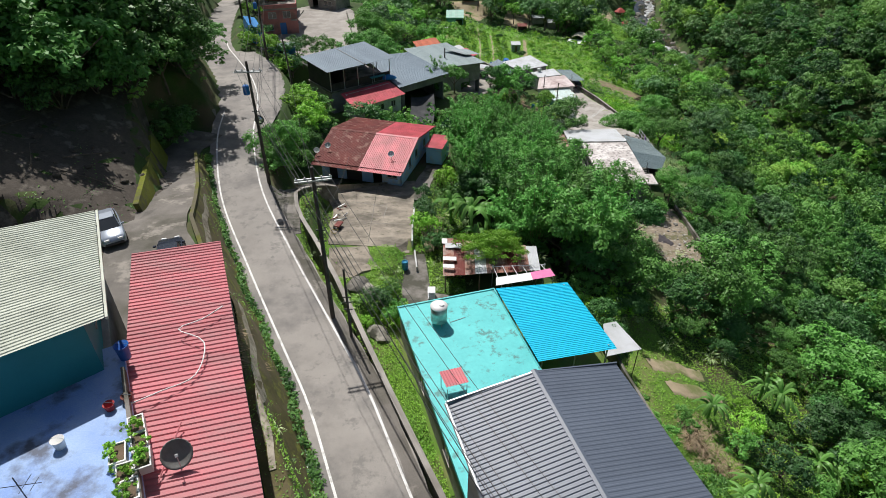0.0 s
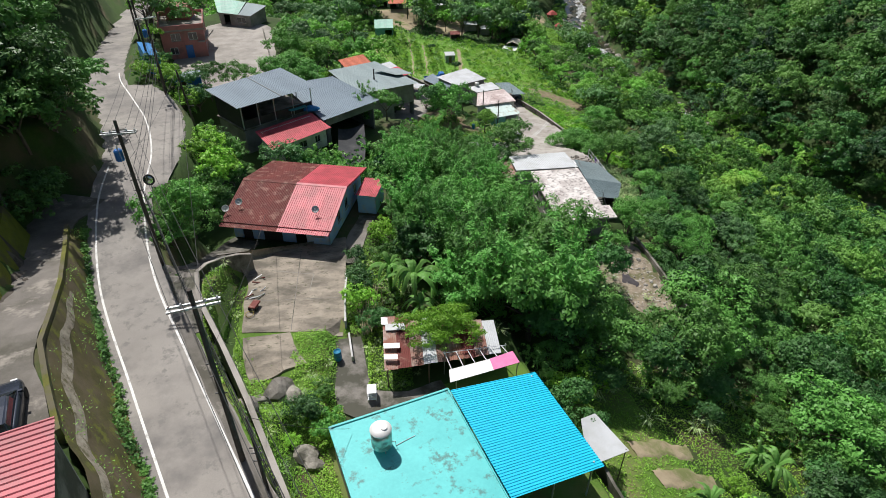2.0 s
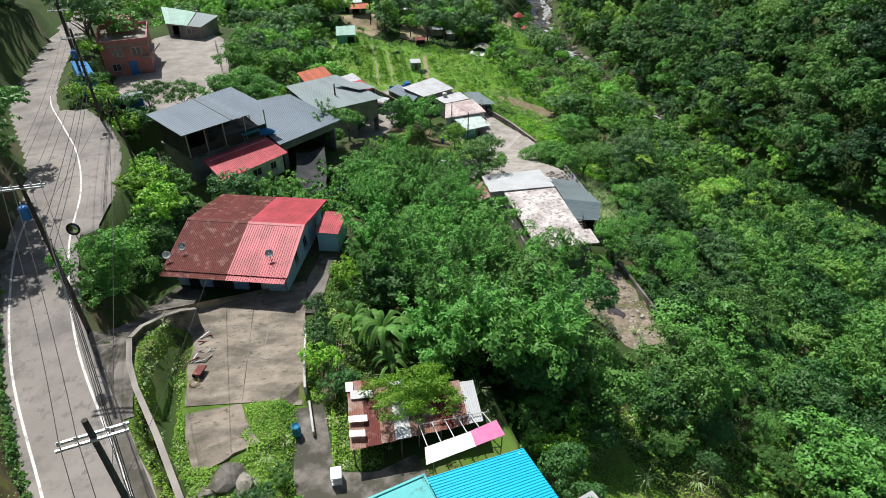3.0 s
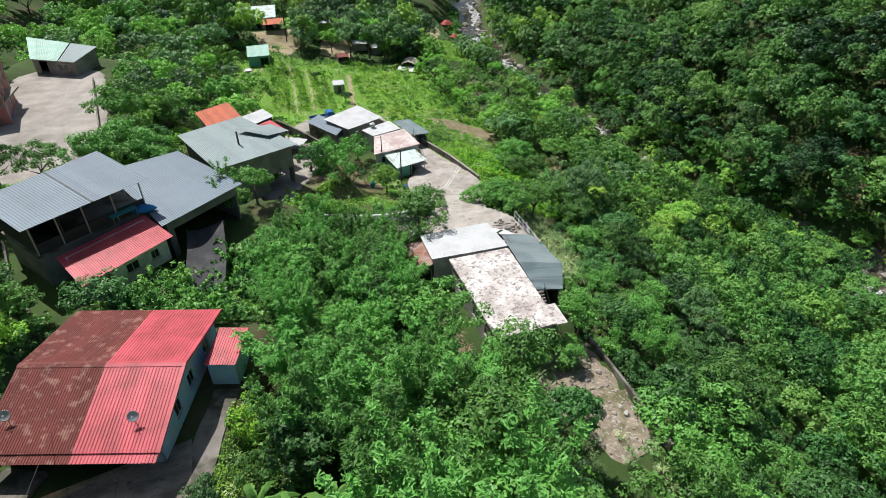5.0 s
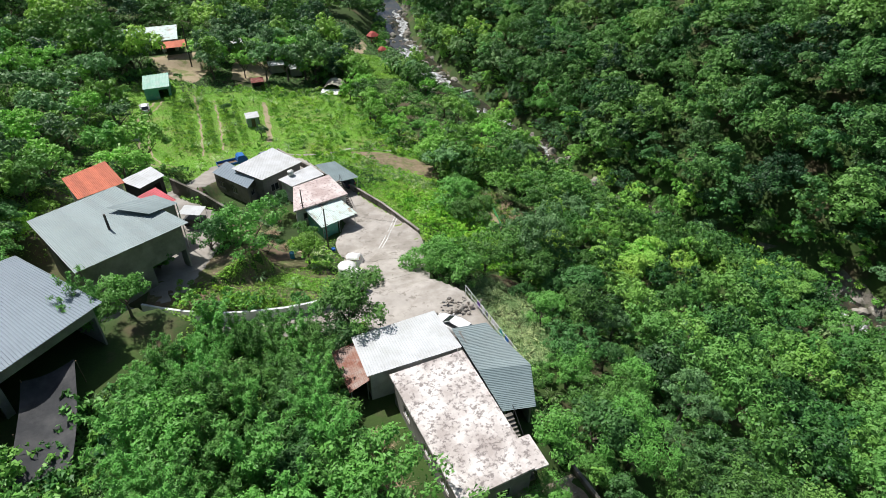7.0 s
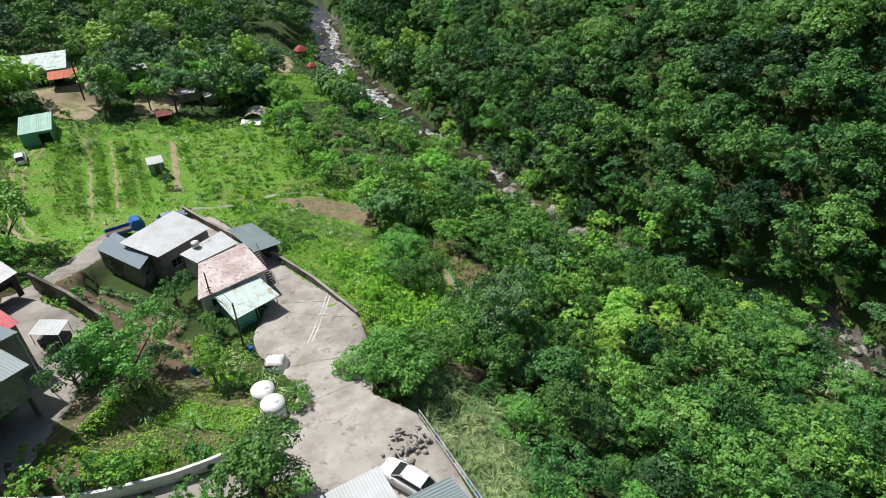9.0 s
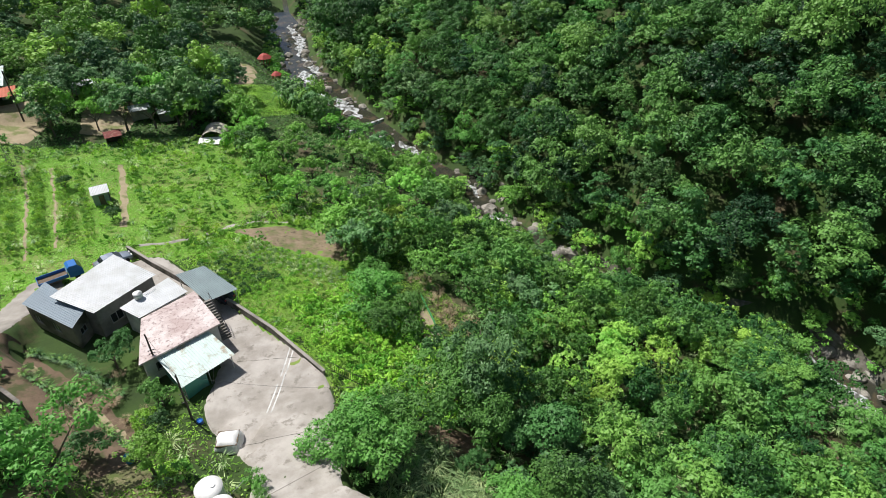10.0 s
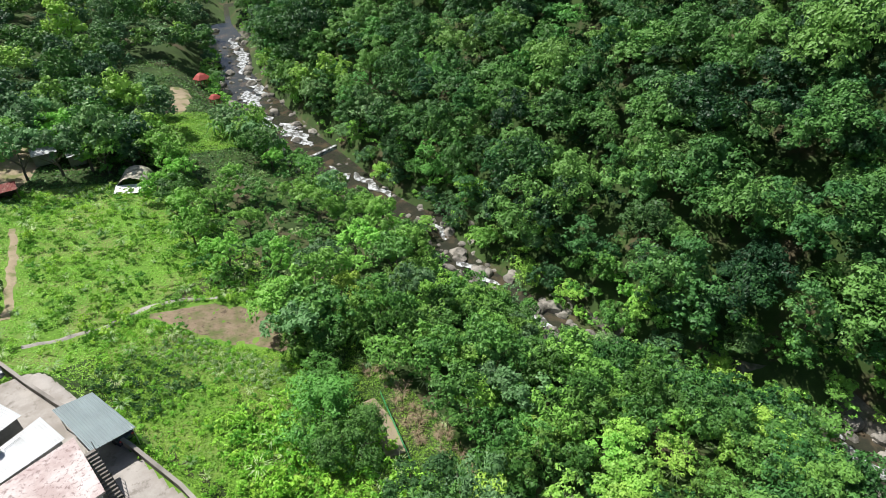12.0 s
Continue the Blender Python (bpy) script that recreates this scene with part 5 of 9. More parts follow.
def bank_point(i, u):
    """Point on the bank: i along it, u from the road's edge to its top."""
    i = np.asarray(i, int)
    q = bank_line[i]
    near = np.argmin((road_line[None, :, 0] - q[:, None, 0]) ** 2 + (road_line[None, :, 1] - q[:, None, 1]) ** 2, axis=1)
    c = road_line[near]
    away = q[:, :2] - c[:, :2]
    e = c[:, :2] + away / np.linalg.norm(away, axis=1)[:, None] * 2.45
    x, y = (e + (q[:, :2] - e) * u[:, None]).T
    rise = np.clip((u - 0.16) / 0.84, 0, 1) ** 0.9
    z = c[:, 2] + 0.06 + (q[:, 2] - c[:, 2]) * rise
    z = z + 0.12 * np.sin(i * 0.8 + u * 5) * np.sin(u * 3.1) + 0.08 * np.sin(i * 2.1 - u * 9) * (u > 0.1) * (u < 0.95)
    return np.column_stack([x, y, np.maximum(z, ground(x, y) + 0.10 * (u > 0.12))])


def bank_strip(name, u0, u1, i0, i1, material, label, category, lift=0.0, cross=10):
    us = np.linspace(u0, u1, cross + 1)
    ii = np.arange(i0, i1)
    v = np.concatenate([bank_point(ii, np.clip(u + (0.03 * np.sin(ii * 1.1 + u * 40) if lift else np.zeros(len(ii))), 0, 1)) for u in us]) + np.array([0, 0, lift])
    n_ = len(ii)
    q = [(k * n_ + j, k * n_ + j + 1, (k + 1) * n_ + j + 1, (k + 1) * n_ + j) for k in range(cross) for j in range(n_ - 1)]
    me = fast_mesh(name, v, np.array(q), material)
    me.polygons.foreach_set("use_smooth", [True] * len(me.polygons))
    return tagged(new(name, me), label=label, category=category, kind="structure")


bank_strip("mossy_bank", 0.0, 1.0, 0, len(bank_line), bank_moss, "mossy earth bank between driveway and road", "bank")
bank_strip("gravel_strip", 0.70, 0.84, 14, len(bank_line) - 22, bank_gravel, "pale strip of loose gravel on the bank", "gravel", 0.06, 3)
draped("rubble_slope", [(-36, 55, 6, 7), (-33, 48, 7, 7), (-31, 41.5, 8, 7), (-30.5, 35, 8, 7), (-31, 30, 7, 6)], rubble, "dark bare slope of soil and rubble under the trees", "slope", 0.08, 0.9, 14, 0.10)
draped("gravel_lot", [(27.6, 68.0, 3.4, 3.4), (27.8, 63, 4.0, 3.6), (28.6, 58, 3.4, 3.0), (29.0, 55.2, 1.8, 2.0)], gravel, "bare gravel yard with weeds below the long house", "yard", 0.06, 0.8, 8, 0.04)
draped("bare_plot", [(35.4, 148.2, 0.5, 0.6), (37.6, 147.4, 1.0, 2.2), (40.6, 145.2, 3.6, 3.4), (44.2, 141.0, 5.4, 4.2), (46.6, 136.8, 3.0, 2.4), (47.2, 134.6, 1.0, 1.2)], plot_soil, "bare raked earth of a dug garden plot", "garden plot", 0.07, 0.8, 8, 0.05)
draped("garden_path", [(22.6, 148.3, 0.5, 0.5), (27, 148.7, 0.5, 0.5), (31, 149, 0.5, 0.5), (35, 150.2, 0.5, 0.5), (39, 150.3, 0.5, 0.4), (43.5, 148.6, 0.35, 0.35)], concrete_pale, "pale concrete path along the garden", "path", 0.10, 0.8, 3)
for e in (-0.75, 0.75):
    draped("field_track", [(6.5 + e * 0.7, 139.5 + e * 0.5, 0.3, 0.3), (3.6 + e * 0.8, 142.5 + e * 0.4, 0.3, 0.3), (1.4 + e, 147 + e * 0.2, 0.3, 0.3), (0.4 + e, 153, 0.3, 0.3), (0.4 + e, 162, 0.28, 0.28), (0.6 + e, 170, 0.3, 0.3), (3.4 + e, 176.5, 0.35, 0.35)], dry_soil, "earth wheel rut through the market garden", "track", 0.08, 0.9, 3, 0.02)
draped("farm_yard", [(8, 191.5, 2.5, 3), (9, 198, 5, 5), (9, 206, 7, 6)], dry_soil, "pale earth yard before the far farm shed", "yard", 0.10, 1.0, 10, 0.03)
draped("pale_clearing", [(22, 194, 3, 4), (25, 202, 5, 5), (26, 212, 4, 5)], dry_soil, "pale earth clearing behind the trees", "clearing", 0.10, 1.0, 10, 0.03)
draped("river_clearing", [(56.5, 221, 1.5, 1.8), (59, 226, 2.2, 2.4), (61.5, 233, 2.8, 2.8), (63, 239, 2.0, 2.0)], dry_soil, "pale track by the riverside pavilions", "track", 0.10, 1.0, 6, 0.03)
draped("river_lawn", [(56.5, 203, 2.5, 3.5), (58.5, 209, 4, 4.5), (60.5, 217, 3.5, 4)], meadow_grass, "bright riverside lawn", "grass", 0.08, 1.0, 8, 0.02, clear=False)
for k, (x0, y0, x1, y1) in enumerate(((21.5, 155, 24.0, 178), (9.5, 150, 10.2, 180), (13.0, 152, 13.8, 180))):
    draped("field_path", [(x0, y0, 0.7 if k == 0 else 0.3, 0.7 if k == 0 else 0.3), ((x0 + x1) / 2 + 0.3, (y0 + y1) / 2, 0.8 if k == 0 else 0.3, 0.7 if k == 0 else 0.3), (x1, y1, 0.6 if k == 0 else 0.3, 0.6 if k == 0 else 0.3)], dry_soil, "worn earth path between the beds", "path", 0.09, 1.0, 3, 0.02)
for k in range(2):
    draped("vegetable_plot", [(18.6 + 1.0 * k, 37.4 - 2.6 * k, 0.8, 0.8), (21.6 + k, 38.2 - 2.6 * k, 0.9, 0.9), (24.4 + k, 38.4 - 2.7 * k, 0.7, 0.8)], dry_soil, "tilled brown vegetable plot in the grass", "garden plot", 0.12, 0.5, 8, 0.07)
lawn = mat("lawn", (0.13, 0.24, 0.035), (0.075, 0.15, 0.02), 0.35, 0.95, 0.8, fine=9, stain=(0.20, 0.19, 0.08), stain_scale=0.25, stain_amount=0.3, stain_edge=0.2)
for name_, rows_, lab_ in (("lawn", [(17, 44, 4, 14), (19, 36, 5, 15), (20, 26, 5, 13), (22, 14, 7, 12)], "short bright grass of the lower garden"),
                           ("meadow", [(20, 190, 26, 24), (21, 170, 26, 23), (21, 152, 25, 21), (24, 142, 8, 20)], "bright green market garden meadow"),
                           ("orchard_ground", [(40, 149, 8, 10), (40, 136, 8, 11), (41, 122, 6, 12), (42, 108, 4, 10)], "green creeper-covered plot"),
                           ("yard_verge", [(-8, 57, 4, 7), (-7, 48, 4, 7), (-6, 40, 3, 7), (-3.4, 32, 1.2, 2.6), (0.5, 21, 1.4, 2.0)], "green verge round the yard")):
    draped(name_, rows_, meadow_grass if name_ in ("meadow", "orchard_ground") else lawn, lab_, "grass", 0.03, 1.0, 36, 0.02, clear=False)
draped("terrace_soil", [(2.2, 100.0, 2.6, 3.0), (7, 99.4, 3.6, 4.6), (12, 99.6, 6.0, 5.0), (17, 100.0, 7.0, 5.2), (20.6, 100.4, 4.0, 4.0)], terrace_earth, "brown weedy earth of the terraces behind the barrier", "garden plot", 0.04, 0.8, 16, 0.04, clear=False)
draped("terrace_bed", [(3.6, 99.0, 0.6, 3.4), (8.0, 96.6, 0.6, 3.4), (12.4, 95.6, 0.6, 3.0), (16.4, 95.4, 0.5, 2.6)], soil, "brown terraced vegetable bed behind the barrier", "garden plot", 0.06, 0.8, 8, 0.05, clear=False)
draped("bare_bank", [(40.8, 100.8, 0.6, 0.6), (42.0, 99.4, 1.6, 1.5), (43.2, 97.6, 1.5, 1.3), (44.2, 96.4, 0.5, 0.5)], soil, "bare red-brown earth on the slope", "bank", 0.08, 0.6, 8, 0.06)
draped("hedge_bed", [(8.6, 129.4, 0.8, 2.6), (10.6, 124.6, 1.4, 4.6), (13.4, 118.6, 1.8, 5.2), (15.8, 112.2, 2.0, 4.6), (17.6, 106.6, 1.6, 3.4)], soil, "brown earth bank between lane and yard", "bank", 0.07, 0.8, 10, 0.05)
draped("hedge_path", [(9.6, 126.4, 0.45, 0.45), (11.4, 122.2, 0.5, 0.5), (14.0, 117.4, 0.5, 0.5), (16.4, 112.2, 0.5, 0.5), (18.2, 108.2, 0.4, 0.4)], dry_soil, "pale trodden path between the hedge rows", "path", 0.14, 0.7, 3, 0.02)

ROADWALL = [(-14.2, 49.6), (-13.6, 47.2), (-12.7, 45), (-10.7, 41.2), (-8.3, 36.2), (-5.9, 30.8), (-3.0, 24.2), (-1.0, 19.8), (2.4, 12.4), (7, 2)]
low_wall("retaining_wall", ROADWALL, 0.35, 0.25, concrete_dark, "stained concrete retaining wall along the road edge", z=[37.3] * 10, deep=4.2, cap=concrete)
low_wall("retaining_wall", [(-14.2, 49.75), (-14.0, 51.4), (-13.1, 53.0), (-12.2, 54.2), (-11.3, 55.0)], 0.3, 0.22, concrete_dark, "curved concrete wall down to the yard", z=[37.3, 36.8, 36.2, 35.6, 35.0], deep=2.4, cap=concrete)
low_wall("lane_parapet", [(-24.9, 54.2), (-23.2, 50), (-21.0, 44.5), (-19.6, 40.5), (-18.5, 36.8), (-16.6, 33.2), (-15.0, 30.4)], 0.55, 0.28, mossy, "low parapet wall thick with yellow-green moss", z=[39.4, 40.0, 41.0, 41.9, 42.5, 42.6, 42.6], deep=2.6)
low_wall("lane_bank_wall", [(-23.1, 38.8), (-24.6, 44.6), (-26.0, 49.2), (-27.4, 53.4)], [1.0, 1.7, 2.3, 2.9], 0.4, moss_bright, "leaning wall green with moss beside the driveway", z=[41.9, 41.0, 40.1, 39.6], deep=0.8, lean=0.35)
low_wall("roadside_wall", [(-29.8, 59.6), (-27.6, 61.4), (-25.8, 63.6)], 0.9, 0.2, concrete, "short pale concrete wall at the junction", z=[39.4, 39.5, 39.6], deep=0.8)
low_wall("forecourt_wall", [(21.3, 142.4), (23.3, 137.6), (25.3, 133.2), (29.7, 124.6), (32.1, 118.2), (33.6, 112.6), (34.4, 109.6)], 0.85, 0.22, concrete_dark, "stained concrete boundary wall of the forecourt", z=[20.2] * 7, deep=1.2, cap=concrete)
low_wall("lane_wall", [(5.2, 122.9), (8.5, 117.7), (11.5, 111.8)], 0.45, 0.2, concrete_dark, "brown stained wall beside the lower yard", z=[28.0, 28.0, 28.0], deep=1.6, cap=concrete_dark)
low_wall("gravel_wall", [(31.3, 68.5), (31.5, 65.2), (31.7, 60), (31.8, 57.4), (31.8, 55.2)], 0.42, 0.26, concrete_dark, "old concrete wall at the edge of the gravel yard", z=[24.6] * 5, deep=2.4)
ash = mat("ash", (0.045, 0.04, 0.05), (0.085, 0.075, 0.075), 2.0, 0.95, 0.8, fine=10)
draped("ash_patch", [(27.2, 61.8, 0.15, 0.15), (27.4, 61.3, 0.55, 0.6), (27.7, 60.6, 0.8, 0.95), (27.95, 59.9, 0.6, 0.5), (28.1, 59.4, 0.1, 0.1)], ash, "black patch of ash from a bonfire", "ash", 0.13, 0.4, 5, 0.05)
low_wall("yard_kerb", [(-3.0, 53.0), (-3.05, 49.4), (-2.95, 46.6)], 0.35, 0.16, white_wall, "white-painted low wall beside the yard", z=[33.75] * 3, deep=0.5)
low_wall("yard_kerb", [(-2.7, 45.8), (-2.4, 43.2)], 0.4, 0.14, white_wall, "white-painted low wall beside the footpath", z=[33.2, 33.1], deep=0.5)
low_wall("pink_yard_wall", [(-15.2, 105.5), (-16.6, 112), (-18.0, 119), (-20.4, 131)], 0.6, 0.18, concrete_dark, "low wall along the edge of the forecourt", z=[34.55] * 4, deep=1.6)
low_wall("side_lane_wall", [(-14.2, 71), (-16.5, 76), (-19.4, 82), (-21.5, 88)], 0.5, 0.18, concrete_dark, "mossy concrete wall beside the pull-out", deep=1.0)
barrier_white = mat("barrier_paint", (0.82, 0.84, 0.86), (0.74, 0.76, 0.79), 0.7, 0.6, 0.1, stain=(0.55, 0.55, 0.53), stain_scale=0.8, stain_amount=0.22, stain_edge=0.3)
low_wall("barrier", [(1.6, 97.2), (3.2, 96.1), (5.2, 95.1), (7.4, 94.3), (9.6, 93.9), (11.8, 93.7), (14, 93.6), (16.4, 93.7), (18.8, 93.9), (20.9, 94.2)], 0.9, 0.24, barrier_white, "white concrete crash barrier along the lane bend", z=[27.85, 27.75, 27.45, 27.1, 26.75, 26.4, 26.05, 25.75, 25.55, 25.4], deep=1.0, kind_="barrier")


# ---- plants ----
def leaf_tris(p, nrm, length, width, r):
    """Leaves of one folded face each at p, facing nrm."""
    n = len(p)
    t = r.normal(size=(n, 3))
    t -= (t * nrm).sum(1)[:, None] * nrm
    t /= np.linalg.norm(t, axis=1)[:, None] + 1e-9
    s = np.cross(nrm, t)
    l_, w_ = length * r.uniform(0.7, 1.3, (n, 1)), width * r.uniform(0.7, 1.3, (n, 1))
    return np.stack([p - t * l_ * 0.4 + s * w_ * 0.5, p - t * l_ * 0.4 - s * w_ * 0.5, p + t * l_ * 0.6 - nrm * l_ * 0.15], 1).reshape(-1, 3)


def crown_leaves(seed, radius, height, clumps, leaves, length, width, droop=0.25, flat=0.8, spread=0.4, inner=0.5, gather=0.38, depth=0.5):
    """Leaves on small clumps, the clumps on the lobes of an uneven crown standing on z = 0."""
    r = np.random.default_rng(seed)
    lobes = max(4, clumps // 4)
    d = r.normal(size=(lobes, 3))
    d[:, 2] = np.abs(d[:, 2]) * 1.1 - droop
    d /= np.linalg.norm(d, axis=1)[:, None]
    lump = 1 + 0.25 * np.sin(3 * np.arctan2(d[:, 1], d[:, 0]) + seed)[:, None]
    big = d * r.uniform(inner, 1.0, (lobes, 1)) ** 0.7 * lump * np.array([radius, radius, height * 0.55]) * 0.86 + np.array([0, 0, height * 0.45])
    br = radius * spread * r.uniform(0.7, 1.35, lobes)
    w = br ** 2
    j = r.choice(lobes, clumps * 2, p=w / w.sum())
    e = r.normal(size=(clumps * 2, 3))
    e[:, 2] = np.abs(e[:, 2]) - 0.15
    e /= np.linalg.norm(e, axis=1)[:, None]
    c = big[j] + e * br[j][:, None] * np.array([0.95, 0.95, 0.75])
    cr = br[j] * r.uniform(0.32, 0.62, clumps * 2)
    w = cr ** 2
    i = r.choice(clumps * 2, leaves, p=w / w.sum())
    q = r.normal(size=(leaves, 3)) + e[i] * 0.6
    q[:, 2] = np.where(q[:, 2] < -0.2, -q[:, 2], q[:, 2])
    q /= np.linalg.norm(q, axis=1)[:, None]
    p = c[i] + q * cr[i][:, None] * np.array([1, 1, flat]) * r.uniform(depth, 1.12, (leaves, 1))
    nrm = q + r.normal(size=(leaves, 3)) * gather + np.array([0, 0, 0.3])
    nrm /= np.linalg.norm(nrm, axis=1)[:, None]
    return leaf_tris(p, nrm, length, width, r)


def trunk_shape(height, r0, limbs, radius, seed, crown_h):
    r = random.Random(seed)
    s = Shape()
    pts = [(0, 0, -0.8)]
    x = y = 0.0
    for k in range(1, 5):
        x, y = x + r.uniform(-0.12, 0.12) * height * 0.2, y + r.uniform(-0.12, 0.12) * height * 0.2
        pts.append((x, y, height * k / 4))
    s.tube(pts, r0, 6, r0 * 0.55)
    for k in range(limbs):
        a = 2 * math.pi * (k + r.random() * 0.6) / limbs
        z0 = height * r.uniform(0.6, 1.0)
        q = radius * r.uniform(0.5, 0.8)
        s.tube([(x * z0 / height, y * z0 / height, z0), (x + q * 0.45 * math.cos(a), y + q * 0.45 * math.sin(a), z0 + crown_h * 0.22), (x + q * math.cos(a), y + q * math.sin(a), z0 + crown_h * 0.45)], r0 * 0.45, 4, r0 * 0.12)
    return s


PATTERNS = []


def tree_kind(name, label, seed, radius, crown_h, trunk_h, clumps, leaves, length, width, leaf, category="tree", **kw):
    """One plant, kept as the pattern for its copies."""
    root = thing(name, (0, 0, 0), label, category)
    part("trunk", trunk_shape(trunk_h, 0.06 * radius + 0.04, 5, radius, seed, crown_h), bark, root)
    v = crown_leaves(seed, radius, crown_h, clumps, leaves, length, width, **kw)
    v[:, 2] += trunk_h * 0.75
    part("crown", fast_mesh("crown", v, np.arange(len(v)).reshape(-1, 3), leaf), leaf, root)
    PATTERNS.append(root)
    return root


def bamboo_kind(seed, height, spread, culms, leaves, length, width):
    """A clump of arching culms with sprays of narrow leaves."""
    r = np.random.default_rng(seed)
    az = 2 * math.pi * (np.arange(culms) + r.uniform(0, 0.8, culms)) / culms
    out, tall = spread * r.uniform(0.25, 1.0, culms), height * r.uniform(0.7, 1.1, culms)
    way = np.column_stack([np.cos(az), np.sin(az), np.zeros(culms)])

    def culm(j, t):
        return way[j] * (0.35 + out[j] * t ** 2.1)[:, None] + np.array([0, 0, 1.0]) * (tall[j] * (t - 0.16 * t ** 3))[:, None]

    root = thing("bamboo_clump", (0, 0, 0), "feathery bright green clump of bamboo", "bamboo")
    for k in range(culms):
        part("culm", Shape().tube([tuple(p) for p in culm(np.full(6, k), np.linspace(-0.04, 1, 6))], 0.05, 4, 0.012), bamboo_stem, root)
    nodes = 15
    sa, sl = r.uniform(0, 2 * math.pi, (culms, nodes)), r.uniform(0.55, 1.15, (culms, nodes))
    j, k = r.integers(0, culms, leaves), np.minimum((nodes * (0.22 + 0.78 * r.uniform(0, 1, leaves) ** 0.8)).astype(int), nodes - 1)
    a = sa[j, k] + r.normal(size=leaves) * 0.28
    q = r.uniform(0.1, 1, leaves)
    reach = (0.95 - 0.45 * k / nodes) * sl[j, k] * q
    p = culm(j, (k + 0.5 + r.uniform(-0.3, 0.3, leaves)) / nodes) + np.column_stack([np.cos(a) * reach, np.sin(a) * reach, 0.18 * q - 0.42 * q ** 2])
    p += r.normal(size=p.shape) * 0.09
    nrm = r.normal(size=p.shape) * 0.5 + np.column_stack([np.cos(a), np.sin(a), np.zeros(leaves)]) * 0.35 + np.array([0, 0, 0.75])
    nrm /= np.linalg.norm(nrm, axis=1)[:, None]
    v = leaf_tris(p, nrm, length, width, r)
    part("crown", fast_mesh("crown", v, np.arange(len(v)).reshape(-1, 3), leaf_bamboo), leaf_bamboo, root)
    PATTERNS.append(root)
    return root


BUILT = [PADS[i] for i in (0, 1, 4, 6, 7, 8, 9, 10, 11, 13)]


def blocked(x, y, gap=0.8, pads=PADS):
    """True where a lane, a yard or a building stands."""
    x, y = np.atleast_1d(np.asarray(x, float)), np.atleast_1d(np.asarray(y, float))
    out = np.zeros(x.shape, bool)
    for pad in pads:
        out |= pad_distance(pad, x, y) < gap
    for rows, _ in LANES:
        p = np.array(rows)
        near = (x > p[:, 0].min() - 9) & (x < p[:, 0].max() + 9) & (y > p[:, 1].min() - 9) & (y < p[:, 1].max() + 9)
        if near.any():
            q, _h = along(rows, x[near], y[near])
            out[near] |= q < gap
    return out


USED = set()


def plant(kind, x, y, size=1.0, turn=None, sink=0.05, label=""):
    """The pattern itself, then copies of it, standing on the ground."""
    m = pose(x, y, gz(x, y) - sink, 0, 0, random.uniform(0, 360) if turn is None else turn)
    if kind in USED:
        ob = copy_thing(kind, m)
    else:
        USED.add(kind)
        ob = kind
        ob.matrix_basis = m
    k = Vector((random.uniform(0.9, 1.1), random.uniform(0.9, 1.1), random.uniform(0.88, 1.12))) * size
    ob.scale = k
    return tagged(ob, label=label)


def poisson(n, x0, x1, y0, y1, gap, test=None):
    """Scattered places no nearer to each other than gap."""
    xs, ys = np.random.uniform(x0, x1, n * 10), np.random.uniform(y0, y1, n * 10)
    keep = test(xs, ys) if test else np.ones(len(xs), bool)
    out, cell = [], {}
    for x, y in zip(xs[keep], ys[keep]):
        k = (int(x // gap), int(y // gap))
        if any((x - a) ** 2 + (y - b) ** 2 < gap * gap for i in (-1, 0, 1) for j in (-1, 0, 1) for a, b in cell.get((k[0] + i, k[1] + j), ())):
            continue
        cell.setdefault(k, []).append((x, y))
        out.append((x, y))
        if len(out) >= n:
            break
    return out


def river_gap(x, y):
    return np.interp(y, RIVER_Y, RIVER_X) - x


# open ground: x from, to, y from, to
OPEN = [(20, 27.5, 94, 116), (14, 36, 8, 42.5), (32, 41, 83, 99), (40, 45, 96, 103), (50, 65, 179, 212), (14, 31, 14, 42), (-3, 43, 140, 188), (29, 47, 104, 150), (23, 33, 55, 69), (-4, 5.5, 44, 54), (46.5, 57, 108, 130), (-16, 18, 82, 116), (-6, 22, 90, 103), (-13, 1, 36, 58), (-1, 11, 37, 47), (-12, -1, 74, 82), (17, 20, 66, 80), (9, 22, 104, 130), (-40, -14, 10, 52), (-18, 2, 0, 40),
        (9, 30, 112, 140), (55, 78, 212, 262), (8, 45, 186, 192), (3, 15, 190, 208), (17, 38, 190, 204)]


def in_open(x, y):
    o = np.zeros(np.shape(x), bool)
    for a, b, c, d in OPEN:
        o |= (x > a) & (x < b) & (y > c) & (y < d)
    return o


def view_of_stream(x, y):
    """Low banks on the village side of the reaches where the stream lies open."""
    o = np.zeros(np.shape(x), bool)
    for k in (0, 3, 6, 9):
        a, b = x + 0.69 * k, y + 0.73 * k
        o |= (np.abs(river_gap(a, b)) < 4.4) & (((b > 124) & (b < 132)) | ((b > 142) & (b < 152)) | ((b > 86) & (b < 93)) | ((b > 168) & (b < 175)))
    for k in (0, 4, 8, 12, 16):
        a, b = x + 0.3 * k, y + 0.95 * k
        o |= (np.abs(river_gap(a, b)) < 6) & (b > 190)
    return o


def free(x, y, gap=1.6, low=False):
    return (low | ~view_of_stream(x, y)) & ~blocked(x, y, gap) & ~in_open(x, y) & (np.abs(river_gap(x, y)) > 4)


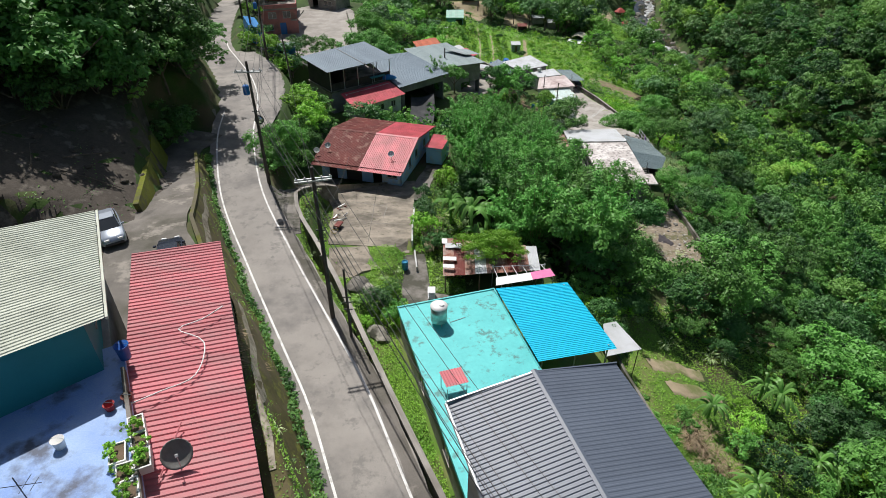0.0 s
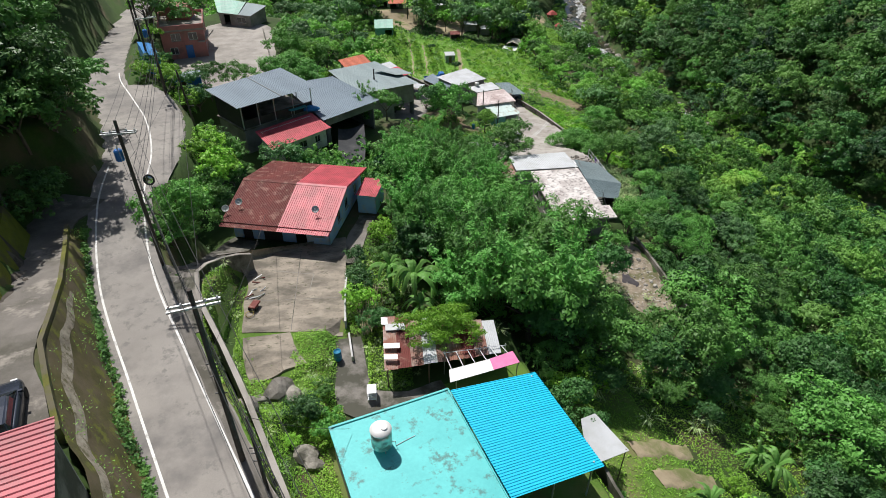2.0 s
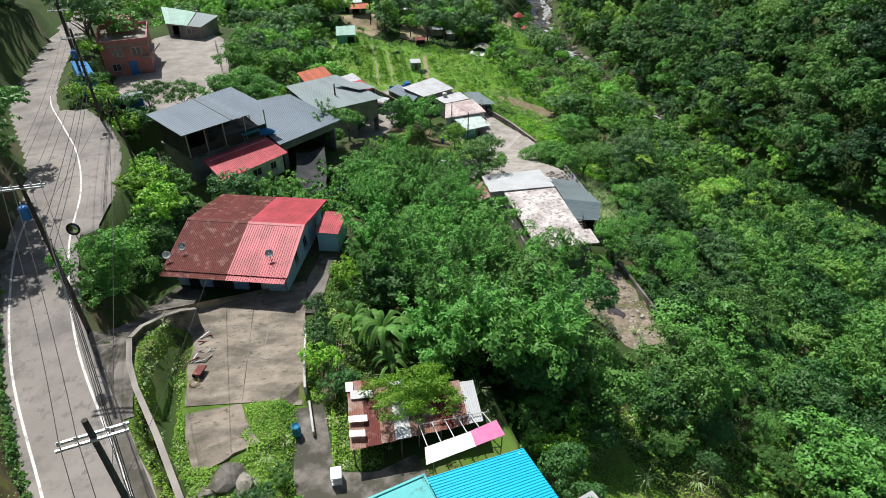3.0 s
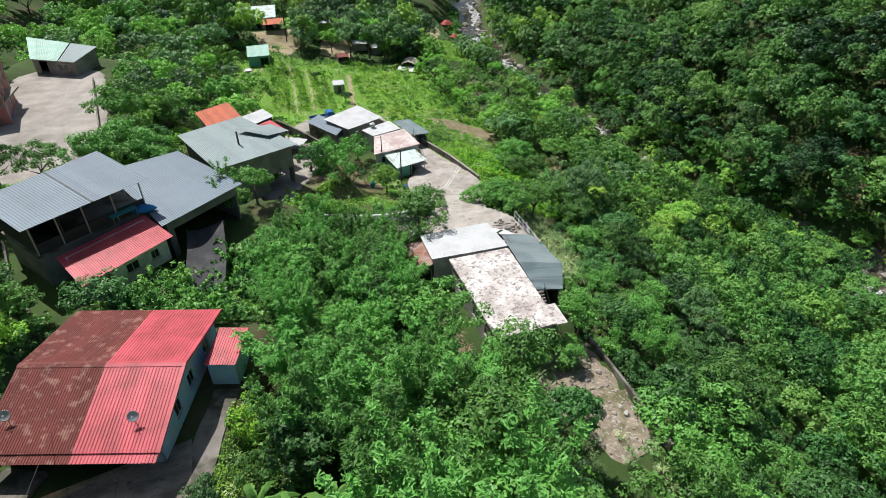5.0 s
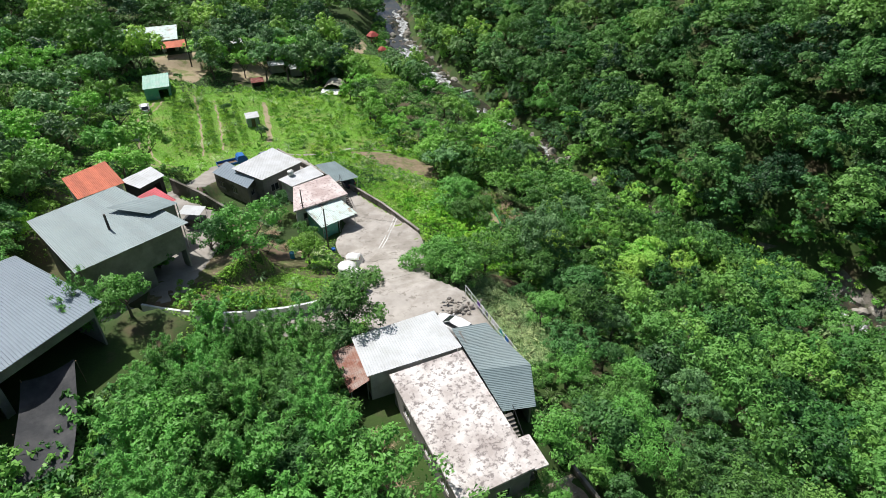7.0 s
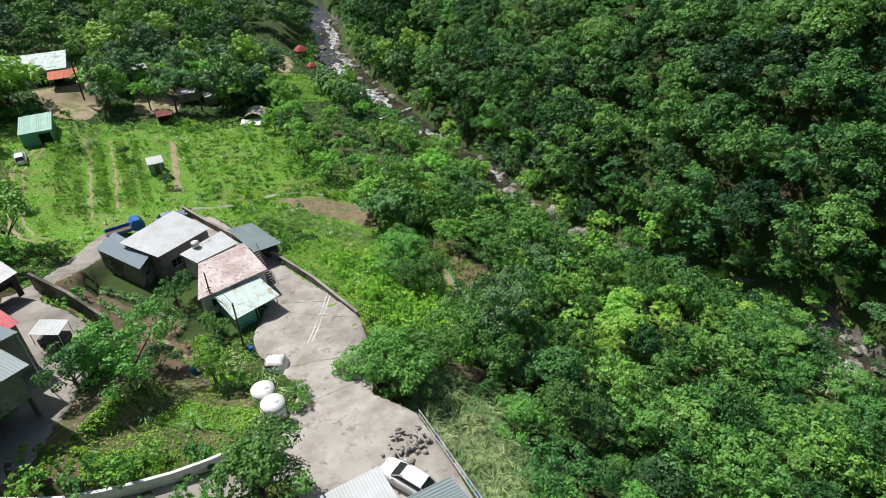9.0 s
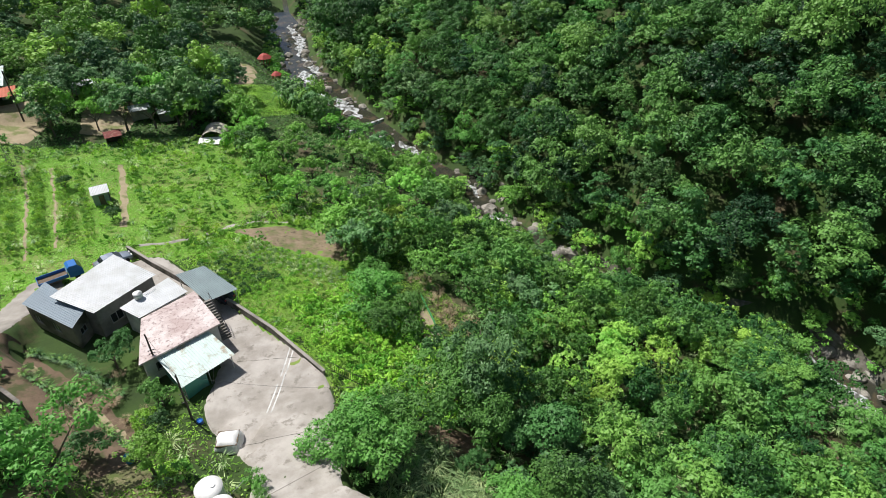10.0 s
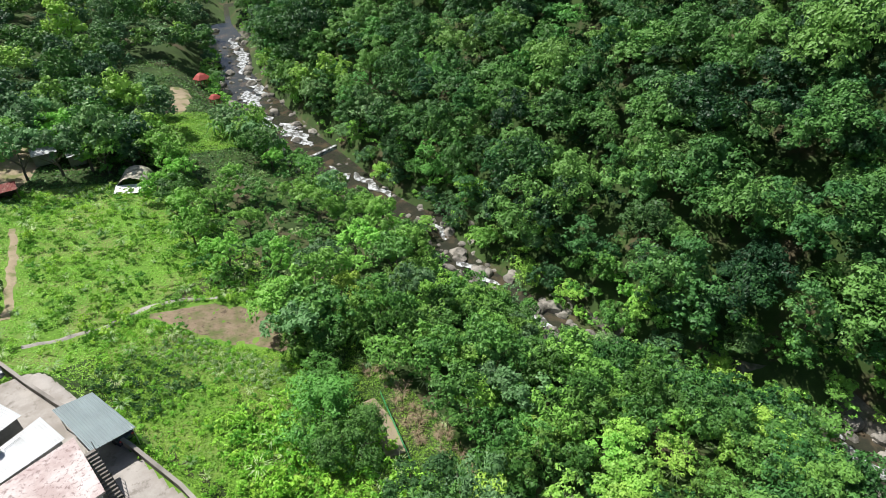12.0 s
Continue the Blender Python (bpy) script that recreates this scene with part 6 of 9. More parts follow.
BROAD = [tree_kind("broadleaf_tree", "leafy mid-green broadleaf tree on the slope", 10 + i, 2.6, 3.6, 2.2, 44, 3500, 0.25, 0.155, leaf_mid) for i in range(4)]
YELLOW = [tree_kind("broadleaf_tree", "yellow-green broadleaf tree on the slope", 15 + i, 2.4, 3.2, 2.0, 36, 3300, 0.24, 0.14, leaf_yellow) for i in range(2)]
DARK = [tree_kind("broadleaf_tree", "dark glossy-leaved round tree", 20 + i, 2.3, 3.2, 1.5, 36, 3300, 0.24, 0.145, leaf_dark) for i in range(3)]
BAMBOO = [bamboo_kind(30 + i, 6.6 + 0.7 * i, 2.3, 13, 4300, 0.36, 0.085) for i in range(4)]
GREYISH = [tree_kind("broadleaf_tree", "tall grey-green tree with a loose crown", 40 + i, 2.8, 4.0, 3.6, 36, 3300, 0.25, 0.125, leaf_grey, spread=0.32, inner=0.35) for i in range(2)]
FEATHER = [tree_kind("broadleaf_tree", "feathery light green tree with drooping sprays", 45 + i, 2.4, 3.8, 1.8, 60, 3800, 0.30, 0.06, (leaf_mid, leaf_grey)[i], spread=0.34, gather=0.6) for i in range(2)]
TALL = [tree_kind("forest_tree", "tall dark forest tree with layered foliage", 50 + i, 4.6, 7.5, 2.6, 80, 3000, 0.46, 0.29, leaf_forest, droop=0.6, spread=0.28) for i in range(3)]
BUSH = [tree_kind("shrub", "dense green shrub", 55 + i, 1.25, 1.7, 0.4, 26, 1300, 0.19, 0.115, (leaf_mid, leaf_dark, leaf_bright)[i], category="shrub", droop=0.4, spread=0.5) for i in range(3)]
AWAY = [tree_kind("broadleaf_tree", "leafy green tree beyond the gardens", 90 + i, 2.7, 3.9, 2.2, 36, 1500, 0.40, 0.25, (leaf_stream, leaf_grey, leaf_mid, leaf_stream)[i]) for i in range(4)]
for k, w in zip(BUSH, ("leafy mid-green shrub on the bank", "dark green rounded garden shrub", "bright green leafy shrub")):
    tagged(k, label=w)

KINDS = BROAD * 3 + DARK[:1] + GREYISH + FEATHER + YELLOW
ROUND = [tree_kind("broadleaf_tree", "low rounded mid-green garden tree", 25 + i, 3.0, 3.4, 0.9, 40, 4200, 0.24, 0.145, (leaf_mid, leaf_dark)[i], droop=0.4) for i in range(2)]
far_slope = []
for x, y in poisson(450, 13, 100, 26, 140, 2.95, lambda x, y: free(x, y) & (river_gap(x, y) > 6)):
    if x > 52 or y > 122:
        far_slope.append((x, y))
    else:
        # dark-leaved kinds favoured at low y and high x: leaf colour imitates shade
        plant(random.choice(DARK * 4 + TALL[:1] + BROAD * 2 if y < 62 and random.random() < 0.75 else DARK * 3 + GREYISH + BROAD * 2 + FEATHER[:1] if x > 36 else KINDS + DARK), x, y, random.uniform(0.5, 0.95) if random.random() < 0.6 else random.uniform(1.1, 1.55))
for x, y in poisson(84, 2.4, 21, 48.5, 81, 2.0, lambda x, y: free(x, y) & ~((x < 7) & (y < 55.5)) & (x < np.interp(y, (48, 54, 61, 64, 82), (16, 18, 17.2, 15.8, 14.6)))):
    plant(random.choice(BAMBOO * 3 + BROAD[:2] + DARK[:1]), x, y, random.uniform(0.85, 1.15) * float(np.interp(y, (49, 57, 66, 80), (1.45, 1.25, 0.9, 0.82))))
for x, y in poisson(34, -62, -27, 40, 112, 6.0, lambda x, y: free(x, y, 3.2) & (x + 0.35 * (y - 55) < -25)):
    plant(random.choice(TALL), x, y, random.uniform(0.8, 1.05))
for x, y in ((-27.5, 62.5), (-29, 67), (-31, 73), (-30.5, 58.5), (-35.5, 55), (-36, 63), (-33.5, 50.5), (-38.5, 47.5), (-43.5, 44.5), (-49, 42), (-41, 53), (-46, 49), (-52, 47), (-31, 54.5), (-36, 51.5), (-40, 49), (-44.5, 47), (-48, 44.5), (-52, 41), (-33, 57.5), (-38, 58), (-47, 53), (-43, 57)):
    plant(random.choice(TALL), x, y, random.uniform(1.15, 1.4) if x < -32.5 else random.uniform(0.75, 0.95), sink=1.6)
for x, y in poisson(64, 43, 78, 104, 206, 4.0, lambda x, y: free(x, y, 2.0) & (river_gap(x, y) > 7)):
    plant(random.choice(AWAY), x, y, random.uniform(0.75, 1.3))
for x, y in poisson(85, -46, 2, 118, 214, 3.6, lambda x, y: free(x, y, 1.6)):
    plant(random.choice(AWAY), x, y, random.uniform(0.85, 1.4))
for x, y in poisson(26, -2, 50, 188, 212, 3.8, lambda x, y: free(x, y, 2.0)):
    plant(random.choice(AWAY[:2]), x, y, random.uniform(0.9, 1.4))
for x, y, k, i in ((-14.4, 126, 0.9, 0), (-13.6, 131, 1.0, 3), (-15.6, 136, 1.1, 2), (-12, 139, 1.2, 0), (-18, 144, 1.2, 1), (-10.6, 127, 0.9, 2), (-13, 122, 0.8, 3), (-12.2, 117, 0.9, 0), (-12.6, 111, 0.9, 3), (27.5, 195, 1.4, 1), (32.5, 194.6, 1.5, 1), (37, 196, 1.4, 1), (22.6, 196.4, 1.0, 0)):
    plant(AWAY[i], x, y, k)
for i, (x, y) in enumerate(((-28.6, 56.6), (-28.8, 60.0), (-29.6, 54.2), (-31.2, 51.8), (-33.4, 49.6), (-35.5, 47.4), (-38.2, 45.4), (-41, 43.4), (-29.0, 63.4), (-30.4, 67.6), (-32, 72.0), (-34.5, 51), (-37.5, 49.5), (-40, 47), (-36, 54.5), (-32.4, 48.0))):
    plant(TALL[i % 3], x, y, random.uniform(0.6, 0.75), sink=1.5)
for x, y in poisson(36, 1.5, 16.4, 80.5, 89.8, 1.8, lambda x, y: ~blocked(x, y, 0.9) & (y < np.interp(x, (1, 6, 17), (90, 89.6, 88.6)))):
    plant(random.choice(BAMBOO * 3 + BROAD[:1]), x, y, random.uniform(0.5, 0.72))
for i, (x, y, k) in enumerate(((1.8, 91.0, 0.8), (-1.2, 93.2, 0.8), (-0.6, 89.6, 0.85))):
    plant((BROAD + BAMBOO)[(i * 3) % 8], x, y, k)
for i, (x, y, k) in enumerate(((20.2, 114.2, 1.25), (8.6, 105.0, 1.5), (18.8, 112.0, 0.9), (3.4, 103.4, 0.9), (3.2, 103.8, 1.8))):
    plant(BUSH[(0, 1, 2)[i % 3]], x, y, k)
plant(ROUND[0], 27.3, 66.2, 0.62)
for x, y, k in ((-16.8, 56.2, 0.95), (-17.4, 60.2, 0.8), (-16.6, 63.6, 0.75)):
    plant(ROUND[0], x, y, k, label="dense round green bush on the roadside bank")
plant(ROUND[1], 18.7, 88.6, 0.98, label="low round dark garden tree beside the barrier")
plant(ROUND[0], 33.0, 100.4, 1.0)
for x, y, k in ((34.0, 98.6, 1.2), (36.4, 100.0, 1.0)):
    plant(BROAD[1], x, y, k)
for x, y in poisson(34, -18, -8, 94, 128, 1.8, lambda x, y: ~blocked(x, y, 0.9)):
    plant(random.choice(BUSH + BROAD[:1]), x, y, random.uniform(0.8, 1.2))
road_side = spline(ROAD, 3.2)
for i in range(len(road_side) - 1):
    c, d = road_side[i], road_side[i + 1] - road_side[i]
    if not 67 < c[1] < 135:
        continue
    d = d / np.hypot(d[0], d[1])
    for off in (6.2, 10.4):
        plant(TALL[i % 3], c[0] - d[1] * (off + random.uniform(-0.6, 0.6)), c[1] + d[0] * off, random.uniform(0.55, 0.72), sink=1.2)
for x, y in poisson(120, -36, -8, 58, 112, 1.5, lambda x, y: ~blocked(x, y, 0.9) & (x > np.interp(y, (58, 67, 83, 112), (-19, -20, -27, -36)))):
    plant(random.choice(BUSH), x, y, random.uniform(0.7, 1.5))
for x, y in poisson(26, -20, -13.5, 51, 72, 1.5, lambda x, y: ~blocked(x, y, 0.9)):
    plant(random.choice(BUSH[:1] + BUSH[2:] + BUSH[:1]), x, y, random.uniform(0.9, 1.5))


def joined(name, label, places, patterns, leaf, lo=0.75, hi=1.35, category="woodland", sink=0.0):
    """One mesh of many plants past counting, each with a tint of its own."""
    r = np.random.default_rng(5)
    xs, ys = np.array([p[0] for p in places]), np.array([p[1] for p in places])
    zs = ground(xs, ys) - sink
    vs, ts = [], []
    for x, y, z in zip(xs, ys, zs):
        v = patterns[r.integers(len(patterns))]
        a, s = r.uniform(0, 6.28), r.uniform(lo, hi)
        c, sn = math.cos(a) * s, math.sin(a) * s
        vs.append(np.column_stack([v[:, 0] * c - v[:, 1] * sn + x, v[:, 0] * sn + v[:, 1] * c + y, v[:, 2] * s * r.uniform(0.85, 1.25) + z]))
        ts.append(np.full(len(v), r.normal() * 0.25))
    v = np.concatenate(vs)
    ob = new(name, fast_mesh(name, v, np.arange(len(v)).reshape(-1, 3), leaf, np.concatenate(ts)))
    return tagged(ob, label=label, category=category, kind="stuff")


def wood_pattern(seed, radius, height, lift, leaves=1600, length=0.50, width=0.30, **kw):
    v = crown_leaves(seed, radius, height, 72, leaves, length, width, droop=0.5, flat=0.85, spread=0.34, inner=0.6, gather=0.22, depth=0.75, **kw)
    v[:, 2] += lift
    return v


def seen_bank(x, y):
    """The wooded slope that faces the village."""
    return (-river_gap(x, y) > 5.0 + 1.15 * stream_spread(y)) & (x < np.interp(y, (70, 130, 180, 320), (120, 152, 136, 112)))


WOOD = [wood_pattern(60 + i, 3.0 + 0.25 * (i % 3), 5.6 + i % 4, 2.0, 2000, 0.42, 0.27) for i in range(6)]
GIANT = [wood_pattern(160 + i, 4.4 + 0.3 * (i % 3), 8.0 + 1.3 * (i % 3), 2.0, 3400, 0.46, 0.30) for i in range(4)]
SLIM = [wood_pattern(170 + i, 2.2, 8.5 + i, 2.5, 1600, 0.42, 0.24) for i in range(3)]
VALE = [wood_pattern(180 + i, 3.2, 6.0 + i % 3, 2.0, 1000, 0.62, 0.40) for i in range(4)]
COARSE = [crown_leaves(65 + i, 4.2, 7.0, 20, 260, 1.15, 0.8, droop=0.5) + np.array([0, 0, 2.0]) for i in range(3)]
far_spots = poisson(260, 84, 160, 70, 330, 4.4, seen_bank)
# the nearer reach gets darker leaves: the slope's shade is in their colour
down, up = [p for p in far_spots if p[1] < 150], [p for p in far_spots if p[1] >= 150]
joined("far_woods", "dense dark green forest on the far bank", up[::2] + down[::3], WOOD, leaf_forest, 0.6, 1.5)
joined("far_mixed_woods", "mid-green forest trees on the far bank", up[1::4], WOOD, leaf_mid, 0.6, 1.2)
joined("far_dark_woods", "forest trees above the stream, their green darkened for the slope's shade", down[1::3], WOOD, leaf_dark, 0.6, 1.4)
joined("far_slim_woods", "slim blue-green forest trees on the far bank", up[3::4] + down[2::3], SLIM, leaf_dark, 0.8, 1.4)
SLOPE = [crown_leaves(70 + i, 2.7, 4.0, 40, 1450, 0.36, 0.22, droop=0.45, spread=0.36, gather=0.35) + np.array([0, 0, 1.4]) for i in range(5)]
joined("far_giants", "great domed forest trees on the far bank", poisson(72, 90, 155, 75, 320, 7.5, lambda x, y: seen_bank(x, y) & (-river_gap(x, y) > 9)), GIANT, leaf_forest, 0.8, 1.3)
joined("far_scrub", "dark scrub under the forest of the far bank", poisson(400, 84, 152, 70, 330, 2.6, seen_bank), [crown_leaves(190 + i, 1.9, 2.2, 10, 110, 0.62, 0.42, droop=0.3) for i in range(3)], leaf_forest, 0.7, 1.5, "scrub")
joined("ridge_woods", "unbroken forest over the ridge", poisson(420, 100, 230, 20, 360, 5.5, lambda x, y: ~seen_bank(x, y) & (-river_gap(x, y) > 6)), COARSE, leaf_forest, 0.9, 1.4)
upper, lower = [p for p in far_slope if p[1] < 96], [p for p in far_slope if p[1] >= 96]
joined("slope_green_woods", "leafy green trees above the stream", lower[::3], SLOPE, leaf_stream, 0.7, 1.3)
joined("slope_scrub", "pale yellow-green trees and scrub above the stream", lower[1::3], SLOPE, leaf_yellow, 0.6, 1.2)
joined("slope_thicket", "light green trees and scrub above the stream", lower[2::3], SLOPE, leaf_stream, 0.7, 1.3)
joined("slope_woods", "deep green trees and scrub on the upper slope", upper[::2], SLOPE, leaf_forest, 0.7, 1.3)
joined("slope_mixed_woods", "mixed green trees on the upper slope", upper[1::2], SLOPE, leaf_mid, 0.7, 1.3)


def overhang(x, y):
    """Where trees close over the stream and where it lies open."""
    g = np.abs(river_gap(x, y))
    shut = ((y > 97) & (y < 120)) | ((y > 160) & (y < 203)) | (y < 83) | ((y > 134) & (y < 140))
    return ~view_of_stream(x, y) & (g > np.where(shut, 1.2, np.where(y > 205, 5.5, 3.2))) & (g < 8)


edge = poisson(150, 70, 125, 60, 300, 3.1, overhang)
joined("stream_trees", "leafy trees leaning over the stream", edge[::2], SLOPE, leaf_stream, 0.7, 1.15)
joined("stream_thicket", "mixed light green trees leaning over the stream", edge[1::2], SLOPE, leaf_grey, 0.7, 1.15)
joined("shade_trees", "leafy trees closing over the lower stream", poisson(52, 76, 106, 94, 122, 2.5, lambda x, y: (river_gap(x, y) > 1.2) & (river_gap(x, y) < 10)), SLOPE, leaf_mid, 0.95, 1.35)
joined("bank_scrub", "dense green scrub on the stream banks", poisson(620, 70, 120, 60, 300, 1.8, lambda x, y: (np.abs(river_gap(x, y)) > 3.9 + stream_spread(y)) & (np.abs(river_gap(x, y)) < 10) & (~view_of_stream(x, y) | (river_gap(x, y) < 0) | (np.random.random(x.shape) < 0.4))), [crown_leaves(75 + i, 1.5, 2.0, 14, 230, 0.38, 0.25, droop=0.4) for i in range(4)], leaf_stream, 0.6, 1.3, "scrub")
valley = poisson(300, -42, 95, 192, 345, 4.8, lambda x, y: (np.abs(river_gap(x, y)) > 7) & free(x, y, 3) & (x > np.interp(y, (200, 240, 300, 330), (-42, -30, 15, 45))))
joined("valley_woods", "dense forest closing the head of the valley", valley[::2], VALE, leaf_stream)
joined("valley_mixed_woods", "grey-green trees at the head of the valley", valley[1::2], VALE, leaf_grey, 0.6, 1.2)
joined("hill_woods", "dense forest on the hillside above the road", poisson(200, -150, -30, 30, 380, 7.0, lambda x, y: free(x, y, 4) & ((x < -44) | (y > 240)) & (x < np.interp(y, (200, 240, 300, 380), (-44, -32, 10, 60)))), COARSE, leaf_forest, 0.9, 1.4)
SHRUBS = [crown_leaves(80 + i, 0.9, 1.2, 9, 105, 0.31, 0.17, droop=0.3) for i in range(6)]
joined("undergrowth", "dense green undergrowth of shrubs and creepers", poisson(2000, -30, 92, 24, 235, 1.3, lambda x, y: free(x, y, 0.8, True) & (river_gap(x, y) > 4.5)), SHRUBS, leaf_mid, 0.7, 1.7, "undergrowth", 0.15)


joined("house_scrub", "dense scrub and creepers between the houses", poisson(420, -16, 17, 70, 96, 0.85, lambda x, y: ~blocked(x, y, 0.7)), SHRUBS, leaf_mid, 0.6, 1.5, "scrub", 0.1)
joined("outer_woods", "forest on the slopes round the village", poisson(110, 36, 112, -45, 25, 6.0, lambda x, y: ~blocked(x, y, 3)) + poisson(80, -100, -36, -45, 33, 6.5, lambda x, y: ~blocked(x, y, 4)), COARSE, leaf_mid, 0.8, 1.3)


def weeds(name, label, n, x0, x1, y0, y1, leaf, test, length=0.30, width=0.14, tall=0.25, category="weeds"):
    """Single upright leaves scattered over the ground."""
    r = np.random.default_rng(n)
    xs, ys = r.uniform(x0, x1, n), r.uniform(y0, y1, n)
    k = test(xs, ys)
    xs, ys = xs[k], ys[k]
    p = np.column_stack([xs, ys, ground(xs, ys) + r.uniform(0.02, tall, len(xs))])
    nrm = r.normal(size=p.shape) * 0.5 + np.array([0, 0, 0.9])
    nrm /= np.linalg.norm(nrm, axis=1)[:, None]
    v = leaf_tris(p, nrm, length, width, r)
    patch = 0.18 * np.sin(xs * 0.55 + 2 * np.sin(ys * 0.23)) * np.sin(ys * 0.41 + xs * 0.13)
    ob = new(name, fast_mesh(name, v, np.arange(len(v)).reshape(-1, 3), leaf, np.repeat(patch, 3)))
    return tagged(ob, label=label, category=category, kind="stuff")


def tufts_of(n, length, width):
    """A tuft of arching blades."""
    r = np.random.default_rng(n)
    a, s = r.uniform(0, 6.28, n), r.uniform(0.3, 1.0, n) * length
    d = np.column_stack([np.cos(a), np.sin(a), np.zeros(n)])
    side = np.column_stack([-np.sin(a), np.cos(a), np.zeros(n)]) * width
    m = d * (s * 0.35)[:, None] + np.array([0, 0, 1]) * (s * 0.75)[:, None]
    t = d * (s * 0.95)[:, None] + np.array([0, 0, 1]) * (s * 0.62)[:, None]
    return np.concatenate([np.stack([-side, side, m], 1), np.stack([m - side * 0.8, m + side * 0.8, t], 1)]).reshape(-1, 3)


def bare(x, y, gap=0.1):
    """Open soil, paving or footprints where no weeds grow."""
    o = blocked(x, y, gap, BUILT)
    for rows in CLEAR[1:]:
        p = np.array(rows)
        near = (x > p[:, 0].min() - 6) & (x < p[:, 0].max() + 6) & (y > p[:, 1].min() - 6) & (y < p[:, 1].max() + 6)
        if near.any():
            q, _h = along(rows, x[near], y[near])
            o[near] |= q < -0.25 * np.random.random(q.shape)
    return o


weeds("meadow_weeds", "bright green weeds of the market garden", 80000, -8, 52, 138, 190, leaf_bright, lambda x, y: ~bare(x, y), 0.22, 0.12, 0.18)
weeds("orchard_weeds", "bright green creepers beside the forecourt wall", 70000, 28, 56, 102, 150, leaf_bright, lambda x, y: ~bare(x, y), 0.21, 0.10, 0.32)
weeds("bank_weeds", "fresh green weeds along the road bank", 60000, -15, 2, 14, 60, leaf_bright, lambda x, y: ~bare(x, y) & ((x > -9) | (y > 34)), 0.19, 0.09, 0.25)
weeds("garden_weeds", "short grass of the lower garden", 60000, 13, 50, 6, 48, leaf_bright, lambda x, y: ~bare(x, y), 0.2, 0.09, 0.14)
weeds("plot_weeds", "weeds and vegetables between the houses", 34000, -14, 30, 72, 142, leaf_bright, lambda x, y: ~bare(x, y), 0.28, 0.15, 0.25)
weeds("terrace_weeds", "fresh weeds and low crops on the terraces behind the barrier", 26000, 2.5, 21, 94, 105, leaf_bright, lambda x, y: ~bare(x, y) & (np.sin(x * 0.8 + 1.3 * np.sin(y * 0.7)) + np.sin(y * 1.1 + x * 0.3) > 0.3), 0.2, 0.1, 0.3)
weeds("terrace_grass", "mixed low grass and weeds on the terraces", 30000, 2, 21, 94, 112, leaf_yellow, lambda x, y: ~bare(x, y) & (np.sin(x * 0.5 + 2 * np.sin(y * 0.4)) > -0.4), 0.2, 0.07, 0.22)
weeds("verge_weeds", "weeds on the mossy bank below the driveway", 16000, -30, -3, 6, 66, leaf_mid, lambda x, y: ~blocked(x, y, 0.05, BUILT) & (np.sin(x * 1.3 + y * 0.9) + np.sin(y * 0.37) > 0.2), 0.2, 0.1, 0.15)
def leaf_patch(name, label, p, leaf, length, width, seed, category="weeds", lie=0.5):
    """Leaves at given points."""
    r = np.random.default_rng(seed)
    nrm = r.normal(size=p.shape) * lie + np.array([0, 0, 0.9])
    nrm /= np.linalg.norm(nrm, axis=1)[:, None]
    v = leaf_tris(p, nrm, length, width, r)
    patch = 0.16 * np.sin(p[:, 0] * 0.9 + 2 * np.sin(p[:, 1] * 0.5)) * np.sin(p[:, 1] * 0.8)
    ob = new(name, fast_mesh(name, v, np.arange(len(v)).reshape(-1, 3), leaf, np.repeat(patch, 3)))
    return tagged(ob, label=label, category=category, kind="stuff")


rw = np.random.default_rng(31)
edge_i = rw.integers(0, len(bank_line), 11000)
edge_u = np.clip(rw.uniform(0.03, 0.24, 11000) + 0.06 * np.sin(edge_i * 0.7), 0.02, 0.4)
pts = bank_point(edge_i, edge_u) + np.column_stack([rw.uniform(-0.3, 0.3, 11000), rw.uniform(-0.3, 0.3, 11000), 0.03 + rw.uniform(0, 0.32, 11000) * (0.5 + 0.5 * np.sin(edge_i * 0.5))])
leaf_patch("gutter_weeds", "green weeds growing along the road gutter", pts, leaf_mid, 0.2, 0.13, 32)
edge_i = rw.integers(0, len(bank_line), 5200)
edge_u = rw.uniform(0.25, 1.0, 5200)
keep = np.sin(edge_i * 0.33 + edge_u * 4) + np.sin(edge_i * 0.9 - edge_u * 9) > 0.35
leaf_patch("moss_tufts", "tufts of yellow-green moss and grass on the bank", (bank_point(edge_i, edge_u) + np.column_stack([rw.uniform(-0.45, 0.45, 5200), rw.uniform(-0.45, 0.45, 5200), np.full(5200, 0.08)]))[keep], leaf_yellow, 0.13, 0.06, 33)
# mounds of creepers round the yard and down to the road wall
n_c = 95000
cx, cy = rw.uniform(-14, 4, n_c), rw.uniform(14, 53, n_c)
side = np.interp(cy, (12.4, 19.8, 24.2, 30.8, 36.2, 41.2, 45, 49.6), (2.4, -1.0, -3.0, -5.9, -8.3, -10.7, -12.7, -14.2))
keep = (cx > side + 0.35) & (cx < np.minimum(np.maximum(side + 7.5, np.where(cy > 33.5, 4.0, -9)), np.where(cy < 36, -3.7 + (35 - cy) * 0.298, 9)))
keep &= ~((cy > 45.9) & (np.abs(cx + 7.2) < 4.1)) & ~((cy > 41.6) & (cy < 46.2) & (np.abs(cx + 8.6) < 1.9 + 0.25 * np.sin(cy * 3))) & ~((np.abs(cx + 2.4) < 1.15) & (cy > 39) & (cy < 46)) & ~((cy < 40.4) & (cy > 37.6) & (cx > -3))
keep &= ~((cy > 46) & (cx < -11.3)) & ~((cy > 39) & (cx > -1.0)) & ~((np.abs(cx + 7.2) < 1.3) & (np.abs(cy - 40.3) < 0.9))
